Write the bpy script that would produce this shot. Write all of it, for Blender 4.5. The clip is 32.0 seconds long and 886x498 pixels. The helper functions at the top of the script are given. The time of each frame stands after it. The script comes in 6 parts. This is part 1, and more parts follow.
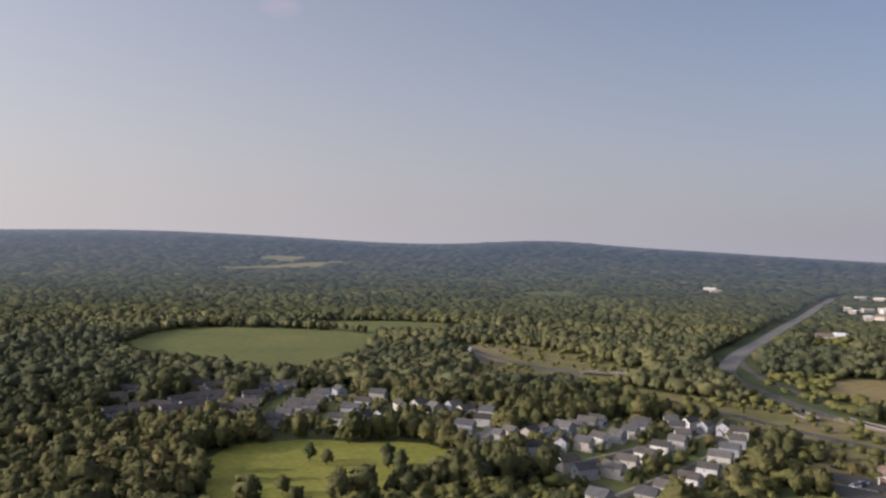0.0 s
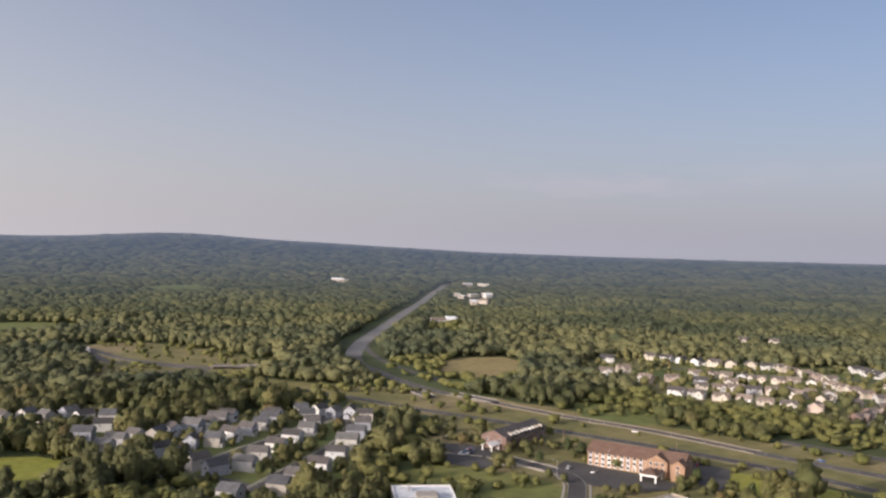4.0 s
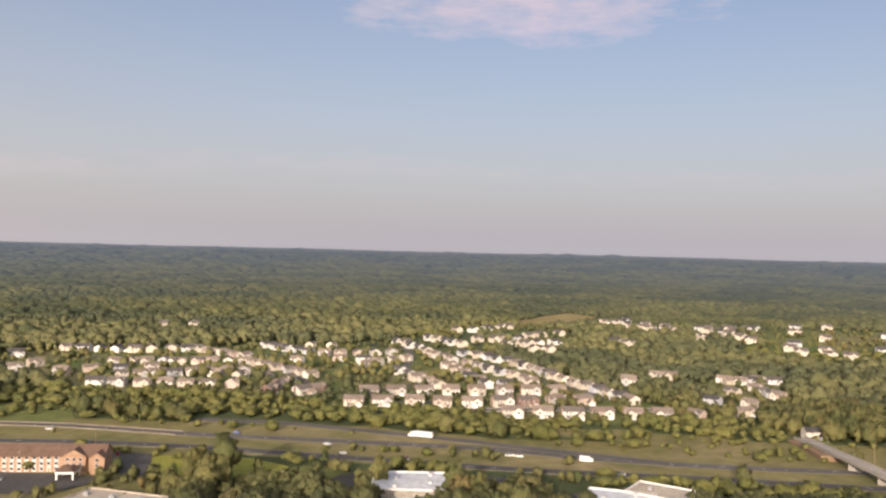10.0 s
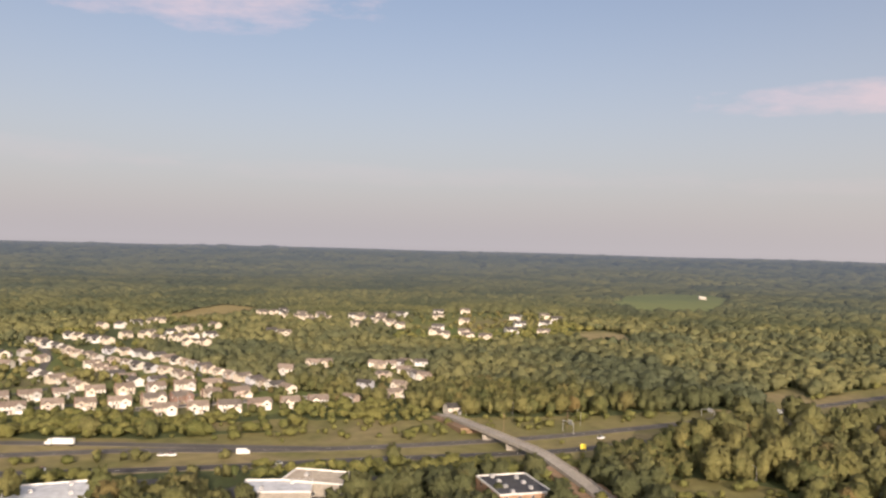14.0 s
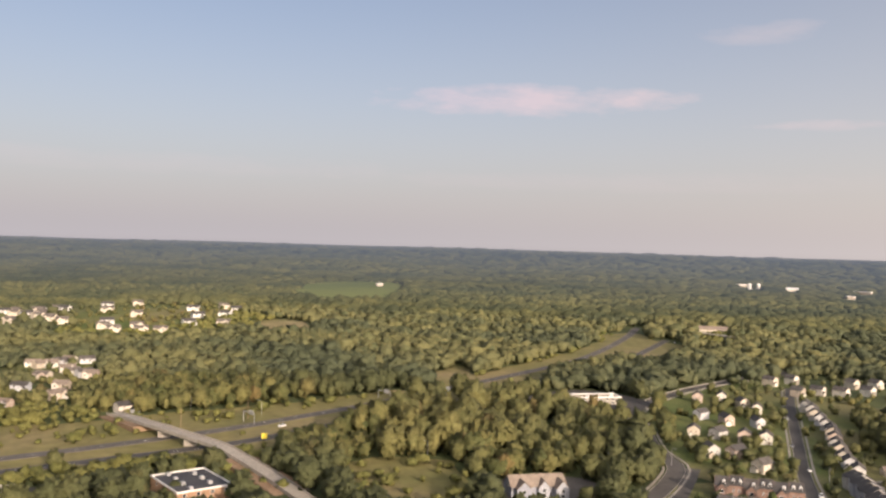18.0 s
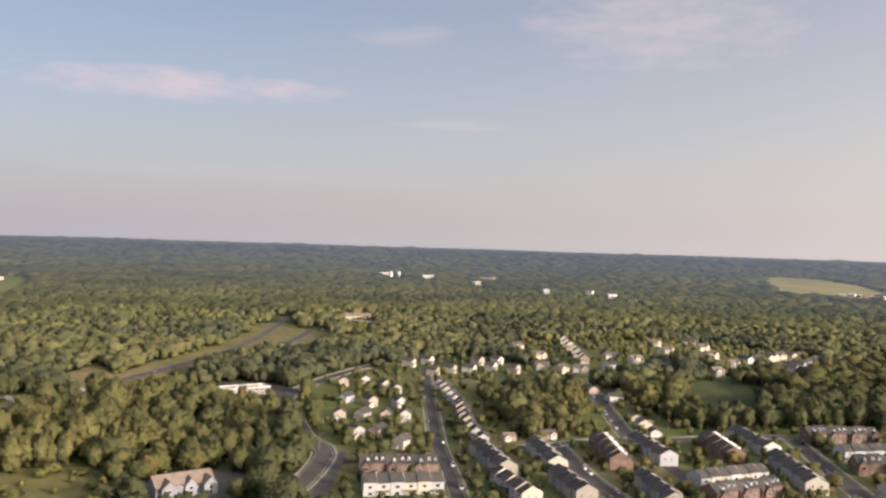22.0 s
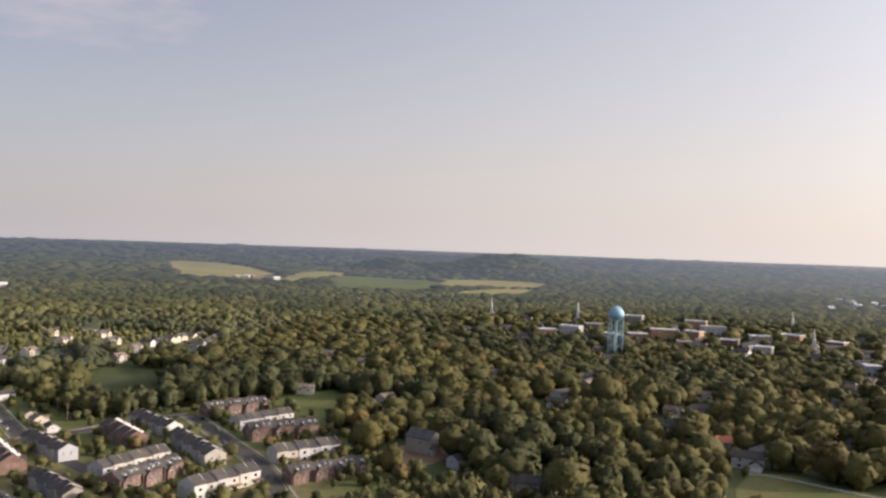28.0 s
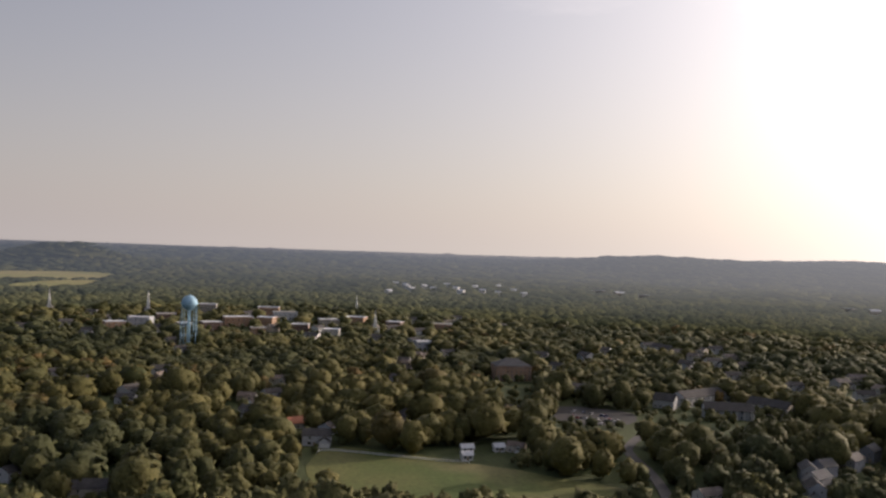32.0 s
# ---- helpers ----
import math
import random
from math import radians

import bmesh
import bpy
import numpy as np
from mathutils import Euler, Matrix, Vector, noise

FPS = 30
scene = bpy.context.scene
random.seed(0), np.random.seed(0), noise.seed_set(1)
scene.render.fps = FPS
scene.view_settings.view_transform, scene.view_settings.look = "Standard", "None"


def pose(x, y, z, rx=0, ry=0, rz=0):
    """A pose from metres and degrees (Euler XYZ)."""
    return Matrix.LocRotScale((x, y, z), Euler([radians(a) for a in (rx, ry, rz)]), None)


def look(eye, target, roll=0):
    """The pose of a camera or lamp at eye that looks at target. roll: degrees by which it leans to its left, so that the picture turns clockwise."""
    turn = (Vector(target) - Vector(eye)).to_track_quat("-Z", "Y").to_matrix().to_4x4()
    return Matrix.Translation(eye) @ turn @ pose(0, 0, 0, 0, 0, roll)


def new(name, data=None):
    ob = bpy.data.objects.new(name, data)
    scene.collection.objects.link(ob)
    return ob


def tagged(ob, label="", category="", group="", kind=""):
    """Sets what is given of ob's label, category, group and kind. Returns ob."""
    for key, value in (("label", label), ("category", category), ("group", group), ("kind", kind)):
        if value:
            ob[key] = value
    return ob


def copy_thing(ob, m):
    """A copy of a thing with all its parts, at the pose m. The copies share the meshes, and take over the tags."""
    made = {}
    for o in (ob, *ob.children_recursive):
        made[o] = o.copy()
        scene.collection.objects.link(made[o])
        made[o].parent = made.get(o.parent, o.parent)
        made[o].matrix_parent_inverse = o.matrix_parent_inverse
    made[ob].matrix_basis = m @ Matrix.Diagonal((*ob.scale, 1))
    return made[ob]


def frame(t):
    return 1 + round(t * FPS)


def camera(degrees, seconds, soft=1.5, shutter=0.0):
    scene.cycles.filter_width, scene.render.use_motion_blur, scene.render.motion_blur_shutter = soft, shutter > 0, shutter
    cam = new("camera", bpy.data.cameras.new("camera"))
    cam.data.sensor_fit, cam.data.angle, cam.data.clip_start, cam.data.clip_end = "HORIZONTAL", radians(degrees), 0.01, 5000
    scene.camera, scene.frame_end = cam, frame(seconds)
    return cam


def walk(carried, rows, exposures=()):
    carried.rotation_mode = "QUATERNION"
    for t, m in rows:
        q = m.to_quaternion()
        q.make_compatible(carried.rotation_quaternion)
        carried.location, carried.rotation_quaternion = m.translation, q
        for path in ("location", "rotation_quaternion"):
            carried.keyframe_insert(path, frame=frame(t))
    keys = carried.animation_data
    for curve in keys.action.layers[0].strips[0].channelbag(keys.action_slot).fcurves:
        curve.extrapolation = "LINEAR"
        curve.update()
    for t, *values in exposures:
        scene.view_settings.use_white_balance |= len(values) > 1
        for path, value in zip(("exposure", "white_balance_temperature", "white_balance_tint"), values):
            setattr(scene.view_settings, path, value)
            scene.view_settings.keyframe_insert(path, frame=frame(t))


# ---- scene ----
# ---- camera ----
EYE = 115.0
PATH = [
    (0, -0.00, -0.18, -1.58),
    (0.5, -3.04, -0.12, -1.53),
    (1, -6.07, -0.11, -1.55),
    (1.5, -9.13, -0.11, -1.52),
    (2, -12.37, -0.10, -1.51),
    (2.5, -15.61, -0.09, -1.45),
    (3, -18.65, -0.08, -1.42),
    (3.5, -21.53, -0.08, -1.41),
    (5.5, -33.21, -0.13, -1.35),
    (6, -36.19, -0.13, -1.37),
    (6.5, -39.21, -0.15, -1.37),
    (7, -42.53, -0.16, -1.37),
    (7.5, -46.02, -0.16, -1.38),
    (8, -49.34, -0.16, -1.37),
    (8.5, -52.51, -0.16, -1.35),
    (9, -55.55, -0.17, -1.33),
    (9.5, -58.66, -0.16, -1.36),
    (10, -61.85, -0.20, -1.38),
    (10.5, -64.95, -0.21, -1.41),
    (11, -67.92, -0.24, -1.42),
    (11.5, -70.72, -0.24, -1.44),
    (12, -73.41, -0.24, -1.43),
    (12.5, -76.12, -0.25, -1.42),
    (13, -78.98, -0.25, -1.41),
    (13.5, -81.82, -0.25, -1.46),
    (14, -84.54, -0.27, -1.51),
    (14.5, -87.15, -0.29, -1.53),
    (16.5, -97.55, -0.40, -1.59),
    (17, -100.13, -0.41, -1.56),
    (17.5, -102.76, -0.45, -1.61),
    (18, -105.68, -0.47, -1.64),
    (18.5, -108.75, -0.45, -1.66),
    (19, -111.90, -0.45, -1.68),
    (19.5, -115.05, -0.46, -1.68),
    (20, -118.04, -0.46, -1.66),
    (20.5, -120.93, -0.45, -1.67),
    (21, -123.70, -0.44, -1.67),
    (21.5, -126.19, -0.45, -1.69),
    (22, -128.90, -0.45, -1.77),
    (22.5, -131.63, -0.43, -1.73),
    (23, -134.36, -0.46, -1.80),
    (23.5, -137.09, -0.44, -1.80),
    (24, -139.90, -0.44, -1.83),
    (24.5, -142.85, -0.43, -1.87),
    (25, -146.00, -0.40, -1.93),
    (25.5, -149.32, -0.36, -1.92),
    (27.5, -163.85, -0.24, -1.95),
    (28, -167.45, -0.22, -1.98),
    (28.5, -170.95, -0.17, -1.97),
    (29, -174.57, -0.13, -1.98),
    (29.5, -178.26, -0.12, -1.93),
    (30, -181.92, -0.08, -1.95),
    (30.5, -185.43, -0.07, -1.94),
    (31, -188.88, -0.05, -1.95),
    (31.5, -192.32, -0.06, -1.95),
    (32, -195.47, -0.05, -1.99),
]
cam = camera(54.8, 32.0, soft=2.5)
walk(cam, [(t, pose(0, 0, EYE, 90 + p, r, y)) for t, y, p, r in PATH],
     [(0, 0.04, 5700, 20), (4, 0.24, 5800, 20), (8, 0.45, 6150, 20), (12, 0.47, 6550, 20), (17, 0.53, 6600, 20), (21, 0.50, 6400, 19), (24, 0.40, 6150, 19), (28, 0.32, 6100, 20), (30, 0.02, 6100, 21), (32, -0.18, 6150, 21)])

# ---- light: low sun behind the town, hazy evening sky ----
SUN_AZ, SUN_EL = 256.0, 16.0


def bearing(az, d):
    return Vector((math.sin(radians(az)) * d, math.cos(radians(az)) * d, 0))


sun = new("sun", bpy.data.lights.new("sun", "SUN"))
sun.data.energy, sun.data.angle, sun.data.color = 4.0, radians(1.2), (1.0, 0.85, 0.64)
sun.matrix_world = look(bearing(SUN_AZ, 1000) + Vector((0, 0, 1000 * math.tan(radians(SUN_EL)))), (0, 0, 0))

world = bpy.data.worlds.new("evening_sky")
scene.world = world
world.use_nodes = True


class Nodes:
    """Short way to write node trees."""

    def __init__(self, tree, clear=True):
        self.t = tree
        if clear:
            tree.nodes.clear()

    def n(self, kind, ins=None, operation=None, clamp=False, blend=None):
        node = self.t.nodes.new(kind)
        if operation:
            node.operation = operation
        if clamp:
            node.use_clamp = True
        if blend:
            node.data_type, node.blend_type = "RGBA", blend
        for k, v in (ins or {}).items():
            if isinstance(v, bpy.types.NodeSocket):
                self.t.links.new(v, node.inputs[k])
            else:
                node.inputs[k].default_value = v
        return node

    def math(self, op, a, b=0.0, clamp=False):
        return self.n("ShaderNodeMath", {0: a, 1: b}, operation=op, clamp=clamp).outputs[0]

    def mix(self, f, a, b, blend="MIX"):
        return self.n("ShaderNodeMix", {0: f, 6: a, 7: b}, blend=blend).outputs[2]

    def ramp(self, f, stops):
        node = self.n("ShaderNodeValToRGB", {0: f})
        el = node.color_ramp.elements
        while len(el) < len(stops):
            el.new(0.5)
        for e, (p, c) in zip(el, stops):
            e.position, e.color = p, (*c, 1) if len(c) == 3 else c
        return node.outputs[0]

    def noise(self, vec, scale, detail=3.0, rough=0.55):
        return self.n("ShaderNodeTexNoise", {"Vector": vec, "Scale": scale, "Detail": detail, "Roughness": rough}).outputs[0]


w = Nodes(world.node_tree)
sky = w.n("ShaderNodeTexSky")
sky.sky_type, sky.sun_disc, sky.sun_elevation, sky.sun_rotation = "NISHITA", False, radians(SUN_EL), radians(SUN_AZ)
sky.altitude, sky.air_density, sky.dust_density, sky.ozone_density = 200.0, 1.0, 3.0, 1.6
way = w.n("ShaderNodeTexCoord").outputs["Generated"]
xyz = w.n("ShaderNodeSeparateXYZ", {0: way})
up = xyz.outputs[2]
# summer haze lying over the land thins out with height
veil = w.math("POWER", w.math("SUBTRACT", 1.0, w.math("MULTIPLY", w.math("ABSOLUTE", up), 2.0), True), 2.0)
# the air glows round the sun
toward = bearing(SUN_AZ, 1) * math.cos(radians(SUN_EL)) + Vector((0, 0, math.sin(radians(SUN_EL))))
near_sun = w.n("ShaderNodeVectorMath", {0: way, 1: toward}, operation="DOT_PRODUCT").outputs["Value"]
wide_sun = w.math("ADD", w.math("MULTIPLY", near_sun, 0.5), 0.5)
# the veil is cream towards the sun and mauve away from it
hazy = w.mix(w.math("MULTIPLY", veil, 0.8), sky.outputs[0], w.mix(wide_sun, (4.65, 4.55, 4.65, 1), (5.3, 4.7, 3.8, 1)))
glow = w.math("ADD", w.math("MULTIPLY", w.math("POWER", wide_sun, 1.5), 0.9), w.math("MULTIPLY", w.math("POWER", w.math("MAXIMUM", near_sun, 0.0), 6.0), 3.5))
lit = w.n("ShaderNodeVectorMath", {0: hazy, 1: w.n("ShaderNodeVectorMath", {0: (6.0, 5.3, 4.15), "Scale": glow}, operation="SCALE").outputs[0]}, operation="ADD").outputs[0]
# evening clouds: bearing, height, half width, half height in degrees, thickness
CLOUDS = [(67, 15.8, 13, 2.6, 0.8), (111, 9.5, 11, 1.1, 0.85), (129, 7.75, 4, 0.4, 0.5), (143, 14.2, 9, 3.0, 0.55), (126, 13.4, 4, 0.8, 0.3), (-11, 15.0, 1.6, 0.9, 0.6), (203, 16.3, 5, 1.0, 0.7), (218, 15.8, 7, 1.3, 0.6), (35, 4.4, 10, 0.9, 0.25), (150, 17.0, 12, 1.5, 0.35), (95, 18, 12, 1.5, 0.3), (52, 5.2, 16, 1.1, 0.16), (84, 4.6, 22, 0.8, 0.14), (118, 4.2, 20, 0.7, 0.14)]
az = w.n("ShaderNodeMath", {0: xyz.outputs[0], 1: xyz.outputs[1]}, operation="ARCTAN2").outputs[0]
az = w.math("MULTIPLY", az, 180 / math.pi)
az = w.math("ADD", az, w.math("MULTIPLY", w.math("LESS_THAN", az, -100.0), 360.0))
el = w.math("MULTIPLY", w.math("ARCSINE", up), 180 / math.pi)
flat_sky = w.n("ShaderNodeCombineXYZ", {0: w.math("MULTIPLY", az, 0.16), 1: w.math("MULTIPLY", el, 0.55), 2: 0.0}).outputs[0]
ragged = w.noise(flat_sky, 1.6, 7.0, 0.62)
cloud = w.mix(1.0, w.mix(1.0, lit, (1.12, 1.1, 1.08, 1), "MULTIPLY"), (5.6, 4.95, 4.85, 1), "LIGHTEN")
cloudy = lit
for ca, ce, ha, he, thick in CLOUDS:
    da = w.math("MULTIPLY", w.math("SUBTRACT", az, ca), 1 / ha)
    de = w.math("MULTIPLY", w.math("SUBTRACT", el, ce), 1 / he)
    near = w.math("SUBTRACT", 1.0, w.math("ADD", w.math("MULTIPLY", da, da), w.math("MULTIPLY", de, de)))
    mass = w.math("MULTIPLY", w.math("ADD", near, w.math("MULTIPLY", w.math("SUBTRACT", ragged, 0.5), 3.4)), 0.8, True)
    mass = w.math("MULTIPLY", mass, w.math("MULTIPLY", w.math("ADD", near, 0.5), 2.0, True))
    cloudy = w.mix(w.math("MULTIPLY", mass, thick), cloudy, cloud)
back = w.n("ShaderNodeBackground", {0: cloudy, 1: 0.09})
w.n("ShaderNodeOutputWorld", {0: back.outputs[0]})

# ---- materials ----


def material(name, build, rough=0.8, metal=0.0, spec=0.3, thin=0.0):
    m = bpy.data.materials.new(name)
    m.use_nodes = True
    k = Nodes(m.node_tree)
    out = k.n("ShaderNodeOutputMaterial")
    col, bump = build(k)
    b = k.n("ShaderNodeBsdfPrincipled", {"Roughness": rough, "Metallic": metal, "Specular IOR Level": spec})
    if isinstance(col, bpy.types.NodeSocket):
        k.t.links.new(col, b.inputs["Base Color"])
    else:
        b.inputs["Base Color"].default_value = (*col, 1)
    if bump is not None:
        h, dist = bump
        bn = k.n("ShaderNodeBump", {"Strength": 0.8, "Distance": dist, "Height": h})
        k.t.links.new(bn.outputs[0], b.inputs["Normal"])
    face = b.outputs[0]
    if thin:
        # leaves let some of the light through
        tr = k.n("ShaderNodeBsdfTranslucent", {"Color": col})
        face = k.n("ShaderNodeMixShader", {0: thin, 1: face, 2: tr.outputs[0]}).outputs[0]
    k.t.links.new(face, out.inputs[0])
    return m


def place_of(k):
    return k.n("ShaderNodeNewGeometry").outputs["Position"]


def two_tone(a, b, fine, coarse, bump=None, c=None, lo=0.35, hi=0.65):
    """Colour that wanders between a and b at two scales."""
    def build(k):
        p = place_of(k)
        f = k.noise(p, fine, 4.0)
        g = k.noise(p, coarse, 2.0)
        col = k.mix(k.ramp(g, [(lo, (0, 0, 0)), (hi, (1, 1, 1))]), (*a, 1), (*b, 1))
        if c:
            h = k.noise(p, coarse * 0.37, 3.0)
            col = k.mix(k.ramp(h, [(0.5, (0, 0, 0)), (0.62, (1, 1, 1))]), col, (*c, 1))
        col = k.mix(1.0, col, k.ramp(f, [(0.25, (0.72, 0.72, 0.72)), (0.75, (1.2, 1.2, 1.2))]), "MULTIPLY")
        return col, (f, bump) if bump else None
    return build


def by_object(colours, fine, dirt=0.15, bump=None, lines=0.0):
    """One colour of the list for each object, with grime and, for siding, board lines."""
    def build(k):
        r = k.n("ShaderNodeObjectInfo").outputs["Random"]
        stops = [(i / len(colours), c) for i, c in enumerate(colours)]
        node = k.n("ShaderNodeValToRGB", {0: r})
        node.color_ramp.interpolation = "CONSTANT"
        el = node.color_ramp.elements
        while len(el) < len(stops):
            el.new(0.5)
        for e, (p, c) in zip(el, stops):
            e.position, e.color = p, (*c, 1)
        p = place_of(k)
        f = k.noise(p, fine, 4.0)
        g = k.noise(p, fine * 0.13, 2.0)
        col = k.mix(1.0, node.outputs[0], k.ramp(f, [(0.3, (1 - dirt,) * 3), (0.7, (1 + dirt,) * 3)]), "MULTIPLY")
        col = k.mix(1.0, col, k.ramp(g, [(0.3, (1 - dirt,) * 3), (0.7, (1 + dirt,) * 3)]), "MULTIPLY")
        h = f
        if lines:
            z = k.n("ShaderNodeSeparateXYZ", {0: p}).outputs[2]
            h = k.math("FRACT", k.math("MULTIPLY", z, 1 / lines))
            col = k.mix(k.math("LESS_THAN", h, 0.12), col, k.mix(1.0, col, (0.7, 0.7, 0.7, 1), "MULTIPLY"))
        return col, (h, bump) if bump else None
    return build


def leaves(a, b, c, d=None, grain=1.0, turned=None):
    """Leaf colour: from tree to tree, in drifts over the land, and from spray to spray."""
    def build(k):
        g = k.n("ShaderNodeNewGeometry")
        p, isle = g.outputs["Position"], g.outputs["Random Per Island"]
        o = k.n("ShaderNodeObjectInfo").outputs["Random"]
        f = k.noise(p, 0.8, 5.0, 0.7)
        big = k.noise(p, 0.016, 4.0)
        tree = k.n("ShaderNodeAttribute")
        tree.attribute_name = "tree_tint"
        r = k.math("FRACT", k.math("ADD", k.math("ADD", k.math("MULTIPLY", isle, 0.3), k.math("MULTIPLY", tree.outputs["Fac"], 0.69)), o))
        col = k.mix(r, (*a, 1), (*b, 1))
        col = k.mix(k.ramp(big, [(0.42, (0, 0, 0)), (0.66, (1, 1, 1))]), col, (*c, 1))
        if turned:
            # a few trees already turn
            col = k.mix(k.ramp(tree.outputs["Fac"], [(0.95, (0, 0, 0)), (0.99, (0.7, 0.7, 0.7))]), col, (*turned, 1))
        if d:
            drift = k.noise(p, 0.0042, 4.0, 0.6)
            col = k.mix(k.ramp(drift, [(0.46, (0, 0, 0)), (0.60, (1, 1, 1))]), col, (*d, 1))
        lo, hi = 1 - 0.4 * grain, 1 + 0.4 * grain
        sprays = k.noise(p, 0.3, 3.0, 0.6)
        col = k.mix(1.0, col, k.ramp(f, [(0.3, (lo, lo, lo)), (0.7, (hi, hi, hi))]), "MULTIPLY")
        return col, (k.math("ADD", f, k.math("MULTIPLY", sprays, 2.0)), 0.9 * grain)
    return build


GRASS = material("grass", two_tone((0.085, 0.115, 0.028), (0.13, 0.135, 0.04), 0.35, 0.02, 0.15, (0.16, 0.145, 0.06)), 0.9)
MEADOW = material("meadow", two_tone((0.19, 0.20, 0.028), (0.25, 0.24, 0.04), 0.25, 0.03, 0.1), 0.9)
CROP = material("crop_field", two_tone((0.115, 0.135, 0.034), (0.155, 0.160, 0.044), 0.12, 0.008, 0.3), 0.9)
HAY = material("hay_field", two_tone((0.23, 0.18, 0.072), (0.28, 0.225, 0.095), 0.12, 0.012, 0.2), 0.9)
FLOOR = material("woodland_floor", two_tone((0.045, 0.06, 0.02), (0.075, 0.09, 0.03), 0.3, 0.012, 0.4), 0.95)
DIRT = material("bare_soil", two_tone((0.21, 0.14, 0.085), (0.27, 0.185, 0.12), 0.4, 0.05, 0.1), 0.95)
ASPHALT = material("asphalt", two_tone((0.058, 0.054, 0.052), (0.085, 0.079, 0.074), 0.5, 0.03, 0.02), 0.85)
WORN = material("worn_asphalt", two_tone((0.080, 0.074, 0.070), (0.115, 0.105, 0.096), 0.4, 0.03, 0.02), 0.85)
CONCRETE = material("concrete", two_tone((0.28, 0.255, 0.22), (0.35, 0.32, 0.275), 0.6, 0.05, 0.02), 0.85)
GRAVEL = material("gravel_shoulder", two_tone((0.15, 0.13, 0.10), (0.21, 0.18, 0.14), 0.6, 0.05, 0.02), 0.9)
PAINT = material("road_paint", two_tone((0.62, 0.61, 0.56), (0.74, 0.73, 0.68), 1.0, 0.1), 0.7)
SIDING = material("siding", by_object([(0.58, 0.54, 0.47), (0.50, 0.44, 0.36), (0.62, 0.59, 0.53), (0.42, 0.36, 0.29), (0.55, 0.49, 0.40), (0.40, 0.39, 0.37), (0.60, 0.56, 0.49), (0.46, 0.37, 0.31)], 1.2, 0.08, 0.02, 0.2), 0.6)
GREYSIDE = material("grey_siding", by_object([(0.31, 0.32, 0.35), (0.40, 0.39, 0.38), (0.27, 0.28, 0.32), (0.45, 0.43, 0.39), (0.35, 0.32, 0.28)], 1.2, 0.08, 0.02, 0.2), 0.6)
BRICK = material("brick", by_object([(0.20, 0.13, 0.105), (0.23, 0.15, 0.12), (0.18, 0.12, 0.10)], 3.0, 0.2, 0.01, 0.076), 0.85)
TANBRICK = material("tan_brick", by_object([(0.33, 0.21, 0.135), (0.35, 0.225, 0.145)], 3.0, 0.12, 0.01, 0.076), 0.85)
SHINGLE = material("roof_shingles", by_object([(0.175, 0.14, 0.115), (0.21, 0.17, 0.14), (0.13, 0.112, 0.10), (0.235, 0.19, 0.155), (0.19, 0.155, 0.13)], 2.5, 0.2, 0.02, 0.145), 0.9)
DARKROOF = material("dark_shingles", by_object([(0.06, 0.056, 0.055), (0.075, 0.07, 0.068), (0.09, 0.08, 0.075)], 2.5, 0.2, 0.02, 0.145), 0.9)
BROWNROOF = material("brown_shingles", by_object([(0.14, 0.088, 0.064), (0.15, 0.095, 0.07)], 2.5, 0.15, 0.02, 0.145), 0.9)
TERRACEROOF = material("grey_brown_shingles", by_object([(0.085, 0.078, 0.073), (0.10, 0.09, 0.083), (0.075, 0.07, 0.068)], 2.5, 0.2, 0.02, 0.145), 0.9)
VERGE = material("rough_verge", two_tone((0.138, 0.132, 0.044), (0.198, 0.170, 0.066), 0.12, 0.022, 0.25, (0.235, 0.188, 0.094)), 0.95)
PALEROAD = material("pale_road", two_tone((0.17, 0.163, 0.156), (0.21, 0.20, 0.19), 0.4, 0.03, 0.02), 0.85)
WHITESIDE = material("white_siding", by_object([(0.55, 0.54, 0.52), (0.48, 0.48, 0.49), (0.61, 0.60, 0.57), (0.53, 0.49, 0.43), (0.44, 0.45, 0.48)], 1.2, 0.08, 0.02, 0.2), 0.6)
PALEROOF = material("pale_grey_shingles", by_object([(0.10, 0.10, 0.105), (0.13, 0.125, 0.12), (0.08, 0.08, 0.085), (0.115, 0.105, 0.098)], 2.5, 0.2, 0.02, 0.145), 0.85)
WHITE = material("white_paint", two_tone((0.68, 0.67, 0.64), (0.74, 0.73, 0.70), 1.5, 0.1), 0.5)
GLASS = material("window_glass", lambda k: ((0.03, 0.035, 0.04), None), 0.12, 0.0, 0.8)
ROOFPALE = material("pale_roof_sheet", two_tone((0.50, 0.52, 0.55), (0.60, 0.61, 0.62), 0.3, 0.04, 0.02), 0.6)
ROOFTAN = material("gravel_roof", two_tone((0.36, 0.31, 0.25), (0.45, 0.39, 0.31), 0.5, 0.05, 0.03), 0.9)
ROOFBLACK = material("black_membrane_roof", two_tone((0.045, 0.045, 0.05), (0.075, 0.073, 0.075), 0.5, 0.06), 0.7)
STEEL = material("galvanised_steel", two_tone((0.40, 0.41, 0.42), (0.50, 0.50, 0.50), 1.0, 0.1), 0.45, 0.6)
WOOD = material("weathered_wood", two_tone((0.22, 0.15, 0.09), (0.30, 0.21, 0.13), 1.5, 0.2, 0.02), 0.85)
BARK = material("bark", two_tone((0.09, 0.065, 0.045), (0.14, 0.105, 0.075), 1.5, 0.3, 0.05), 0.95)
TANK = material("pale_blue_tank_paint", two_tone((0.27, 0.46, 0.61), (0.33, 0.52, 0.65), 0.3, 0.06), 0.45)
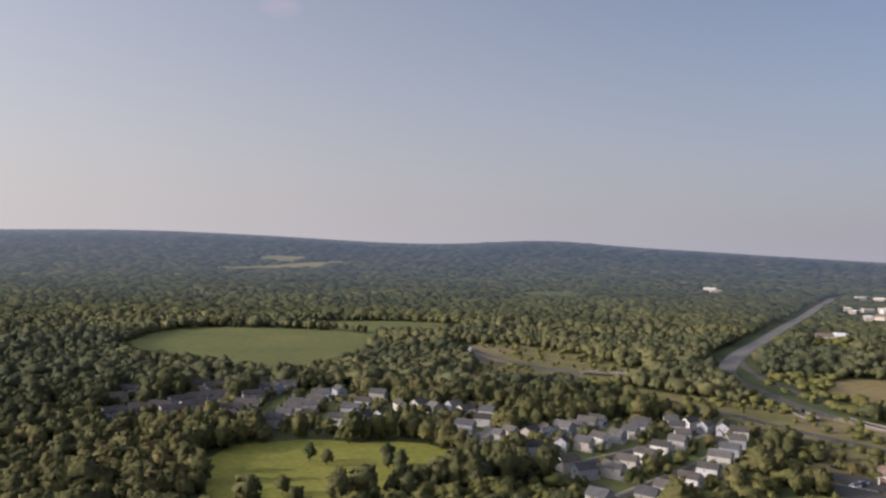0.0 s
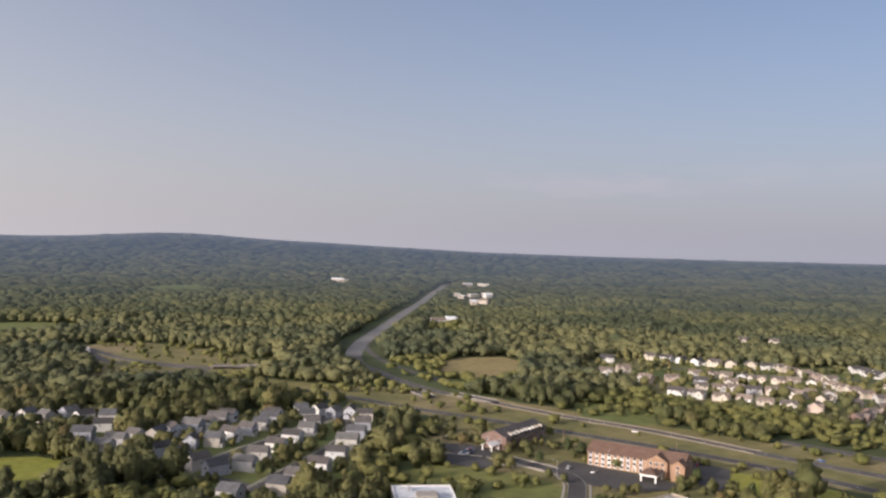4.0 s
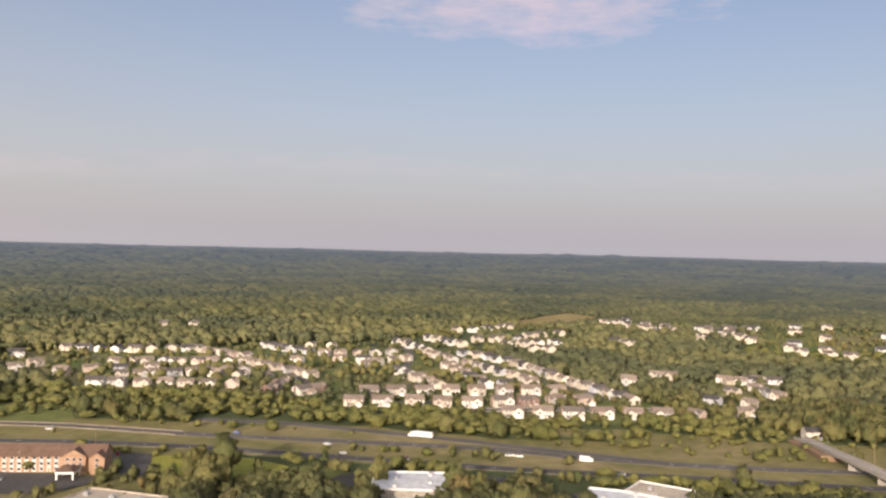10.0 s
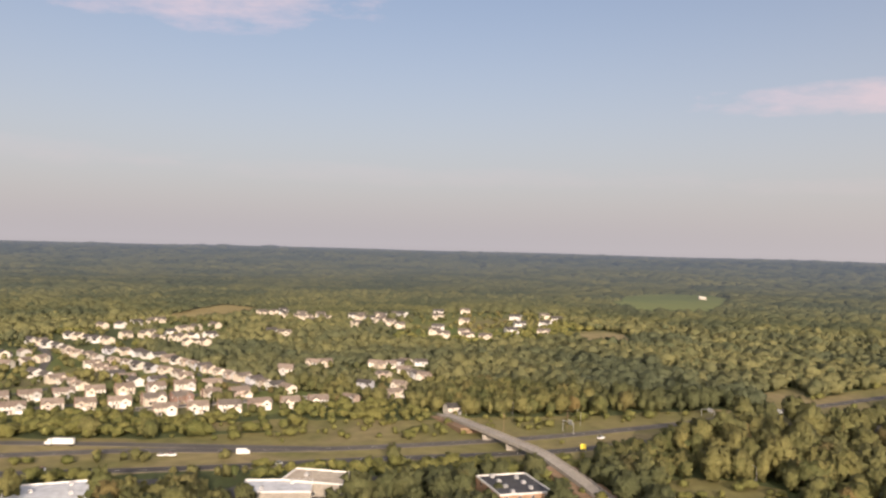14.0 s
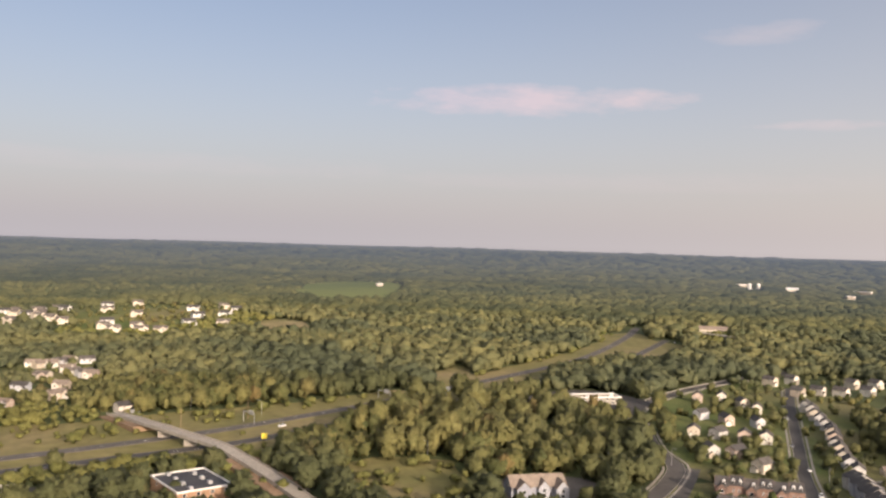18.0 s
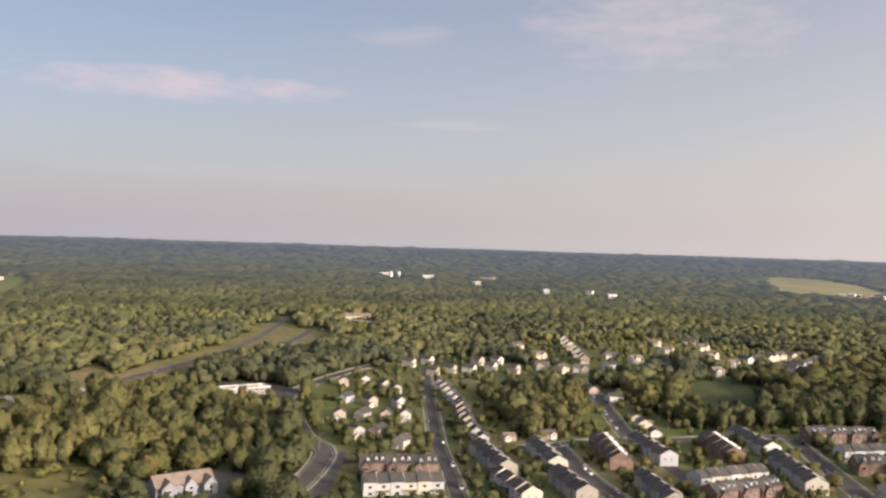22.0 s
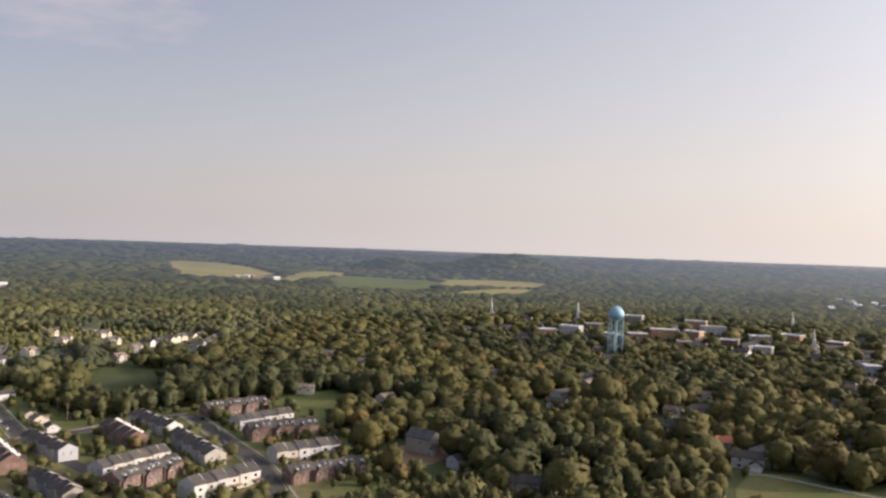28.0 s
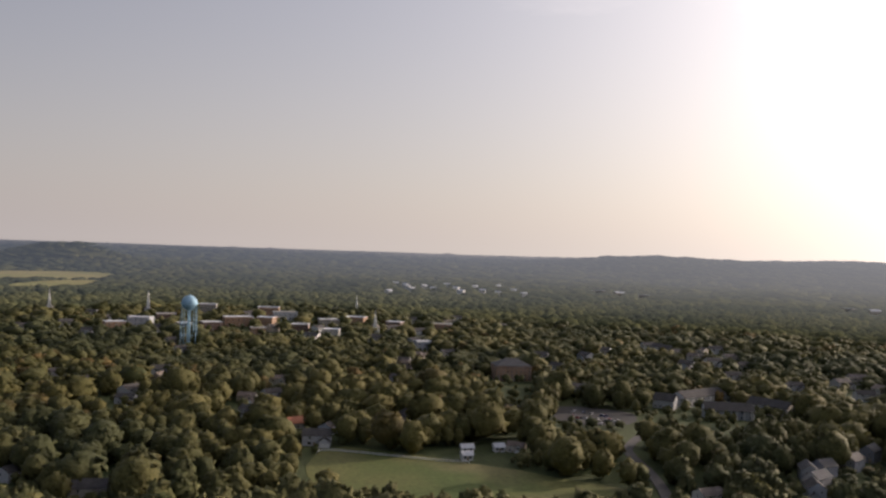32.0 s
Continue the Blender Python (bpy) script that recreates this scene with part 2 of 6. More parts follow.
LEAF = material("leaves", leaves((0.064, 0.077, 0.027), (0.180, 0.160, 0.056), (0.144, 0.138, 0.052), (0.074, 0.082, 0.036), turned=(0.16, 0.11, 0.045)), 0.75, 0, 0.2, 0.1)
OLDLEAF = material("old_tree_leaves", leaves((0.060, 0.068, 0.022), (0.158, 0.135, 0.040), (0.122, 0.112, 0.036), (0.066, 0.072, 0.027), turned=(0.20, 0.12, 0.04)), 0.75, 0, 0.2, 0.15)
# leaves of the farther woods, greyed in base colour to imitate haze
MIDLEAF = material("hazed_woods_leaves", leaves((0.070, 0.083, 0.042), (0.162, 0.154, 0.066), (0.146, 0.143, 0.062), (0.072, 0.083, 0.046), 0.7), 0.8, 0, 0.15, 0.1)
HEDGE = material("scrub_leaves", leaves((0.100, 0.112, 0.034), (0.185, 0.175, 0.054), (0.160, 0.155, 0.048)), 0.75, 0, 0.2, 0.15)
LEAFDARK = material("dark_leaves", leaves((0.045, 0.058, 0.022), (0.075, 0.085, 0.026), (0.06, 0.075, 0.024)), 0.75, 0, 0.2)
CARPAINT = material("car_paint", by_object([(0.7, 0.7, 0.7), (0.03, 0.03, 0.035), (0.35, 0.36, 0.38), (0.3, 0.03, 0.03), (0.05, 0.1, 0.25), (0.75, 0.75, 0.73), (0.15, 0.15, 0.16)], 2.0, 0.03), 0.3, 0.1, 0.5)
TYRE = material("tyre_rubber", lambda k: ((0.02, 0.02, 0.02), None), 0.85)



def painted_haze_material(name, a, b, c, d):
    """Far backdrop woods and fields; miles of sunlit haze painted as distance-based glow."""
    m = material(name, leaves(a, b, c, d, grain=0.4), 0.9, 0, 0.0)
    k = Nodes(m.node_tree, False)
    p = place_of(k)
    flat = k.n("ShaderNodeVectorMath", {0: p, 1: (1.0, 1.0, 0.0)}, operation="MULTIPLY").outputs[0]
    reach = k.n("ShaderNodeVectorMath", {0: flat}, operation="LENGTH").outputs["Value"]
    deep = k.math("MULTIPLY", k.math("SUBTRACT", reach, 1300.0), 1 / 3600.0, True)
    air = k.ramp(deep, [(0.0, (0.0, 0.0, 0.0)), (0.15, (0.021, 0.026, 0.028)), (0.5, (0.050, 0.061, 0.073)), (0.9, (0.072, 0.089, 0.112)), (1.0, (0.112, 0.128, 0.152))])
    # the painted haze glows brighter and warmer towards the sun
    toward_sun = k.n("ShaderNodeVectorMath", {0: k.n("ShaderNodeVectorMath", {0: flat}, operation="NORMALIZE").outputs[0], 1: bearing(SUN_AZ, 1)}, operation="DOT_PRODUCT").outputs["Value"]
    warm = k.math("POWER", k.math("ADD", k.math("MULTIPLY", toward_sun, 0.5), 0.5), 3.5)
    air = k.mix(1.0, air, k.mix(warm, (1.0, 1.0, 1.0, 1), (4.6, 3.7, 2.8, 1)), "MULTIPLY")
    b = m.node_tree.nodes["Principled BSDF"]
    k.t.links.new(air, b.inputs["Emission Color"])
    # the painted haze also dims the leaf colour the farther they stand
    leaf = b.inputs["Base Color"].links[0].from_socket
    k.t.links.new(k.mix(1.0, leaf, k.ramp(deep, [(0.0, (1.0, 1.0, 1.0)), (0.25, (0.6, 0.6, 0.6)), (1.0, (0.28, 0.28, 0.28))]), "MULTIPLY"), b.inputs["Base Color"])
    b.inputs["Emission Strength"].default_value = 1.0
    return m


FARLEAF = painted_haze_material("haze_painted_far_woods", (0.070, 0.080, 0.042), (0.132, 0.128, 0.056), (0.118, 0.118, 0.054), (0.064, 0.073, 0.042))
# fields beyond the woods, with the same haze glow in their colour
FARFIELD = painted_haze_material("haze_painted_far_field", (0.42, 0.36, 0.14), (0.50, 0.42, 0.18), (0.40, 0.36, 0.15), (0.36, 0.34, 0.14))
FARPASTURE = painted_haze_material("haze_painted_far_pasture", (0.17, 0.20, 0.08), (0.21, 0.23, 0.09), (0.19, 0.21, 0.085), (0.16, 0.19, 0.08))

# ---- helpers for meshes ----


def mesh_of(name, bm, mats, smooth=False):
    me = bpy.data.meshes.new(name)
    bmesh.ops.recalc_face_normals(bm, faces=bm.faces)
    bm.to_mesh(me)
    bm.free()
    for m in mats if isinstance(mats, (list, tuple)) else [mats]:
        me.materials.append(m)
    if smooth:
        me.polygons.foreach_set("use_smooth", [True] * len(me.polygons))
    return me


def part(name, bm, mats, parent, label=""):
    """Links a bmesh, or a ready mesh, as one mesh object under a thing or a part."""
    me = bm if isinstance(bm, bpy.types.Mesh) else mesh_of(name, bm, mats)
    ob = new(name, me)
    ob.parent = parent
    return tagged(ob, label)


def arrays_mesh(name, verts, tris, mat, smooth=True):
    """A mesh of triangles from numpy arrays."""
    me = bpy.data.meshes.new(name)
    me.vertices.add(len(verts))
    me.vertices.foreach_set("co", np.ascontiguousarray(verts, np.float32).ravel())
    me.loops.add(len(tris) * 3)
    me.loops.foreach_set("vertex_index", np.ascontiguousarray(tris, np.int32).ravel())
    me.polygons.add(len(tris))
    me.polygons.foreach_set("loop_start", np.arange(0, len(tris) * 3, 3, dtype=np.int32))
    me.polygons.foreach_set("use_smooth", np.full(len(tris), smooth))
    me.materials.append(mat)
    me.update()
    return me


def box(bm, x0, x1, y0, y1, z0, z1, mi=0):
    v = [bm.verts.new(c) for c in ((x0, y0, z0), (x1, y0, z0), (x1, y1, z0), (x0, y1, z0), (x0, y0, z1), (x1, y0, z1), (x1, y1, z1), (x0, y1, z1))]
    for f in ((3, 2, 1, 0), (4, 5, 6, 7), (0, 1, 5, 4), (1, 2, 6, 5), (2, 3, 7, 6), (3, 0, 4, 7)):
        bm.faces.new([v[i] for i in f]).material_index = mi
    return bm


def gable_wall(bm, x0, x1, y0, y1, z0, z1, rise, along="x"):
    """A closed body with gable ends; the ridge runs along x or y."""
    if along == "x":
        ym = (y0 + y1) / 2
        prof = [(y0, z0), (y1, z0), (y1, z1), (ym, z1 + rise), (y0, z1)]
        ends = [[(x, a, b) for a, b in prof] for x in (x0, x1)]
    else:
        xm = (x0 + x1) / 2
        prof = [(x0, z0), (x1, z0), (x1, z1), (xm, z1 + rise), (x0, z1)]
        ends = [[(a, y, b) for a, b in prof] for y in (y0, y1)]
    A, B = [[bm.verts.new(c) for c in e] for e in ends]
    bm.faces.new(A), bm.faces.new(B[::-1])
    for i in range(5):
        j = (i + 1) % 5
        bm.faces.new((A[i], A[j], B[j], B[i]))
    return bm


def gable_roof(bm, x0, x1, y0, y1, z1, rise, along="x", over=0.45, thick=0.22, gap=0.03):
    """Two slabs with eaves over a gable body."""
    if along == "x":
        half, ym = (y1 - y0) / 2, (y0 + y1) / 2
        drop = rise / half * over
        prof = [(ym - half - over, z1 - drop + gap), (ym, z1 + rise + gap), (ym + half + over, z1 - drop + gap), (ym + half + over, z1 - drop + gap + thick), (ym, z1 + rise + gap + thick), (ym - half - over, z1 - drop + gap + thick)]
        ends = [[(x, a, b) for a, b in prof] for x in (x0 - over * 0.7, x1 + over * 0.7)]
    else:
        half, xm = (x1 - x0) / 2, (x0 + x1) / 2
        drop = rise / half * over
        prof = [(xm - half - over, z1 - drop + gap), (xm, z1 + rise + gap), (xm + half + over, z1 - drop + gap), (xm + half + over, z1 - drop + gap + thick), (xm, z1 + rise + gap + thick), (xm - half - over, z1 - drop + gap + thick)]
        ends = [[(a, y, b) for a, b in prof] for y in (y0 - over * 0.7, y1 + over * 0.7)]
    A, B = [[bm.verts.new(c) for c in e] for e in ends]
    for quad in ((0, 1, 4, 5), (1, 2, 3, 4)):
        bm.faces.new([A[i] for i in quad]), bm.faces.new([B[i] for i in quad][::-1])
    for i in range(6):
        j = (i + 1) % 6
        bm.faces.new((A[i], A[j], B[j], B[i]))
    return bm


def hip_roof(bm, x0, x1, y0, y1, z1, rise, over=0.6, thick=0.25):
    x0, x1, y0, y1 = x0 - over, x1 + over, y0 - over, y1 + over
    h = (y1 - y0) / 2
    lo = [bm.verts.new(c) for c in ((x0, y0, z1), (x1, y0, z1), (x1, y1, z1), (x0, y1, z1))]
    mid = [bm.verts.new((v.co.x, v.co.y, z1 + thick)) for v in lo]
    a, b = bm.verts.new((x0 + h, (y0 + y1) / 2, z1 + rise)), bm.verts.new((x1 - h, (y0 + y1) / 2, z1 + rise))
    bm.faces.new(lo[::-1])
    for i in range(4):
        j = (i + 1) % 4
        bm.faces.new((lo[i], lo[j], mid[j], mid[i]))
    bm.faces.new((mid[0], mid[1], b, a)), bm.faces.new((mid[2], mid[3], a, b))
    bm.faces.new((mid[1], mid[2], b)), bm.faces.new((mid[3], mid[0], a))
    return bm


def tube(bm, pts, radius, sides=8, radius2=None):
    """A round bar along a chain of points."""
    rings = []
    for i, p in enumerate(pts):
        p = Vector(p)
        a, b = Vector(pts[max(i - 1, 0)]), Vector(pts[min(i + 1, len(pts) - 1)])
        d = (b - a).normalized()
        u = d.orthogonal().normalized()
        v = d.cross(u)
        r = radius + ((radius2 if radius2 is not None else radius) - radius) * i / max(len(pts) - 1, 1)
        rings.append([bm.verts.new(p + (u * math.cos(k * math.tau / sides) + v * math.sin(k * math.tau / sides)) * r) for k in range(sides)])
    for A, B in zip(rings, rings[1:]):
        for k in range(sides):
            bm.faces.new((A[k], A[(k + 1) % sides], B[(k + 1) % sides], B[k]))
    bm.faces.new(rings[0][::-1]), bm.faces.new(rings[-1])
    return bm


def lathe(bm, prof, sides=24):
    """A turned body from (radius, height) pairs."""
    rings = [[bm.verts.new((r * math.cos(k * math.tau / sides), r * math.sin(k * math.tau / sides), z)) for k in range(sides)] for r, z in prof]
    for A, B in zip(rings, rings[1:]):
        for k in range(sides):
            bm.faces.new((A[k], A[(k + 1) % sides], B[(k + 1) % sides], B[k]))
    bm.faces.new(rings[0][::-1]), bm.faces.new(rings[-1])
    return bm


# ---- lie of the land ----


def wave(x, y, scale, seed):
    """Smooth uneven waves between about -1 and 1, for numbers or arrays."""
    a = np.sin(x / scale + 1.3 * seed) * np.cos(y / scale * 0.83 - 0.7 * seed)
    b = np.sin((x * 0.6 + y * 0.8) / scale * 1.9 + 2.1 * seed) * 0.5
    c = np.cos((x * 0.8 - y * 0.6) / scale * 3.3 - seed) * 0.28
    return (a + b + c) / 1.5


# gentle rises under the town and the far estates, and wooded hills: x, y, reach, height
KNOLLS = [(545, -3255, 130, 54.0), (400, -3300, 90, 34.0), (937, -3268, 90, 40.0), (-2085, -3761, 330, 50.0), (-2944, -3270, 430, 58.0), (1060, -100, 60, 7.0), (-50, -1230, 170, 15.0), (1220, 45, 110, 15.0), (1010, 430, 80, 8.0), (560, -740, 95, 8.0)]


def land(x, y):
    """Height of the ground: level near by, rolling and rising to hills far off."""
    x, y = np.asarray(x, float), np.asarray(y, float)
    r = np.hypot(x, y)
    az = np.degrees(np.arctan2(x, y))
    q = np.clip((r - 2400) / 2300, 0, None)
    west = 62 * np.exp(-(((az + 19) / 17) ** 2)) + 38 * np.exp(-(((az - 12) / 13) ** 2))
    rim = (66 + west + 2.5 * wave(x, y, 330.0, 8)) * q * q
    roll = np.clip((r - 1150) / 900, 0, 1)
    blue = 34 * np.exp(-(((az - 6.5) / 5.0) ** 2)) * np.clip((r - 4300) / 500, 0, 1)
    ridge = blue + np.clip(wave(x, y, 420.0, 3), 0, None) * 15 * np.clip((r - 2300) / 900, 0, 1) * np.clip((5000 - r) / 1200, 0, 1)
    knolls = sum(h * np.exp(-((x - kx) ** 2 + (y - ky) ** 2) / (2 * w * w)) for kx, ky, w, h in KNOLLS)
    return knolls + rim + roll * 4 * wave(x, y, 210.0, 1) * np.clip((4900 - r) / 2500, 0, 1) + ridge


def ground_mesh():
    rr = np.concatenate([[0.0], np.linspace(60, 1400, 68), np.geomspace(1420, 4960, 100)])
    n = 360
    aa = np.linspace(0, 2 * np.pi, n, endpoint=False)
    R, A = np.meshgrid(rr, aa, indexing="ij")
    X, Y = R * np.sin(A), R * np.cos(A)
    V = np.stack([X, Y, land(X, Y)], -1).reshape(-1, 3)
    i, j = np.meshgrid(np.arange(len(rr) - 1), np.arange(n), indexing="ij")
    a, b = (i * n + j).ravel(), (i * n + (j + 1) % n).ravel()
    c, d = a + n, b + n
    T = np.concatenate([np.stack([a, c, d], 1), np.stack([a, d, b], 1)])
    T = T[:, ::-1]
    me = arrays_mesh("ground", V, T, FLOOR)
    # past the woods the land takes the backdrop material with painted haze
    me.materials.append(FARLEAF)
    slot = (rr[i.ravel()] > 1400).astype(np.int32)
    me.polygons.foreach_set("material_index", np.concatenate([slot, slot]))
    me.update()
    return me


tagged(new("ground", ground_mesh()), "rolling wooded land reaching to the hazy hills", "ground", kind="structure")


def smooth_line(pts, step=12.0, closed=False):
    """A Catmull-Rom curve through the points."""
    P = [np.array(p, float) for p in pts]
    n = len(P)
    out = []
    for i in range(n if closed else n - 1):
        get = (lambda k: P[k % n]) if closed else (lambda k: P[min(max(k, 0), n - 1)])
        a, b, c, d = get(i - 1), get(i), get(i + 1), get(i + 2)
        m = max(2, int(np.linalg.norm(c - b) / step))
        for s in range(m):
            t = s / m
            out.append(0.5 * (2 * b + (c - a) * t + (2 * a - 5 * b + 4 * c - d) * t * t + (3 * b - a - 3 * c + d) * t ** 3))
    if not closed:
        out.append(P[-1])
    return np.array(out)


# what grows where: cells of 4 m; 0 woods, 1 open, 2 gardens with few trees, 3 scrub, 4 rough grass with bushes, 5 tall trees
CELL, SPAN = 4.0, 4000.0
NC = int(2 * SPAN / CELL)
cover_map = np.zeros((NC, NC), np.int8)


def cells(lo, hi):
    i0, j0 = [int(np.clip((v + SPAN) / CELL, 0, NC - 1)) for v in lo]
    i1, j1 = [int(np.clip((v + SPAN) / CELL + 1, 1, NC)) for v in hi]
    X, Y = np.meshgrid((np.arange(i0, i1) + 0.5) * CELL - SPAN, (np.arange(j0, j1) + 0.5) * CELL - SPAN, indexing="ij")
    return (slice(i0, i1), slice(j0, j1)), X, Y


def within(X, Y, poly):
    c = np.zeros(X.shape, bool)
    for (x0, y0), (x1, y1) in zip(poly, np.roll(poly, -1, 0)):
        if y0 != y1:
            c ^= ((y0 > Y) != (y1 > Y)) & (X < (x1 - x0) * (Y - y0) / (y1 - y0) + x0)
    return c


def mark(poly, value, only=None):
    poly = np.asarray(poly, float)
    sl, X, Y = cells(poly.min(0), poly.max(0))
    hit = within(X, Y, poly)
    if only is not None:
        hit &= cover_map[sl] == only
    cover_map[sl][hit] = value


def mark_line(line, width, value, only=None):
    line = np.asarray(line, float)
    for a, b in zip(line, line[1:]):
        sl, X, Y = cells(np.minimum(a, b) - width, np.maximum(a, b) + width)
        d = b - a
        t = np.clip(((X - a[0]) * d[0] + (Y - a[1]) * d[1]) / max(d @ d, 1e-6), 0, 1)
        hit = np.hypot(X - a[0] - t * d[0], Y - a[1] - t * d[1]) < width
        if only is not None:
            hit &= cover_map[sl] == only
        cover_map[sl][hit] = value


LAYER = [0.03]


def next_layer():
    LAYER[0] += 0.006
    return LAYER[0]


def patch(name, pts, mat, label, category="field", value=1, wobble=3.0, far=False, reach=0.0):
    """An open piece of ground with a soft outline."""
    pts = np.array(pts, float)
    if reach:
        # open ground runs a little under the trees that stand before it
        rr = np.hypot(pts[:, 0], pts[:, 1])
        pts = np.where((rr < rr.mean())[:, None], pts * (1 - reach), pts)
    line = smooth_line(pts, 14.0, True)
    k = np.arange(len(line))
    line = line + wobble * np.stack([np.sin(k * 1.7), np.cos(k * 2.3)], 1)
    if value is not None:
        mark(line, value)
    bm = bmesh.new()
    if far:
        lo, hi = line.min(0), line.max(0)
        s = max((hi - lo).max() / 40, 8.0)
        nx, ny = int((hi[0] - lo[0]) / s) + 2, int((hi[1] - lo[1]) / s) + 2
        gx, gy = np.meshgrid(lo[0] + np.arange(nx) * s, lo[1] + np.arange(ny) * s, indexing="ij")
        gz = land(gx, gy) + (0.4 if np.hypot(*lo) < 1500 else 1.5)
        ok = within(gx, gy, line)
        vs = {}
        for i in range(nx - 1):
            for j in range(ny - 1):
                if ok[i, j]:
                    ring = []
                    for a, b in ((i, j), (i + 1, j), (i + 1, j + 1), (i, j + 1)):
                        if (a, b) not in vs:
                            vs[a, b] = bm.verts.new((gx[a, b], gy[a, b], gz[a, b]))
                        ring.append(vs[a, b])
                    bm.faces.new(ring)
    else:
        z = next_layer()
        f = bm.faces.new([bm.verts.new((x, y, z)) for x, y in line])
        bmesh.ops.triangulate(bm, faces=[f])
    me = mesh_of(name, bm, mat)
    return tagged(new(name, me), label, category, kind="structure")


def strip(bm, line, off0, off1, z0, z1, mi=0, heights=None):
    """A raised ribbon that follows a line between two side offsets."""
    d = np.gradient(line, axis=0)
    d /= np.linalg.norm(d, axis=1)[:, None] + 1e-9
    nrm = np.stack([d[:, 1], -d[:, 0]], 1)
    base = land(line[:, 0], line[:, 1]) if heights is None else heights
    rows = []
    for p, n, h in zip(line, nrm, base):
        a, b = p + n * off0, p + n * off1
        rows.append([bm.verts.new((*a, h + z0)), bm.verts.new((*a, h + z1)), bm.verts.new((*b, h + z1)), bm.verts.new((*b, h + z0))])
    for A, B in zip(rows, rows[1:]):
        for i in range(3):
            bm.faces.new((A[i], A[i + 1], B[i + 1], B[i])).material_index = mi
    for R in (rows[0], rows[-1]):
        bm.faces.new(R).material_index = mi


def road(name, pts, width, mat, label, clear=None, verge=None, edge=False, dashes=False, kerb=False, heights=None):
    line = smooth_line(pts, 10.0)
    if clear:
        mark_line(line, clear, 1)
    z = next_layer()
    bm = bmesh.new()
    strip(bm, line, -width / 2, width / 2, -0.1, z, 0, heights)
    ob = tagged(new(name, mesh_of(name, bm, mat)), label, "road", kind="structure")
    if edge:
        for s in (-1, 1):
            bm = bmesh.new()
            strip(bm, line, s * (width / 2 - 0.1), s * (width / 2 + 0.9), -0.1, z - 0.004, 0, heights)
            part("shoulder", bm, GRAVEL, ob, "dusty gravel road shoulder")
    if dashes:
        bm = bmesh.new()
        fine = smooth_line(pts, 3.0)
        for i in range(0, len(fine) - 2, 4):
            strip(bm, fine[i:i + 2], -0.1, 0.1, z, z + 0.012, 0)
        tagged(part("lane_dashes", bm, PAINT, ob), kind="stuff")
    if kerb:
        for s in (-1, 1):
            bm = bmesh.new()
            strip(bm, line, s * width / 2, s * (width / 2 + 0.3), -0.1, z + 0.13)
            part("kerb", bm, CONCRETE, ob, "pale concrete kerb")
            bm = bmesh.new()
            strip(bm, line, s * (width / 2 + 1.5), s * (width / 2 + 2.7), -0.1, z + 0.1)
            part("footpath", bm, CONCRETE, ob, "pale concrete footpath")
    return ob

# ---- open ground: meadows, fields, verges ----
patch("meadow", [(-125, 440), (-97, 492), (-43, 497), (4, 490), (8, 424), (-44, 380), (-95, 376)], MEADOW, "bright mown yellow-green meadow among trees")
patch("crop_field", [(-345, 905), (-330, 1100), (-158, 1130), (-70, 1040), (-120, 790), (-213, 800)], CROP, "large green crop field edged by woods", reach=0.05)
patch("crop_field", [(-210, 1230), (-60, 1290), (40, 1240), (-20, 1170), (-120, 1180)], CROP, "narrow green field beyond a hedge", reach=0.05)
patch("hay_field", [(350, 775), (392, 806), (442, 792), (420, 735), (370, 698), (340, 720)], HAY, "dry yellow hay field between woods", reach=0.05)
patch("hotel_grounds", [(205, 468), (224, 508), (256, 511), (298, 454), (332, 385), (350, 345), (300, 270), (230, 280), (150, 330), (142, 372), (186, 417)], VERGE, "rough grass and planting round the hotels", "lawn", value=2)
patch("hotel_lawn", [(151, 395), (188, 413), (222, 373), (228, 350), (213, 331), (150, 335)], CROP, "rough bright green lot beside the car park", "lawn", value=4)
patch("lawn", [(305, 330), (330, 345), (352, 300), (345, 262), (318, 285)], MEADOW, "bright green lawn behind the hotel", "lawn", wobble=1)
patch("lawn", [(332, 274), (354, 269), (365, 252), (343, 232), (318, 229), (303, 247)], CROP, "dark green lawn inside a ring of trees", "lawn", wobble=1)
patch("verge", [(24, 984), (88, 1015), (141, 955), (180, 865), (203, 780), (145, 740), (94, 745), (30, 725), (36, 831)], VERGE, "rough grass round the interchange", "verge", value=4)
patch("verge", [(150, 735), (196, 690), (246, 650), (268, 600), (305, 540), (330, 500), (300, 446), (240, 520), (190, 615), (142, 700)], VERGE, "rough grass between the slip roads", "verge", value=4)
patch("verge", [(262, 640), (300, 600), (390, 420), (430, 330), (452, 300), (470, 210), (520, 110), (500, 60), (455, 70), (400, 180), (350, 330), (300, 450)], VERGE, "long grass verge along the highway", "verge", value=4)
patch("verge", [(455, 80), (520, 110), (570, 30), (600, -60), (640, -150), (600, -170), (540, -120), (480, -60), (440, 20)], VERGE, "grass median by the overpass", "verge", value=4)
patch("verge", [(620, -150), (690, -210), (735, -260), (900, -430), (1010, -500), (1020, -560), (900, -520), (800, -440), (690, -320), (600, -220)], VERGE, "dry grass slope along the far highway", "verge", value=4)
patch("verge", [(515, 45), (545, 62), (545, 120), (520, 190), (500, 190), (505, 110)], VERGE, "dry grass bank above the highway", "verge", value=4)
patch("verge", [(360, 547), (382, 535), (391, 491), (359, 457), (336, 497)], CROP, "green clearing above the highway", "verge", value=4)
patch("lawn", [(432, -72), (438, -122), (380, -125), (335, -105), (330, -78), (370, -66)], VERGE, "rough grass clearing among trees", "lawn", value=4)
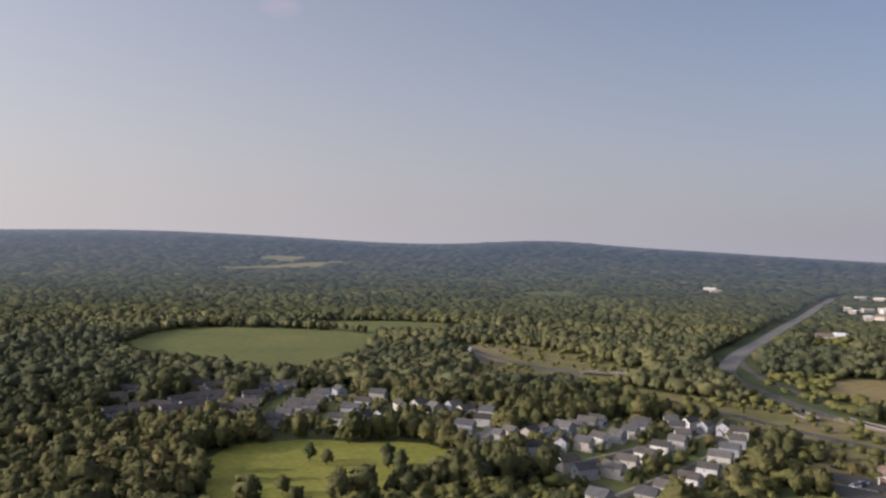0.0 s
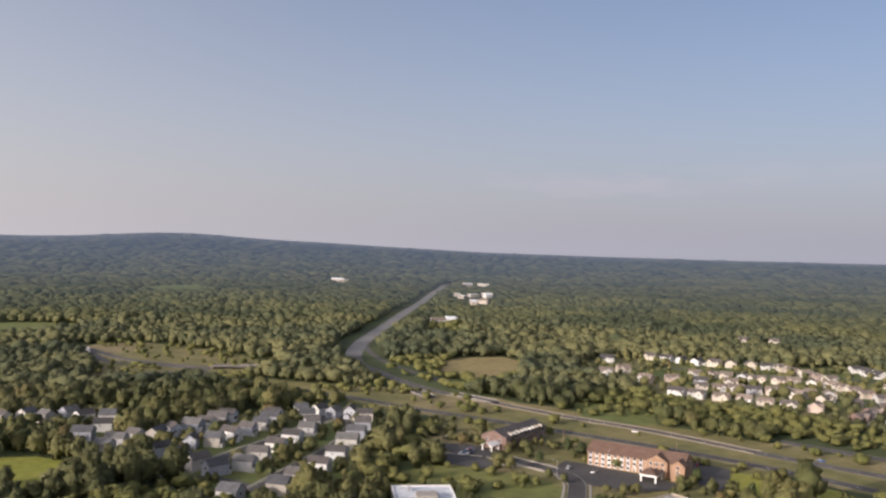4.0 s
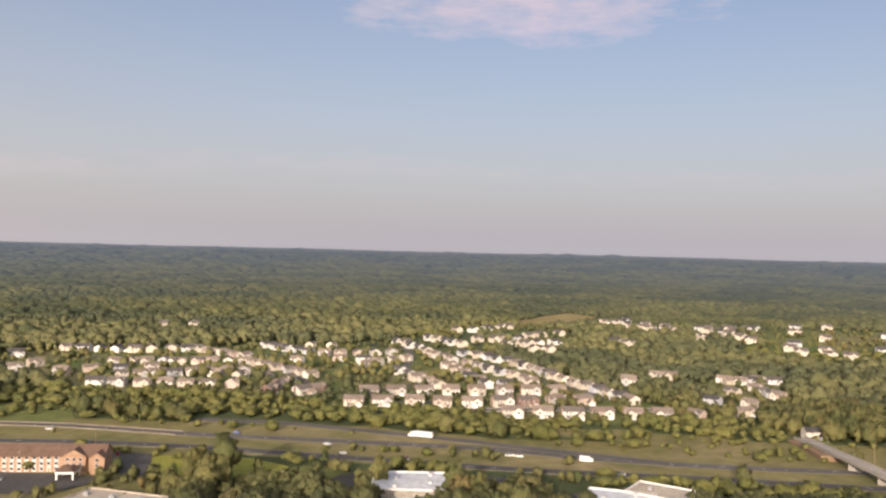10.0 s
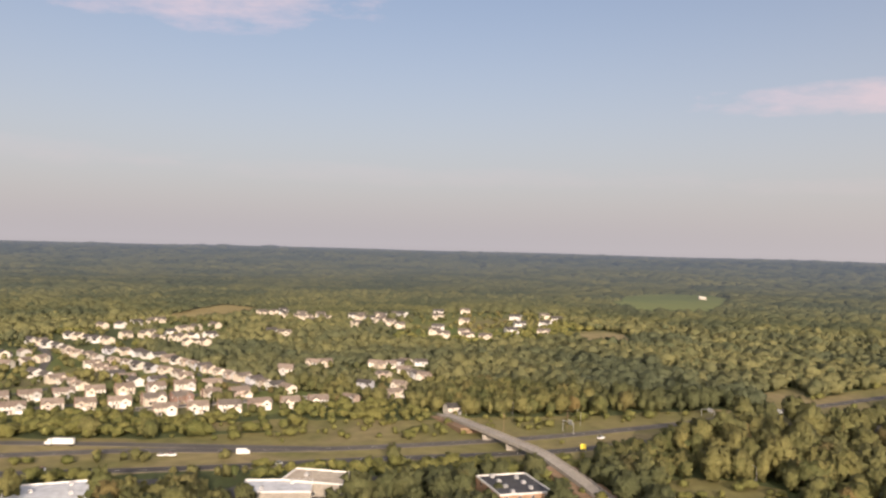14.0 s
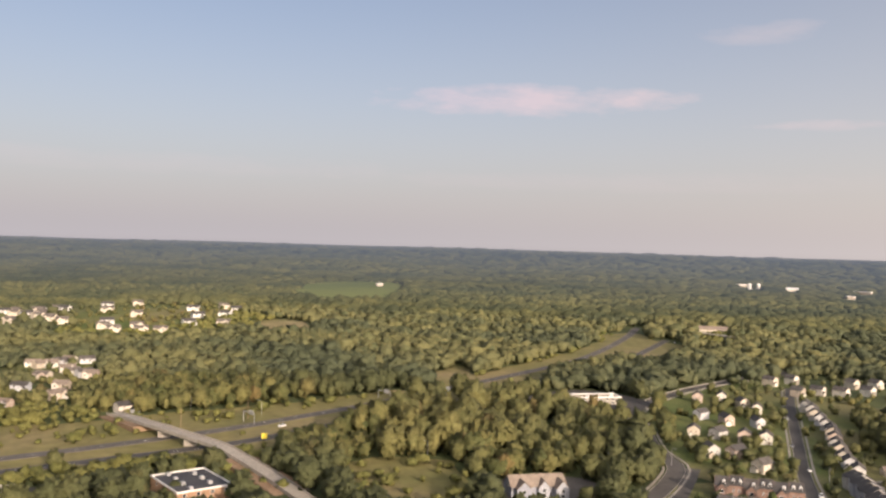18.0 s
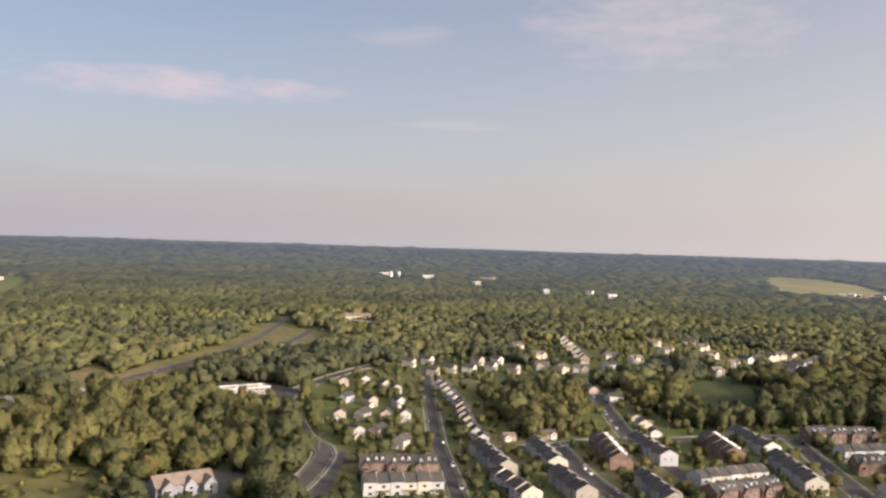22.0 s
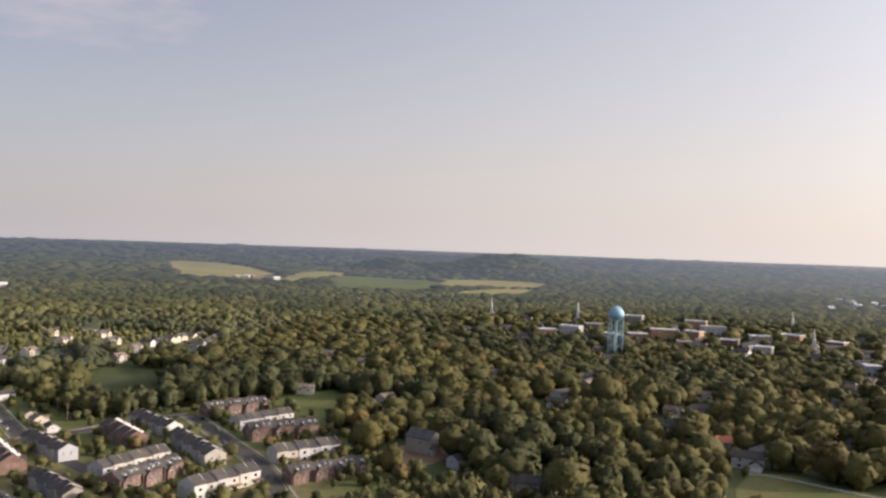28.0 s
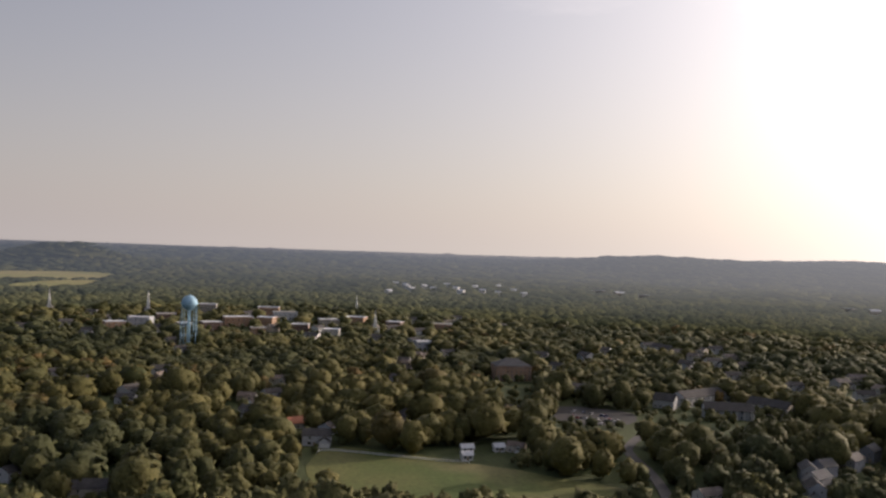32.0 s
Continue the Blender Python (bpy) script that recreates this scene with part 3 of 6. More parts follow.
patch("lawn", [(735, -215), (700, -180), (660, -190), (690, -225)], VERGE, "small bright meadow by the highway", "lawn")
patch("bare_field", [(1045, -62), (1120, -90), (1130, -118), (1070, -132), (995, -124), (985, -85)], VERGE, "dry grassy rise in the woods", "field", far=True)
patch("meadow", [(1270, 560), (1420, 520), (1360, 430), (1250, 470)], HAY, "dry meadow beyond the housing", "field", far=True, reach=0.09)
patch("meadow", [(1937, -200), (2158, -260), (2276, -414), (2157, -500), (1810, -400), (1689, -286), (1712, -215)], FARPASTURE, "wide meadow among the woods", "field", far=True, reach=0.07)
patch("lawn", [(760, 560), (860, 540), (840, 520), (770, 520)], MEADOW, "strip of mown grass behind the houses", "lawn")
patch("ball_field", [(430, -612), (394, -655), (335, -570), (365, -535)], CROP, "mown green ball field with a bare infield", "field", wobble=1, reach=0.05)
patch("infield", [(372, -560), (358, -582), (340, -570), (356, -545)], DIRT, "bare brown infield of the ball field", "field", wobble=1)
patch("lawn", [(245, -570), (222, -630), (178, -535), (192, -495)], GRASS, "lawn sloping behind the townhouses", "lawn")
patch("building_site", [(140, -388), (134, -430), (126, -472), (104, -482), (96, -452), (116, -410), (128, -385)], DIRT, "bare brown soil round the new house", "lot")
patch("meadow", [(-70, -480), (-138, -440), (-222, -378), (-150, -362), (-60, -415)], GRASS, "dark green paddock behind a white fence", "field", wobble=1, reach=0.05)
# these far fields carry painted haze in their material
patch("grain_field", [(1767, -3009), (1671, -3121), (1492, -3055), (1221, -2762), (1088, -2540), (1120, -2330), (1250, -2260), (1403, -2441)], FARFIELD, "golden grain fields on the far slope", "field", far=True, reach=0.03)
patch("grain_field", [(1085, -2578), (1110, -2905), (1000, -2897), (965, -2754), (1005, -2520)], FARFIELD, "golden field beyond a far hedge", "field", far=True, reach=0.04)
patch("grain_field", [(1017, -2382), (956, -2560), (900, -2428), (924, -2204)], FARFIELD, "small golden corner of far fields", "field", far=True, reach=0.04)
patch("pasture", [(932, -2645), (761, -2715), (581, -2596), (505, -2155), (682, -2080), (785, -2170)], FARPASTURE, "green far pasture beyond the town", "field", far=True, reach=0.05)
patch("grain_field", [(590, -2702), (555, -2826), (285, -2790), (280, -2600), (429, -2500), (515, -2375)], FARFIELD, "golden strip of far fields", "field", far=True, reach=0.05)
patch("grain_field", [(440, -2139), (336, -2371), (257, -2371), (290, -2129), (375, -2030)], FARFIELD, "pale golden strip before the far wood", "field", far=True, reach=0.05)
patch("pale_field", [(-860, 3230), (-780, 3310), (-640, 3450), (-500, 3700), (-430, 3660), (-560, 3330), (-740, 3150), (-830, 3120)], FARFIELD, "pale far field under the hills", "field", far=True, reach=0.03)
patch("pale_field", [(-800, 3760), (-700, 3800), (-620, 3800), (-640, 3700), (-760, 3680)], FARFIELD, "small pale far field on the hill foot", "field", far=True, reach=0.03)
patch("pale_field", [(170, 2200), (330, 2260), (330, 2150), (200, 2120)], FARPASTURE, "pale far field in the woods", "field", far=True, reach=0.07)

patch("meadow", [(783, -369), (993, -518), (941, -541), (883, -546), (802, -479), (784, -423), (758, -378)], VERGE, "bright grassy slope beside the far highway", "field", reach=0.06)
patch("lawn", [(728, -208), (759, -236), (672, -224), (643, -191)], VERGE, "small grassy clearing by the highway", "lawn", reach=0.05)

# settled land: gardens, few trees
GARDENS = [
    [(455, 690), (530, 760), (620, 740), (680, 660), (770, 620), (800, 540), (850, 530), (930, 520), (900, 440), (815, 370), (740, 290), (640, 165), (595, 120), (520, 215), (525, 260), (490, 345), (500, 400), (440, 540)],
    [(960, 440), (1010, 540), (1110, 480), (1080, 380), (890, 335)],
    [(700, 110), (760, 165), (810, 90), (720, 85)],
    [(40, 480), (60, 545), (130, 580), (200, 575), (205, 520), (115, 375), (70, 375), (60, 440)],
    [(-10, 520), (20, 620), (50, 600), (50, 540)],
    [(-110, 530), (-120, 600), (-95, 670), (-60, 660), (-25, 560), (-70, 535)],
    [(430, -260), (580, -340), (640, -460), (650, -560), (520, -540), (340, -330), (360, -250)],
    [(700, -660), (690, -760), (600, -890), (470, -900), (430, -780), (500, -690), (500, -570)],
    [(360, -210), (370, -300), (350, -380), (460, -520), (440, -540), (330, -470), (290, -520), (230, -560), (110, -400), (110, -340), (290, -190)],
    [(1050, 140), (1360, 160), (1430, -10), (1400, -70), (1210, -60), (1050, 20)],
]
for i, g in enumerate(GARDENS):
    patch("garden_ground", g, GRASS, "patchwork of lawns between the houses", "lawn", value=2, far=i in (1, 7, 9))

# a wooded block left standing inside the estate
mark(smooth_line([(495, -440), (440, -490), (390, -440), (350, -392), (375, -362), (440, -405)], 10.0, True), 0)
# scrub and low hedges
SCRUB = [
    [(380, 560), (455, 545), (500, 345), (530, 215), (590, 120), (570, 45), (515, 60), (470, 230), (430, 340), (390, 440)],
    [(318, 430), (340, 385), (365, 300), (385, 220), (420, 110), (470, -20), (440, -30), (380, 130), (350, 265), (330, 340), (312, 400)],
    [(240, 640), (330, 620), (420, 720), (420, 800), (300, 800)],
    [(1040, 160), (1070, 40), (1180, -60), (1040, -80), (960, 60), (980, 160)],
    [(840, 350), (900, 440), (960, 520), (930, 540), (860, 440)],
]
# stands of tall trees
for g in ([(432, -85), (540, -145), (548, -240), (482, -262), (400, -228), (405, -190), (445, -140)], [(298, 300), (318, 285), (325, 262), (315, 232), (290, 250), (284, 280)],):
    mark(smooth_line(g, 12.0, True), 5)
mark(smooth_line([(-110, 370), (-60, 370), (20, 400), (60, 420), (60, 360), (-80, 330)], 12.0, True), 3)
mark(smooth_line([(108, 385), (132, 400), (178, 450), (222, 513), (238, 523), (205, 470), (184, 428), (135, 374)], 12.0, True), 3)
for g in SCRUB:
    mark(smooth_line(g, 14.0, True), 3, only=0)

mark_line([(309, 255), (319, 216)], 16, 2)
mark([(425, 222), (455, 150), (371, 114), (345, 180)], 2)
mark([(388, 280), (405, 255), (332, 212), (320, 244)], 2)
# ---- roads ----
# low growth before the near carriageway
WEST = [(1234, 2600), (1010, 2236), (500, 1274), (327, 935), (276, 806), (272, 730), (274, 662), (284, 606), (303, 555), (326, 496), (350, 447), (374, 375), (412, 281), (440, 210), (456, 140), (476, 80), (517, -7), (566, -84), (593, -122), (640, -184), (711, -274), (806, -381), (972, -514), (1100, -600)]
EAST = [(112, 797), (148, 713), (177, 660), (208, 612), (232, 565), (268, 508), (298, 456), (327, 405), (352, 350), (380, 264), (411, 169), (446, 84), (483, -13), (513, -63), (549, -113), (610, -205), (690, -300), (790, -420), (950, -560)]
mark_line(np.array(EAST[:9], float) * 0.965, 17, 4)
road("highway", WEST, 8.6, WORN, "two-lane asphalt carriageway of a highway", 18, edge=True, dashes=True)
road("highway", EAST, 8.2, ASPHALT, "second asphalt carriageway with a grass median", 12, edge=True, dashes=True)
road("slip_road", [(410, 395), (432, 340), (440, 300), (450, 240), (458, 175), (466, 110)], 8.0, WORN, "worn asphalt slip road joining the highway", 11, edge=True)
road("slip_road", [(34, 970), (65, 876), (111, 819), (149, 796), (191, 774), (220, 747)], 8.0, WORN, "pale crossing road of the interchange", 14, edge=True)
road("slip_road", [(24, 1000), (27, 973), (37, 918), (49, 861), (80, 847), (99, 817), (123, 793)], 9.0, WORN, "curved slip road of the interchange", 12)
road("slip_road", [(-30, 745), (37, 765), (73, 775), (111, 785), (134, 795)], 8.0, WORN, "level road leading to the interchange bridge", 11, edge=True)
mark_line([(0, 720), (60, 735), (140, 725)], 16, 3)
road("slip_road", [(330, 940), (312, 870), (300, 780), (305, 690), (318, 620)], 6.5, WORN, "pale slip road beside the highway", 9)
road("far_road", [(1080, 2360), (1010, 2236), (500, 1274), (345, 985), (285, 850)], 18.0, PALEROAD, "wide pale multi-lane road through far woods", 26)
road("hotel_road", [(195, 290), (218, 328), (235, 352), (241, 371), (236, 391), (230, 405), (224, 424)], 8.5, ASPHALT, "asphalt drive with pale kerbs", 7, kerb=True)
road("street", [(322, -150), (341, -191), (393, -240), (432, -250), (474, -267), (543, -298), (610, -377), (664, -477), (690, -540)], 9.0, WORN, "curving asphalt street past the housing", 9, kerb=True)
road("street", [(300, -170), (345, -212), (393, -250)], 7.0, WORN, "second lane of the curving street", 6)
road("street", [(262, -225), (291, -248), (333, -276), (373, -302), (435, -347), (511, -402), (611, -477)], 6.6, ASPHALT, "straight residential asphalt street", 5, kerb=True)
road("street", [(284, -385), (315, -403), (373, -453), (440, -512), (490, -550), (545, -610)], 7.5, ASPHALT, "residential street with parked cars", 7, kerb=True)
road("street", [(353, -317), (341, -358), (333, -394), (310, -437), (292, -480), (275, -503)], 7.0, WORN, "pale cross street between townhouses", 6, kerb=True)
road("street", [(275, -503), (221, -447), (180, -403), (149, -357), (120, -320)], 8.5, ASPHALT, "wide asphalt street between townhouse rows", 8, kerb=True)
road("street", [(341, -363), (288, -328), (250, -309), (215, -285)], 9.0, ASPHALT, "asphalt lane with parking between townhouses", 7, kerb=True)
road("street", [(315, -403), (284, -385), (250, -365), (205, -345)], 8.0, ASPHALT, "asphalt lane behind townhouses", 6)
road("street", [(60, 440), (92, 470), (130, 505), (165, 545), (172, 570)], 7.0, ASPHALT, "narrow housing street in the shade", 6, kerb=True)
road("street", [(86, 395), (112, 425), (150, 470), (172, 510), (176, 560)], 7.0, ASPHALT, "narrow street between tall houses", 6, kerb=True)
road("street", [(20, 440), (55, 432), (80, 415), (86, 395)], 6.0, ASPHALT, "short curved housing street", 5)
road("street", [(510, 300), (560, 238), (605, 175), (618, 150)], 7.5, WORN, "pale residential street in front of houses", 6, kerb=True)
road("street", [(530, 325), (580, 268), (622, 220), (640, 195)], 7.0, WORN, "residential street between two rows", 5)
road("street", [(640, 190), (690, 262), (752, 340), (790, 420), (810, 480)], 7.0, WORN, "residential street along the long row", 5)
road("street", [(560, 370), (620, 350), (680, 400), (760, 440), (830, 490)], 7.0, WORN, "residential street curving uphill", 5)
road("street", [(480, 580), (540, 520), (590, 470), (560, 420)], 7.0, WORN, "residential street in the older housing", 5)
road("street", [(560, 690), (620, 610), (680, 570), (740, 520)], 7.0, WORN, "residential street behind the back row", 5)

patch("car_park", [(240, 380), (256, 396), (270, 372), (284, 338), (266, 330), (246, 344), (236, 364)], ASPHALT, "asphalt car park before the hotel", "car park", wobble=0.5)
patch("car_park", [(312, 372), (330, 350), (291, 318), (300, 345)], ASPHALT, "asphalt car park beside the hotel", "car park", wobble=0.5)
patch("car_park", [(200, 432), (217, 414), (210, 395), (192, 411)], ASPHALT, "asphalt car park edged by kerbs", "car park", wobble=0.5)
patch("car_park", [(212, 456), (233, 432), (226, 412), (205, 433)], ASPHALT, "asphalt car park with a few cars", "car park", wobble=0.5)
patch("loading_yard", [(330, 232), (362, 178), (380, 150), (392, 165), (375, 205), (352, 242)], ASPHALT, "asphalt yard beside the pale-roofed store", "yard", wobble=0.5)
patch("loading_yard", [(352, 140), (400, 120), (415, 60), (385, 50), (360, 90)], ASPHALT, "asphalt yard beside the warehouse", "yard", wobble=0.5)
patch("car_park", [(570, -225), (545, -262), (552, -315), (590, -320), (625, -290), (600, -235)], ASPHALT, "asphalt car park of the shops", "car park", wobble=0.5)
patch("car_park", [(535, -150), (552, -200), (590, -215), (570, -160)], WORN, "worn empty asphalt lot", "car park", wobble=0.5)
patch("car_park", [(395, -150), (372, -128), (345, -140), (350, -180), (385, -185)], WORN, "asphalt drive by the stone-grey house", "car park", wobble=0.5)
road("street", [(-300, -520), (-262, -480), (-241, -451), (-232, -413), (-222, -380), (-210, -350)], 6.0, WORN, "narrow lane between trees", 8)
patch("car_park", [(-256, -590), (-300, -560), (-279, -522), (-236, -534)], ASPHALT, "asphalt car park full of cars", "car park", wobble=0.5)

# ---- houses ----


def window_mesh(w, h, name="window"):
    """A white frame round a dark pane, facing -y, its back at y 0."""
    bm = bmesh.new()
    f = 0.11
    for b in ((-w / 2, w / 2, -0.07, 0.02, 0, f), (-w / 2, w / 2, -0.07, 0.02, h - f, h), (-w / 2, -w / 2 + f, -0.07, 0.02, f, h - f), (w / 2 - f, w / 2, -0.07, 0.02, f, h - f)):
        box(bm, *b, 0)
    box(bm, -w / 2 + f, w / 2 - f, -0.03, 0.02, f, h - f, 1)
    return mesh_of(name, bm, [WHITE, GLASS])


WIN = window_mesh(1.05, 1.55)
WIDE = window_mesh(2.0, 1.5)
SLIM = window_mesh(0.9, 1.5)


def put(name, me, parent, x, y, z, turn=0.0, label=""):
    ob = part(name, me, None, parent, label)
    ob.matrix_basis = pose(x, y, z, 0, 0, turn)
    return ob


def garage_door_mesh(w, h):
    bm = bmesh.new()
    n = 4
    for i in range(n):
        box(bm, -w / 2, w / 2, -0.06, 0.02, i * h / n + 0.02, (i + 1) * h / n - 0.02)
    box(bm, -w / 2, w / 2, -0.02, 0.02, 0, h)
    return mesh_of("garage_door", bm, WHITE)


GARAGE = garage_door_mesh(4.8, 2.2)


def entry_door_mesh():
    bm = bmesh.new()
    box(bm, -0.65, 0.65, -0.08, 0.02, 0, 2.3, 0)
    box(bm, -0.48, 0.48, -0.11, -0.05, 0.03, 2.12, 1)
    return mesh_of("door", bm, [WHITE, WOOD])


DOOR = entry_door_mesh()


def windows_on(parent, me, xs, y, zs, turn=0.0):
    for z in zs:
        for x in xs:
            if turn in (0.0, 180.0):
                put("window", me, parent, x, y, z, turn)
            else:
                put("window", me, parent, y, x, z, turn)


def detached_house(kind, wall, roof, label, full=True):
    """A two-storey house with a garage wing; its front faces -y."""
    W, Dp, H, rise = (14.5, 9.5, 5.3, 2.6) if kind != 1 else (13.0, 10.0, 5.4, 2.9)
    h = new("house")
    bm = gable_wall(bmesh.new(), -W / 2, W / 2, -Dp / 2, Dp / 2, -0.4, H, rise)
    part("wall", bm, wall, h)
    part("roof", gable_roof(bmesh.new(), -W / 2, W / 2, -Dp / 2, Dp / 2, H, rise), roof, h)
    gx0, gx1 = ((0.5, 6.4) if kind == 0 else (-5.6, -0.2) if kind == 1 else (1.2, 6.9))
    gy = -Dp / 2 - (1.6 if kind != 2 else 4.2)
    gh, gr = (H - 0.2, 2.0) if kind != 2 else (3.0, 2.0)
    part("front_wing", gable_wall(bmesh.new(), gx0, gx1, gy, -Dp / 2 + 0.05, -0.4, gh, gr, "y"), wall, h)
    part("wing_roof", gable_roof(bmesh.new(), gx0, gx1, gy, -Dp / 2 + (2.2 if kind != 2 else -0.1), gh, gr, "y"), roof, h)
    gm = (gx0 + gx1) / 2
    side = -1 if gm > 0 else 1
    if full is None:
        put("window", WIDE, h, gm, gy, 3.2 if kind != 2 else 0.8)
        put("window", WIDE, h, side * 3.4, -Dp / 2, 3.4)
        return tagged(h, label, "house")
    put("garage_door", GARAGE, h, gm, gy, 0)
    put("door", DOOR, h, side * 1.2, -Dp / 2, 0)
    bm = None if not full else box(bmesh.new(), min(side * 0.2, side * 5.4), max(side * 0.2, side * 5.4), -Dp / 2 - 1.8, -Dp / 2, 2.6, 2.8)
    if full:
        part("porch_roof", bm, roof, h)
    for px in (side * 0.5, side * 5.1) if full else ():
        part("porch_post", box(bmesh.new(), px - 0.1, px + 0.1, -Dp / 2 - 1.7, -Dp / 2 - 1.5, -0.2, 2.6), WHITE, h)
    if kind != 2:
        put("window", WIDE, h, gm, gy, 3.4)
    else:
        windows_on(h, WIN, [gm], -Dp / 2, [3.9])
    windows_on(h, WIN, [side * 2.2, side * 4.6] if full else [side * 3.4], -Dp / 2, [3.4])
    put("window", WIDE, h, side * 3.6, -Dp / 2, 0.7)
    if full:
        windows_on(h, WIN, [-4.5, -1.5, 1.5, 4.5], Dp / 2, [3.4], 180.0)
        put("window", WIDE, h, -2.6, Dp / 2, 0.6, 180)
        put("window", WIDE, h, 2.8, Dp / 2, 0.6, 180)
        for s, turn in ((-1, -90.0), (1, 90.0)):
            windows_on(h, WIN, [-1.8, 2.0], s * W / 2, [3.4], turn)
        part("chimney", box(bmesh.new(), -W / 2 - 0.7, -W / 2 + 0.02, -0.2, 1.0, -0.3, H + rise + 0.5), BRICK, h)
    else:
        for s, turn in ((-1, -90.0), (1, 90.0)):
            put("window", WIN, h, s * W / 2, 0.3, 3.4, turn)
    return tagged(h, label, "house")


def narrow_house(kind, wall, roof, label):
    """A tall narrow house, gable to the street at -y."""
    W, Dp, H, rise = (7.4, 11.5, 6.0, 2.6) if kind == 0 else (8.4, 10.0, 6.0, 2.8)
    h = new("house")
    part("wall", gable_wall(bmesh.new(), -W / 2, W / 2, -Dp / 2, Dp / 2, -0.4, H, rise, "y"), wall, h)
    part("roof", gable_roof(bmesh.new(), -W / 2, W / 2, -Dp / 2, Dp / 2, H, rise, "y"), roof, h)
    bm = gable_wall(bmesh.new(), -W / 2 + 0.4, 0.2, -Dp / 2 - 1.5, -Dp / 2 + 0.05, -0.4, 2.9, 1.2, "y")
    part("garage_wing", bm, wall, h)
    part("wing_roof", gable_roof(bmesh.new(), -W / 2 + 0.4, 0.2, -Dp / 2 - 1.5, -Dp / 2 - 0.1, 2.9, 1.2, "y"), roof, h)
    put("door", DOOR, h, 2.0, -Dp / 2, 0)
    windows_on(h, SLIM, [-1.7, 1.7], -Dp / 2, [3.7])
    put("window", WIDE, h, 0, Dp / 2, 3.7, 180)
    for s, turn in ((-1, -90.0), (1, 90.0)):
        put("window", SLIM, h, s * W / 2, -1.5, 3.7, turn)
    return tagged(h, label, "house")


def townhouse_row(n, style, label, step=0.5):
    """A terrace of n units along x, fronts to -y. style: brick, white or plain."""
    U, Dp = 6.3, 11.0
    t = new("townhouse_row")
    wall = {"brick": BRICK, "white": WHITESIDE, "plain": GREYSIDE}[style]
    for i in range(n):
        x0 = (i - n / 2) * U
        lift, back = (i % 2) * step, (i % 2) * 0.9
        H, rise = 6.1 + lift, 2.9
        y0, y1 = -Dp / 2 + back, Dp / 2 + back * 0.5
        part("wall", gable_wall(bmesh.new(), x0 + 0.02, x0 + U - 0.02, y0, y1, -0.4, H, rise), wall if style != "brick" else BRICK, t)
        part("roof", gable_roof(bmesh.new(), x0 + 0.25, x0 + U - 0.25, y0, y1, H, rise, over=0.35), DARKROOF if style != "white" else TERRACEROOF, t)
        # the party wall stands a little above the roof
        bm = gable_wall(bmesh.new(), x0 - 0.12, x0 + 0.12, y0 - 0.1, y1 + 0.1, 5.5, H, rise + 0.42)
        part("party_wall", bm, BRICK if style == "brick" else SIDING, t, "low parapet between units")
        xm = x0 + U / 2
        if style == "brick":
            if i % 2 == 0:
                part("front_gable", gable_wall(bmesh.new(), xm - 2.2, xm + 2.2, y0 - 1.2, y0 + 0.05, -0.4, 5.0, 2.2, "y"), BRICK, t)
                part("gable_roof", gable_roof(bmesh.new(), xm - 2.2, xm + 2.2, y0 - 1.2, y0 + 1.5, 5.0, 2.2, "y", over=0.25), DARKROOF, t)
                put("window", WIDE, t, xm, y0 - 1.2, 3.2)
            else:
                put("window", WIN, t, xm + 1.2, y0, 3.4)
                put("window", WIN, t, xm - 1.2, y0, 3.4)
            for dx in ((-1.5, 1.5) if i % 2 else (0.9,)):
                dm = part("dormer", gable_wall(bmesh.new(), xm + dx - 0.65, xm + dx + 0.65, y0 + 1.0, y0 + 3.4, H + 0.3, H + 1.75, 0.55, "y"), WHITE, t, "white dormer window")
                pane = part("pane", box(bmesh.new(), xm + dx - 0.4, xm + dx + 0.4, y0 + 0.96, y0 + 1.05, H + 0.75, H + 1.7), GLASS, dm)
                pane.name = "pane"
        else:
            windows_on(t, SLIM, [xm - 1.5, xm + 1.5], y0, [3.6])
        put("door", DOOR, t, xm - 1.7, y0, 0)
        put("window", SLIM, t, xm + 1.0, y0 if style != "brick" or i % 2 else y0 - 1.2, 0.8)
        put("window", WIDE, t, xm, y1, 3.6, 180)
        put("window", WIDE, t, xm, y1, 0.6, 180)
        if style == "white" and i % 2 == 0:
            dk = part("deck", box(bmesh.new(), xm - 2.4, xm + 2.4, y1, y1 + 3.0, 2.5, 2.7), WOOD, t, "weathered timber deck")
            for px in (xm - 2.3, xm + 2.2):
                part("deck_post", box(bmesh.new(), px, px + 0.15, y1 + 2.8, y1 + 2.95, -0.2, 3.6), WOOD, dk)
            part("deck_rail", box(bmesh.new(), xm - 2.4, xm + 2.4, y1 + 2.9, y1 + 2.98, 3.4, 3.55), WOOD, dk)
    for s, turn in ((-1, -90.0), (1, 90.0)):
        y1 = Dp / 2 - 3
        windows_on(t, SLIM, [-2.0, 2.0], s * n * U / 2 + (0.1 if s > 0 else -0.1), [3.6], turn)
    return tagged(t, label, "townhouse")


HOMES = []
FARAWAY = []


def bank(things):
    """Models kept out of the list of built homes: the first use of each is the model itself."""
    return {"models": things, "used": [False] * len(things), "k": 0}


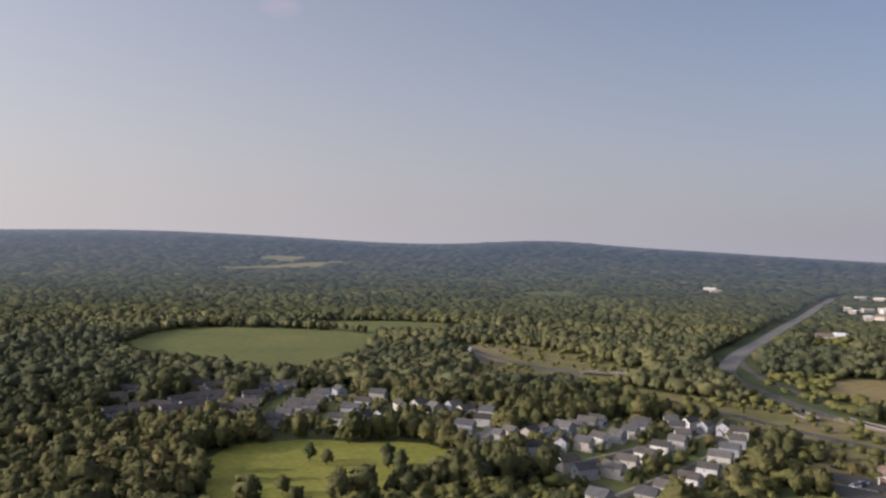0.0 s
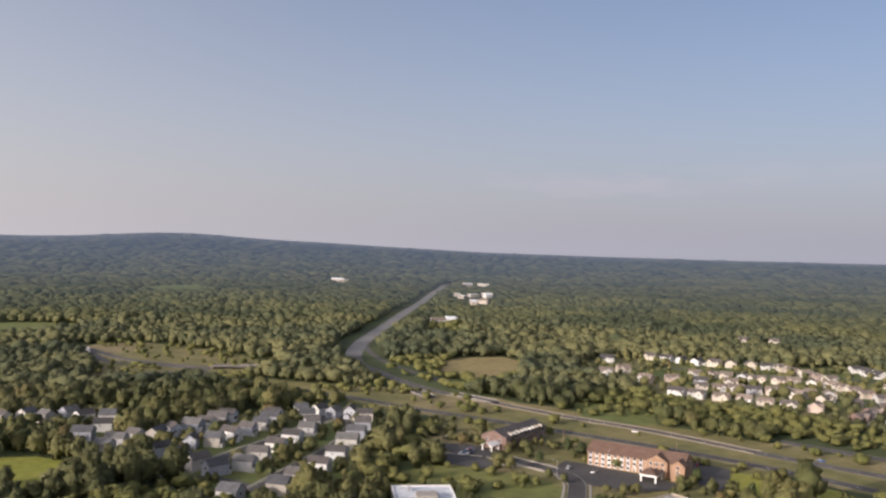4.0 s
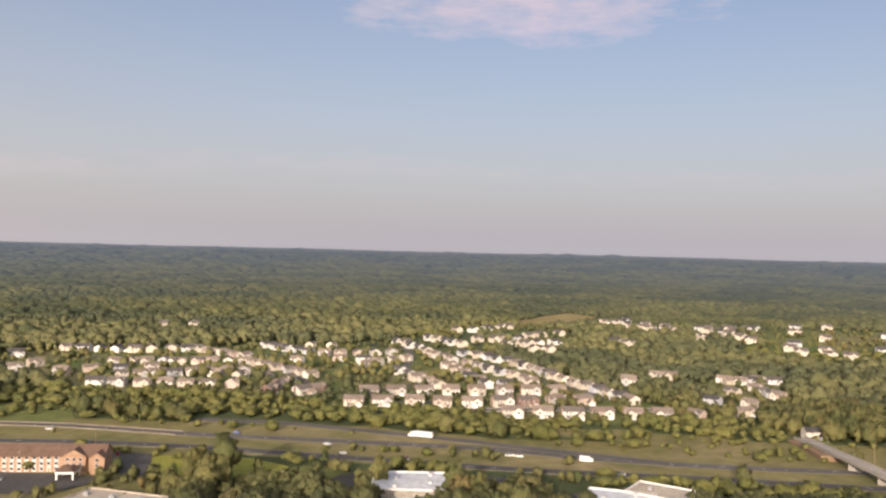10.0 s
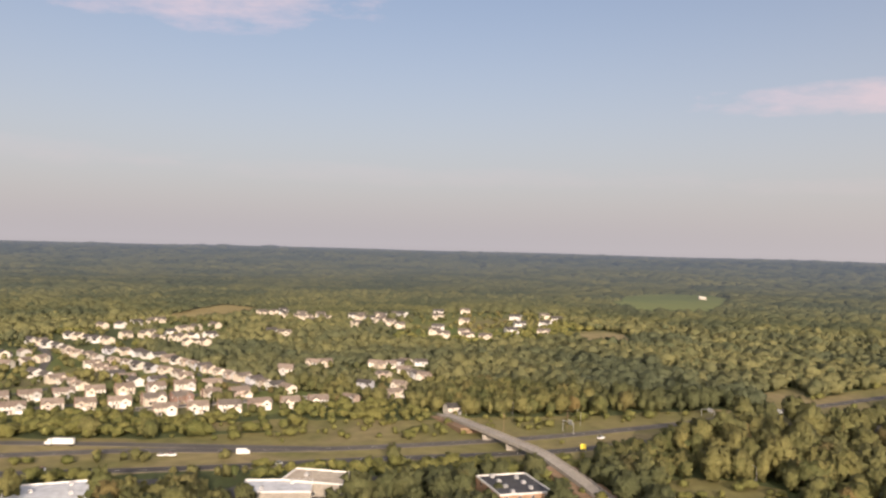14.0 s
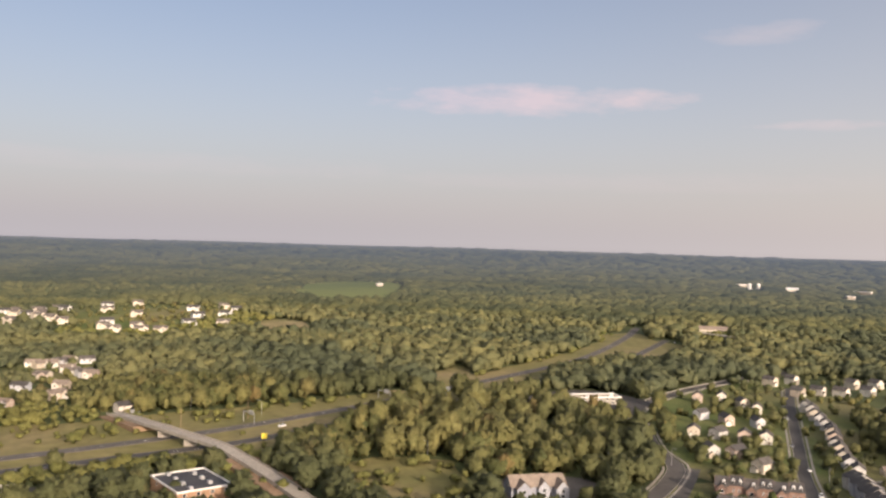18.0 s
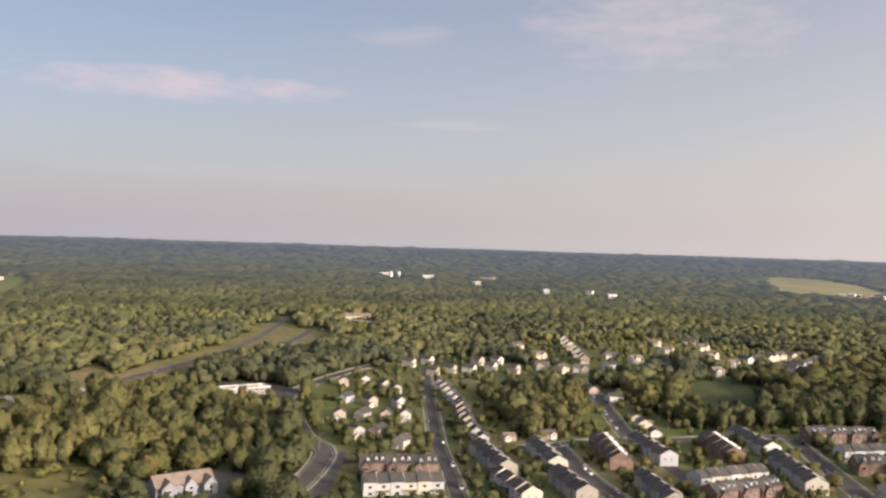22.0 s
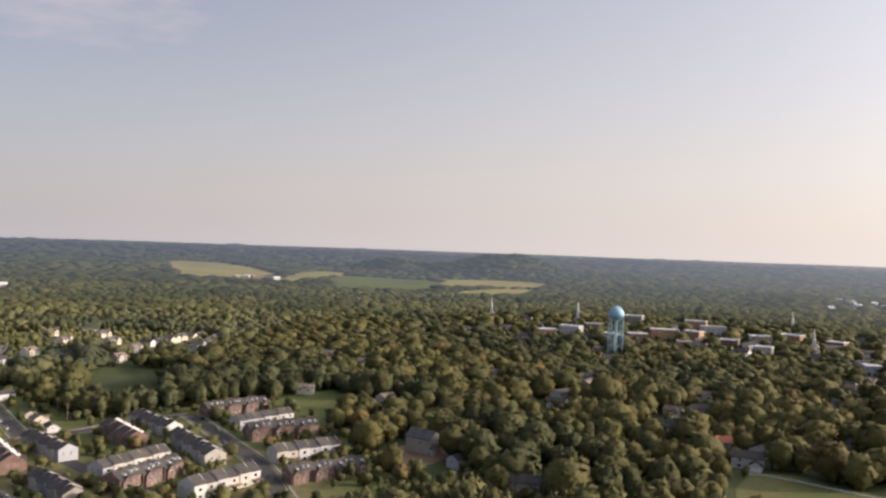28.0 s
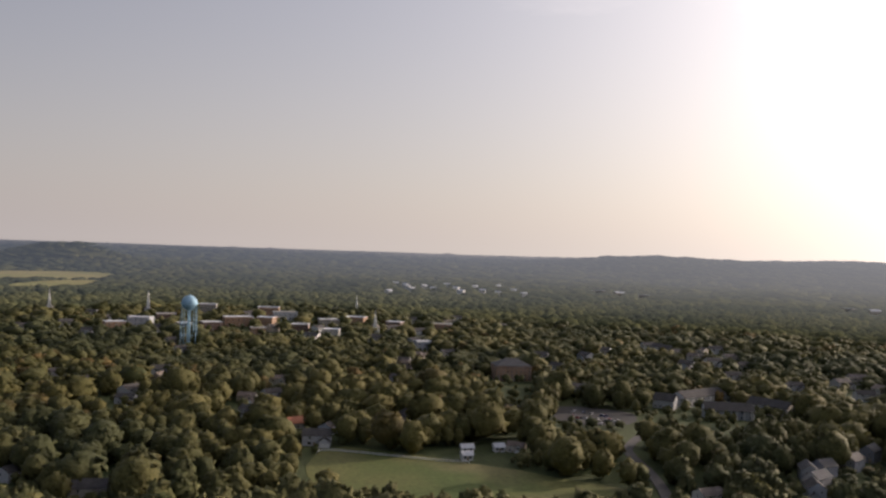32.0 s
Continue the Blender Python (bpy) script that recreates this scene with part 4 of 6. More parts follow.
def settle(store, k, x, y, turn, grow=1.0, group=""):
    k_ = (EYE - float(land(x, y))) / EYE
    x, y = x * k_, y * k_
    if store is FARHOUSE and math.hypot(x, y) > 640:
        store = DISTANT
    m = pose(x, y, float(land(x, y)), 0, 0, turn) @ Matrix.Scale(grow, 4)
    if store is DISTANT and math.hypot(x, y) > 900:
        FARAWAY.append((k, group, m))
        HOMES.append((x, y))
        mark_line([(x, y), (x * 0.94, y * 0.94)], 10, 2, only=0)
        return None
    ob = store["models"][k]
    if store["used"][k]:
        ob = copy_thing(ob, m)
    else:
        store["used"][k] = True
        ob.matrix_basis = m
    if group:
        ob["group"] = group
    HOMES.append((x, y))
    d = math.hypot(x, y)
    yard = 26 + max(0.0, d - 450) * 0.09
    mark_line([(x, y), (x * (1 - yard / d), y * (1 - yard / d))], 10, 2, only=0)
    return ob


def facing(x, y, tx, ty):
    """Turn that points a house's front (-y) from x, y to tx, ty."""
    return math.degrees(math.atan2(tx - x, -(ty - y)))


DETACHED = bank([
    detached_house(0, SIDING, SHINGLE, "two-storey pale-sided house with a gabled garage wing"),
    detached_house(1, SIDING, SHINGLE, "cream two-storey house with a tall front gable"),
    detached_house(2, SIDING, SHINGLE, "white two-storey house with a projecting garage"),
    detached_house(0, BRICK, SHINGLE, "brick-fronted two-storey house with a grey shingle roof"),
])
FARHOUSE = bank([
    detached_house(0, SIDING, SHINGLE, "pale two-storey house on a housing estate", False),
    detached_house(1, SIDING, SHINGLE, "cream gabled house on a housing estate", False),
    detached_house(2, WHITESIDE, DARKROOF, "white house with a dark shingle roof", False),
])
DISTANT = bank([
    detached_house(0, SIDING, SHINGLE, "pale gabled house far across the valley", None),
    detached_house(1, SIDING, SHINGLE, "cream house far across the valley", None),
    detached_house(2, WHITESIDE, DARKROOF, "white far house with a dark roof", None),
    detached_house(1, WHITE, ROOFPALE, "white far house with a pale metal roof", None),
])
NARROW = bank([
    narrow_house(0, WHITESIDE, TERRACEROOF, "tall narrow white-sided house with a steep roof"),
    narrow_house(1, SIDING, TERRACEROOF, "narrow pale house with gable to the street"),
    narrow_house(0, SIDING, DARKROOF, "narrow white house with a dark roof"),
])
STEPPED = bank([
    narrow_house(0, GREYSIDE, PALEROOF, "tall narrow grey house with a pale grey roof"),
    narrow_house(1, GREYSIDE, PALEROOF, "narrow grey gabled house in a close row"),
    narrow_house(0, WHITESIDE, DARKROOF, "narrow pale house with a dark roof"),
])
rnd = random.Random(7)


def house_row(store, pts, n, look_at=None, turn=None, group="", jitter=1.2, kinds=None, grow=None):
    """n houses spread evenly along a line of points."""
    grow = grow or (0.94 if store is FARHOUSE else 1.0)
    P = np.array(pts, float)
    seg = np.linalg.norm(np.diff(P, axis=0), axis=1)
    cum = np.concatenate([[0], np.cumsum(seg)])
    for i in range(n):
        s = cum[-1] * (i / (n - 1) if n > 1 else 0.5)
        k = min(np.searchsorted(cum, s, "right") - 1, len(seg) - 1)
        p = P[k] + (P[k + 1] - P[k]) * ((s - cum[k]) / seg[k])
        d = (P[k + 1] - P[k]) / seg[k]
        x, y = p + np.array([rnd.uniform(-jitter, jitter), rnd.uniform(-jitter, jitter)])
        if turn is not None:
            a = turn
        else:
            # front square to the row, on the side of look_at
            nx, ny = d[1], -d[0]
            if nx * (look_at[0] - x) + ny * (look_at[1] - y) < 0:
                nx, ny = -nx, -ny
            a = facing(x, y, x + nx, y + ny)
        kind = rnd.choice(kinds) if kinds else rnd.randrange(len(store["models"]))
        if store is FARHOUSE and rnd.random() < 0.4:
            a += 90
        settle(store, kind, x, y, a + rnd.uniform(-4, 4), grow * rnd.uniform(0.95, 1.05), group)


G1 = "houses of the estate beyond the highway"
house_row(DETACHED, [(536, 230), (587, 141)], 6, (0, 0), group=G1, jitter=0.6, kinds=[0, 1, 2, 2])
house_row(DETACHED, [(508, 341), (553, 266), (610, 206)], 9, (0, 0), group=G1, kinds=[0, 1, 2, 0, 1, 2, 3])
house_row(DETACHED, [(548, 354), (590, 300), (638, 237)], 8, (0, 0), group=G1, kinds=[0, 1, 2])
house_row(FARHOUSE, [(655, 390), (609, 328)], 5, (500, 450), group=G1)
house_row(FARHOUSE, [(711, 372), (634, 296)], 6, (500, 450), group=G1)
house_row(FARHOUSE, [(644, 283), (662, 268)], 2, (0, 0), group=G1)
house_row(FARHOUSE, [(805, 402), (787, 358), (758, 316), (725, 280), (688, 241), (662, 208), (632, 176)], 18, (600, 330), group=G1)
house_row(FARHOUSE, [(740, 366), (682, 281)], 6, (600, 400), group=G1)
house_row(FARHOUSE, [(793, 442), (750, 389)], 5, (600, 500), group=G1)
house_row(FARHOUSE, [(672, 440), (732, 432)], 4, (0, 0), group=G1)
house_row(FARHOUSE, [(730, 604), (712, 542), (719, 504), (763, 467)], 10, (0, 0), group=G1)
house_row(FARHOUSE, [(760, 568), (768, 546)], 2, (0, 0), group=G1)
house_row(FARHOUSE, [(853, 513), (820, 465)], 4, (600, 500), group=G1)
house_row(FARHOUSE, [(917, 506), (882, 445)], 5, (700, 600), group=G1)
house_row(FARHOUSE, [(586, 742), (618, 677), (659, 642), (647, 564)], 13, (0, 0), group=G1)
house_row(FARHOUSE, [(546, 628), (619, 540)], 9, (0, 0), group=G1)
house_row(FARHOUSE, [(497, 564), (574, 501)], 8, (0, 0), group=G1)
house_row(FARHOUSE, [(460, 549), (514, 460)], 7, (0, 0), group=G1)
house_row(FARHOUSE, [(618, 526), (590, 440)], 6, (400, 500), group=G1)
house_row(DETACHED, [(509, 419), (536, 428)], 3, (0, 0), group=G1)
house_row(DETACHED, [(522, 397), (536, 394)], 2, (0, 0), group=G1)
for x, y in ((470, 661), (495, 669), (479, 614), (527, 740), (720, 202), (767, 190), (773, 180), (821, 853), (846, 824), (1029, 309), (238, -607)):
    settle(FARHOUSE, rnd.randrange(3), x, y, facing(x, y, 0, 0) + rnd.uniform(-30, 30))
G2 = "houses of the far estate"
house_row(FARHOUSE, [(1013, 513), (1088, 466)], 6, (0, 0), group=G2, jitter=8)
house_row(FARHOUSE, [(955, 461), (1068, 394)], 7, (0, 0), group=G2, jitter=8)
house_row(FARHOUSE, [(924, 409), (990, 369)], 5, (0, 0), group=G2, jitter=6)
house_row(FARHOUSE, [(886, 359), (901, 342)], 3, (0, 0), group=G2, jitter=4)
house_row(FARHOUSE, [(1294, 401), (1237, 296)], 8, (0, 0), group=G2, jitter=14)
for x, y in ((785, 135), (778, 128), (781, 120), (794, 116), (801, 109), (803, 95), (754, 104), (737, 98), (729, 88), (720, 82), (720, 117), (669, 123), (670, 96), (633, 94), (606, 122), (583, 45)):
    settle(FARHOUSE, rnd.randrange(3), x, y, facing(x, y, 0, 0) + rnd.uniform(-35, 35), 0.9, G2)
house_row(FARHOUSE, [(560, 440), (545, 530)], 5, (400, 500), group=G1)
for x, y in ((655, 505), (690, 480), (700, 460), (520, 590), (505, 610), (540, 575), (575, 590)):
    settle(FARHOUSE, rnd.randrange(3), x, y, facing(x, y, 0, 0) + rnd.uniform(-20, 20), 0.94, G1)

for x, y in ((1286, 402), (1300, 380), (1226, 314), (1273, 305), (1240, 330), (1276, 258), (1223, 206), (1235, 222), (1307, 196), (1290, 215), (1250, 240), (1336, 382), (1280, 336), (1170, 295), (1010, 286), (729, 204), (1281, 242), (1283, 218), (1249, 204), (1200, 187), (1303, 185), (1154, 228), (1177, 170)):
    settle(FARHOUSE, rnd.randrange(3), x, y, facing(x, y, 0, 0) + rnd.uniform(-40, 40), 1.05, G2)
for x, y in ((1346, 133), (1289, 127), (1211, 120), (1087, 100), (1150, 118), (1350, 91), (1273, 87), (1196, 81), (1101, 70), (1094, 47), (1306, 11), (1224, 16), (1265, 4), (1328, -33), (1261, -33), (1176, -29), (1300, -50)):
    settle(FARHOUSE, rnd.randrange(3), x, y, facing(x, y, 0, 0) + rnd.uniform(-20, 20), 1.05, G2)
G3 = "narrow houses below the interchange"
for row, to in (
    ([(108, 398), (122, 415), (136, 433), (150, 455), (163, 478), (176, 503), (187, 531)], (60, 520)),
    ([(89, 433), (98, 445), (105, 458), (117, 472), (128, 485), (139, 499), (148, 517), (154, 563)], (180, 440)),
    ([(54, 477), (61, 461), (68, 445), (75, 429)], (120, 470)),
    ([(71, 490), (81, 486), (91, 499), (101, 506), (111, 516), (122, 530), (133, 553)], (140, 440)),
    ([(66, 525), (77, 529), (86, 538), (95, 545), (103, 557)], (60, 480)),
    ([(165, 556), (172, 547), (181, 543)], (150, 500)),
    ([(26, 492), (37, 510), (46, 519), (56, 513)], (60, 480)),
    ([(17, 527), (27, 546), (33, 574)], (-40, 560)),
    ([(-27, 592), (-16, 597), (-4, 585), (9, 594), (18, 580)], (0, 0)),
    ([(-102, 531), (-99, 545), (-97, 561), (-98, 586)], (-40, 560)),
    ([(-89, 578), (-87, 603), (-86, 634), (-74, 640)], (0, 0)),
    ([(-64, 540), (-59, 571), (-53, 604), (-44, 628)], (0, 0)),
):
    house_row(STEPPED, row, len(row), to, group=G3, jitter=0.8, grow=1.0)
for x, y, k in ((-47, 546, 2), (-37, 553, 2), (73, 382, 1), (96, 387, 1)):
    settle(STEPPED, k, x, y, facing(x, y, -60, 500), 1.05, G3)
for x, y in ((-224, 623), (-223, 591), (-206, 542), (-194, 556), (-184, 566), (-173, 553), (-179, 587), (-165, 571), (-169, 601), (-183, 648), (-169, 645), (-160, 612), (-137, 563), (-131, 582), (-134, 616), (-128, 649), (-118, 660)):
    settle(FARHOUSE, 2, x, y, facing(x, y, 0, 0) + rnd.uniform(-40, 40), 1.12, "houses by the crop field")
G4 = "houses of the estate by the curving street"
house_row(NARROW, [(522, -423), (457, -389), (403, -349), (363, -326)], 13, turn=facing(440, -372, 0, 0), group=G4, jitter=0.8, grow=0.95)
for x, y in ((564, -359), (563, -379), (506, -325), (459, -290), (487, -332), (538, -380), (517, -377), (476, -348), (451, -302), (442, -314), (435, -324), (413, -272), (407, -284), (378, -280)):
    settle(NARROW, rnd.randrange(3), x + 3, y - 3, facing(x, y, 0, 0) + rnd.choice((-35, 25, 0)), 0.92, G4)
for x, y in ((628, -471), (632, -496), (577, -459), (581, -481), (571, -495), (606, -536), (572, -522), (553, -532), (601, -556)):
    settle(NARROW, rnd.randrange(3), x, y, facing(x, y, 300, -600), 0.98, G4)
for x, y in ((676, -653), (613, -624), (555, -570), (535, -574), (529, -594), (532, -639), (582, -698), (554, -705), (613, -811), (571, -777), (523, -717), (602, -865), (563, -832), (527, -795), (456, -699), (481, -764)):
    settle(FARHOUSE, rnd.randrange(3), x, y, facing(x, y, 0, 0) + rnd.uniform(0, 60), 1.0, G4)
house_row(NARROW, [(683, -737), (568, -644)], 7, turn=facing(620, -690, 0, 0), group=G4, jitter=0.8, grow=1.15)
house_row(FARHOUSE, [(489, -800), (477, -885)], 7, (0, 0), group=G4, jitter=4)
house_row(FARHOUSE, [(434, -789), (451, -870)], 4, (0, 0), group=G4, jitter=4)
house_row(FARHOUSE, [(324, -432), (361, -461)], 3, (250, -500), group=G4, grow=0.75)
house_row(FARHOUSE, [(363, -346), (354, -370)], 2, (200, -300), group=G4, grow=0.75)
house_row(FARHOUSE, [(415, -503), (445, -514)], 2, (250, -500), group=G4, grow=0.8)

# townhouse terraces: two ends of the side seen, style, side the front looks to
TERRACES = [
    ((346, -231), (324, -263), "brick", 1), ((318, -214), (301, -247), "white", -1),
    ((345, -308), (300, -286), "plain", 1), ((335, -340), (294, -315), "white", 1), ((283, -304), (250, -287), "plain", 1),
    ((320, -378), (280, -347), "brick", -1), ((313, -400), (270, -374), "white", 1), ((296, -278), (262, -266), "white", -1),
    ((257, -335), (222, -313), "plain", 1), ((290, -438), (255, -411), "brick", -1), ((292, -469), (250, -440), "white", 1),
    ((242, -429), (199, -391), "white", 1), ((240, -352), (229, -393), "white", -1), ((220, -335), (210, -372), "brick", 1),
    ((263, -498), (238, -535), "brick", 1), ((229, -471), (209, -509), "white", -1), ((210, -450), (179, -476), "brick", 1),
    ((177, -407), (153, -438), "white", -1), ((155, -375), (127, -405), "brick", 1), ((186, -337), (171, -374), "white", -1),
]
ROWS = {}
for (x0, y0), (x1, y1), style, front in TERRACES:
    L = math.hypot(x1 - x0, y1 - y0)
    n = max(4, min(9, round(L / 6.3)))
    if (n, style) not in ROWS:
        ROWS[n, style] = bank([townhouse_row(n, style, {"brick": "brick townhouse terrace with front gables and white dormers", "white": "white-sided townhouse terrace with timber decks", "plain": "grey-sided townhouse terrace with dark stepped roofs"}[style])])
    mx, my = (x0 + x1) / 2, (y0 + y1) / 2
    d = math.hypot(mx, my)
    cx, cy = mx + mx / d * 5.0, my + my / d * 5.0
    ax = math.degrees(math.atan2(y1 - y0, x1 - x0))
    # local -y must look towards the origin for front = 1
    nx, ny = math.sin(radians(ax)), -math.cos(radians(ax))
    if (nx * -mx + ny * -my) * front < 0:
        ax += 180
    settle(ROWS[n, style], 0, cx, cy, ax, L / (n * 6.3), "townhouse terraces")
    for s in (-0.3, 0.3):
        HOMES.append((cx + (x1 - x0) * s, cy + (y1 - y0) * s))

# ---- larger buildings ----
WINBIG = window_mesh(1.7, 1.6)


def block(name, label, category, x, y, turn, L, Dp, H, wall, roof="flat", roofmat=None, storeys=2, bays=6, rise=3.5, units=0, both=True, rim=WHITE, z=None):
    """A building L long (along local x) and Dp deep, its front to local -y."""
    b = new(name)
    if roof == "gable":
        part("wall", gable_wall(bmesh.new(), -L / 2, L / 2, -Dp / 2, Dp / 2, -0.5, H, rise), wall, b)
        part("roof", gable_roof(bmesh.new(), -L / 2, L / 2, -Dp / 2, Dp / 2, H, rise, over=0.7, thick=0.3), roofmat, b)
    elif roof == "hip":
        part("wall", box(bmesh.new(), -L / 2, L / 2, -Dp / 2, Dp / 2, -0.5, H), wall, b)
        part("roof", hip_roof(bmesh.new(), -L / 2, L / 2, -Dp / 2, Dp / 2, H + 0.01, rise), roofmat, b)
    else:
        part("wall", box(bmesh.new(), -L / 2, L / 2, -Dp / 2, Dp / 2, -0.5, H), wall, b)
        part("roof", box(bmesh.new(), -L / 2 + 0.4, L / 2 - 0.4, -Dp / 2 + 0.4, Dp / 2 - 0.4, H, H + 0.12), roofmat, b)
        for x0, x1, y0, y1 in ((-L / 2 - 0.1, L / 2 + 0.1, -Dp / 2 - 0.1, -Dp / 2 + 0.4), (-L / 2 - 0.1, L / 2 + 0.1, Dp / 2 - 0.4, Dp / 2 + 0.1), (-L / 2 - 0.1, -L / 2 + 0.4, -Dp / 2 + 0.4, Dp / 2 - 0.4), (L / 2 - 0.4, L / 2 + 0.1, -Dp / 2 + 0.4, Dp / 2 - 0.4)):
            part("parapet", box(bmesh.new(), x0, x1, y0, y1, H, H + 0.7), rim, b, "pale parapet coping")
        for k in range(units):
            ux, uy = (k + 0.7) / (units + 0.4) * L - L / 2, (-0.2 if k % 2 else 0.22) * Dp
            u = part("rooftop_unit", box(bmesh.new(), ux - 1.1, ux + 1.1, uy - 0.9, uy + 0.9, H + 0.12, H + 1.4), STEEL, b, "grey rooftop air unit")
            part("fan_cowl", tube(bmesh.new(), [(ux, uy, H + 1.4), (ux, uy, H + 1.65)], 0.6, 10), STEEL, u)
    gap = L / bays
    for s in range(storeys):
        zz = s * (H / storeys) + 0.9
        for k in range(bays):
            wx = -L / 2 + (k + 0.5) * gap
            put("window", WINBIG, b, wx, -Dp / 2, zz)
            if both and s == storeys - 1 and k % 2 == 0:
                put("window", WINBIG, b, wx, Dp / 2, zz, 180)
        for k in range(max(1, int(Dp / 6))):
            wy = -Dp / 2 + (k + 0.5) * Dp / max(1, int(Dp / 6))
            if s == storeys - 1:
                put("window", WINBIG, b, -L / 2, wy, zz, -90)
                put("window", WINBIG, b, L / 2, wy, zz, 90)
    put("door", DOOR, b, gap * 0.02, -Dp / 2, 0)
    b.matrix_basis = pose(x, y, float(land(x, y)), 0, 0, turn)
    HOMES.append((x, y))
    d = math.hypot(x, y)
    if d < 500:
        mark_line([(x, y), (x * (1 - 34 / d), y * (1 - 34 / d))], L / 2 + 3, 2, only=0)
    for s in (-0.35, 0.35):
        HOMES.append((x + math.cos(radians(turn)) * L * s, y + math.sin(radians(turn)) * L * s))
    return tagged(b, label, category)


def quad_block(name, label, category, a, b_, c, H, wall, roofmat, **more):
    """A flat-roofed block from three roof corners: a to b_ is its length, b_ to c its depth."""
    a, b_, c = [Vector(p) * (EYE - H) / EYE for p in (a, b_, c)]
    L, Dp = (b_ - a).length, (c - b_).length
    m = (a + c) / 2
    turn = math.degrees(math.atan2(b_.y - a.y, b_.x - a.x))
    return block(name, label, category, m.x, m.y, turn, L, Dp, H, wall, "flat", roofmat, **more)


def clearing(x, y, r, back=0.0, value=3):
    """Open ground round a spot and on the side towards the middle of the plan."""
    d = math.hypot(x, y)
    mark_line([(x, y), (x - x / d * back * 1.6, y - y / d * back * 1.6)], r, value, only=0)


# hotel with a long brick front
ax = math.degrees(math.atan2(336 - 388, 299 - 264))
hotel = block("hotel", "three-storey tan brick hotel with a brown shingle roof", "hotel", 284, 368, ax, 52, 15, 8.0, TANBRICK, "gable", BROWNROOF, 3, 15, 4.0)
part("front_gable", gable_wall(bmesh.new(), 7, 18, -9.7, -7.45, -0.5, 8.2, 3.2, "y"), TANBRICK, hotel)
part("gable_roof", gable_roof(bmesh.new(), 7, 18, -9.7, -2.5, 8.2, 3.2, "y"), BROWNROOF, hotel)
for wx in (9.5, 12.5, 15.5):
    for wz in (3.4, 6.0):
        put("window", WINBIG, hotel, wx, -9.7, wz)
part("end_wing", gable_wall(bmesh.new(), 20.5, 27.5, -12.0, -7.45, -0.5, 8.0, 2.4, "y"), TANBRICK, hotel)
part("wing_roof", gable_roof(bmesh.new(), 20.5, 27.5, -12.0, -3.0, 8.0, 2.4, "y"), BROWNROOF, hotel)
for wz in (0.9, 3.5, 6.1):
    put("window", WINBIG, hotel, 24.0, -12.0, wz)
for k in range(15):
    wx = -26 + (k + 0.5) * 52 / 15
    if not 6 < wx < 28:
        part("bay_panel", box(bmesh.new(), wx - 0.95, wx + 0.95, -7.52, -7.504, 0.4, 7.8), WHITESIDE, hotel, "cream panel framing stacked windows")
can = part("canopy", hip_roof(bmesh.new(), 8.5, 16.5, -23, -12.5, 4.2, 2.2), BROWNROOF, hotel, "brown hipped entrance canopy")
part("fascia", box(bmesh.new(), 8.1, 16.9, -23.4, -12.1, 3.3, 4.19), WHITE, can, "white fascia band")
for px in (8.8, 16.2):
    for py in (-22.8, -12.9):
        part("column", box(bmesh.new(), px - 0.35, px + 0.35, py - 0.35, py + 0.35, -0.2, 3.3), WHITE, can)
# the second hotel
ax = math.degrees(math.atan2(24, 43))
inn = block("hotel", "red brick hotel with dark roof and white dormers", "hotel", 252, 446, ax, 45, 17, 7.2, BRICK, "gable", DARKROOF, 2, 11, 3.4)
for k in range(9):
    dx = -16 + k * 4.3
    dm = part("dormer", gable_wall(bmesh.new(), dx - 0.75, dx + 0.75, -8.4, -4.5, 6.9, 8.3, 0.6, "y"), SIDING, inn, "white gabled dormer")
    part("pane", box(bmesh.new(), dx - 0.45, dx + 0.45, -8.46, -8.35, 7.2, 8.2), GLASS, dm)
can = part("canopy", gable_roof(bmesh.new(), -32, -23.5, -5, 2, 3.6, 1.5), WHITE, inn, "white gabled entrance canopy")
for px, py in ((-31.5, -4.5), (-31.5, 1.5), (-24, -4.5), (-24, 1.5)):
    part("column", box(bmesh.new(), px - 0.3, px + 0.3, py - 0.3, py + 0.3, -0.2, 3.6), WHITE, can)
quad_block("office_building", "low brick office with a tan gravel flat roof", "office", (249, 273), (240, 316), (270, 326), 6.0, BRICK, ROOFTAN, bays=8, units=6, rim=ROOFTAN)
quad_block("store", "low tan building with a pale blue roof", "store", (140, 352), (149, 381), (176, 373), 6.5, CONCRETE, ROOFPALE, bays=5, units=3)
part("penthouse", box(bmesh.new(), -9, -1, -5, 4, 6.6, 9.0), CONCRETE, bpy.data.objects["store"])
quad_block("store", "long store with a pale blue metal roof", "store", (337, 216), (365, 231), (386, 197), 6.0, CONCRETE, ROOFPALE, bays=5, storeys=1, units=4)
quad_block("warehouse", "low warehouse with a pale grey roof", "warehouse", (373, 124), (393, 128), (408, 100), 6.0, CONCRETE, ROOFPALE, bays=4, storeys=1, units=2)
quad_block("warehouse", "wide warehouse with a cream sheet roof", "warehouse", (392, 112), (414, 110), (428, 80), 6.5, CONCRETE, ROOFTAN, bays=4, storeys=1, units=1)
quad_block("office_building", "brick office with a black flat roof and white parapet", "office", (394, 8), (425, 21), (436, -3), 6.0, TANBRICK, ROOFBLACK, bays=6, units=7)
block("shop_parade", "long low shops under white bands", "shops", 571, -277, math.degrees(math.atan2(-38, -3)), 40, 14, 5.5, CONCRETE, "flat", ROOFTAN, 2, 9, units=4)
block("brick_hall", "four-storey red brick hall with a grey hipped roof", "building", -266, -719, 175, 32, 22, 13, TANBRICK, "hip", PALEROOF, 4, 8, 6)
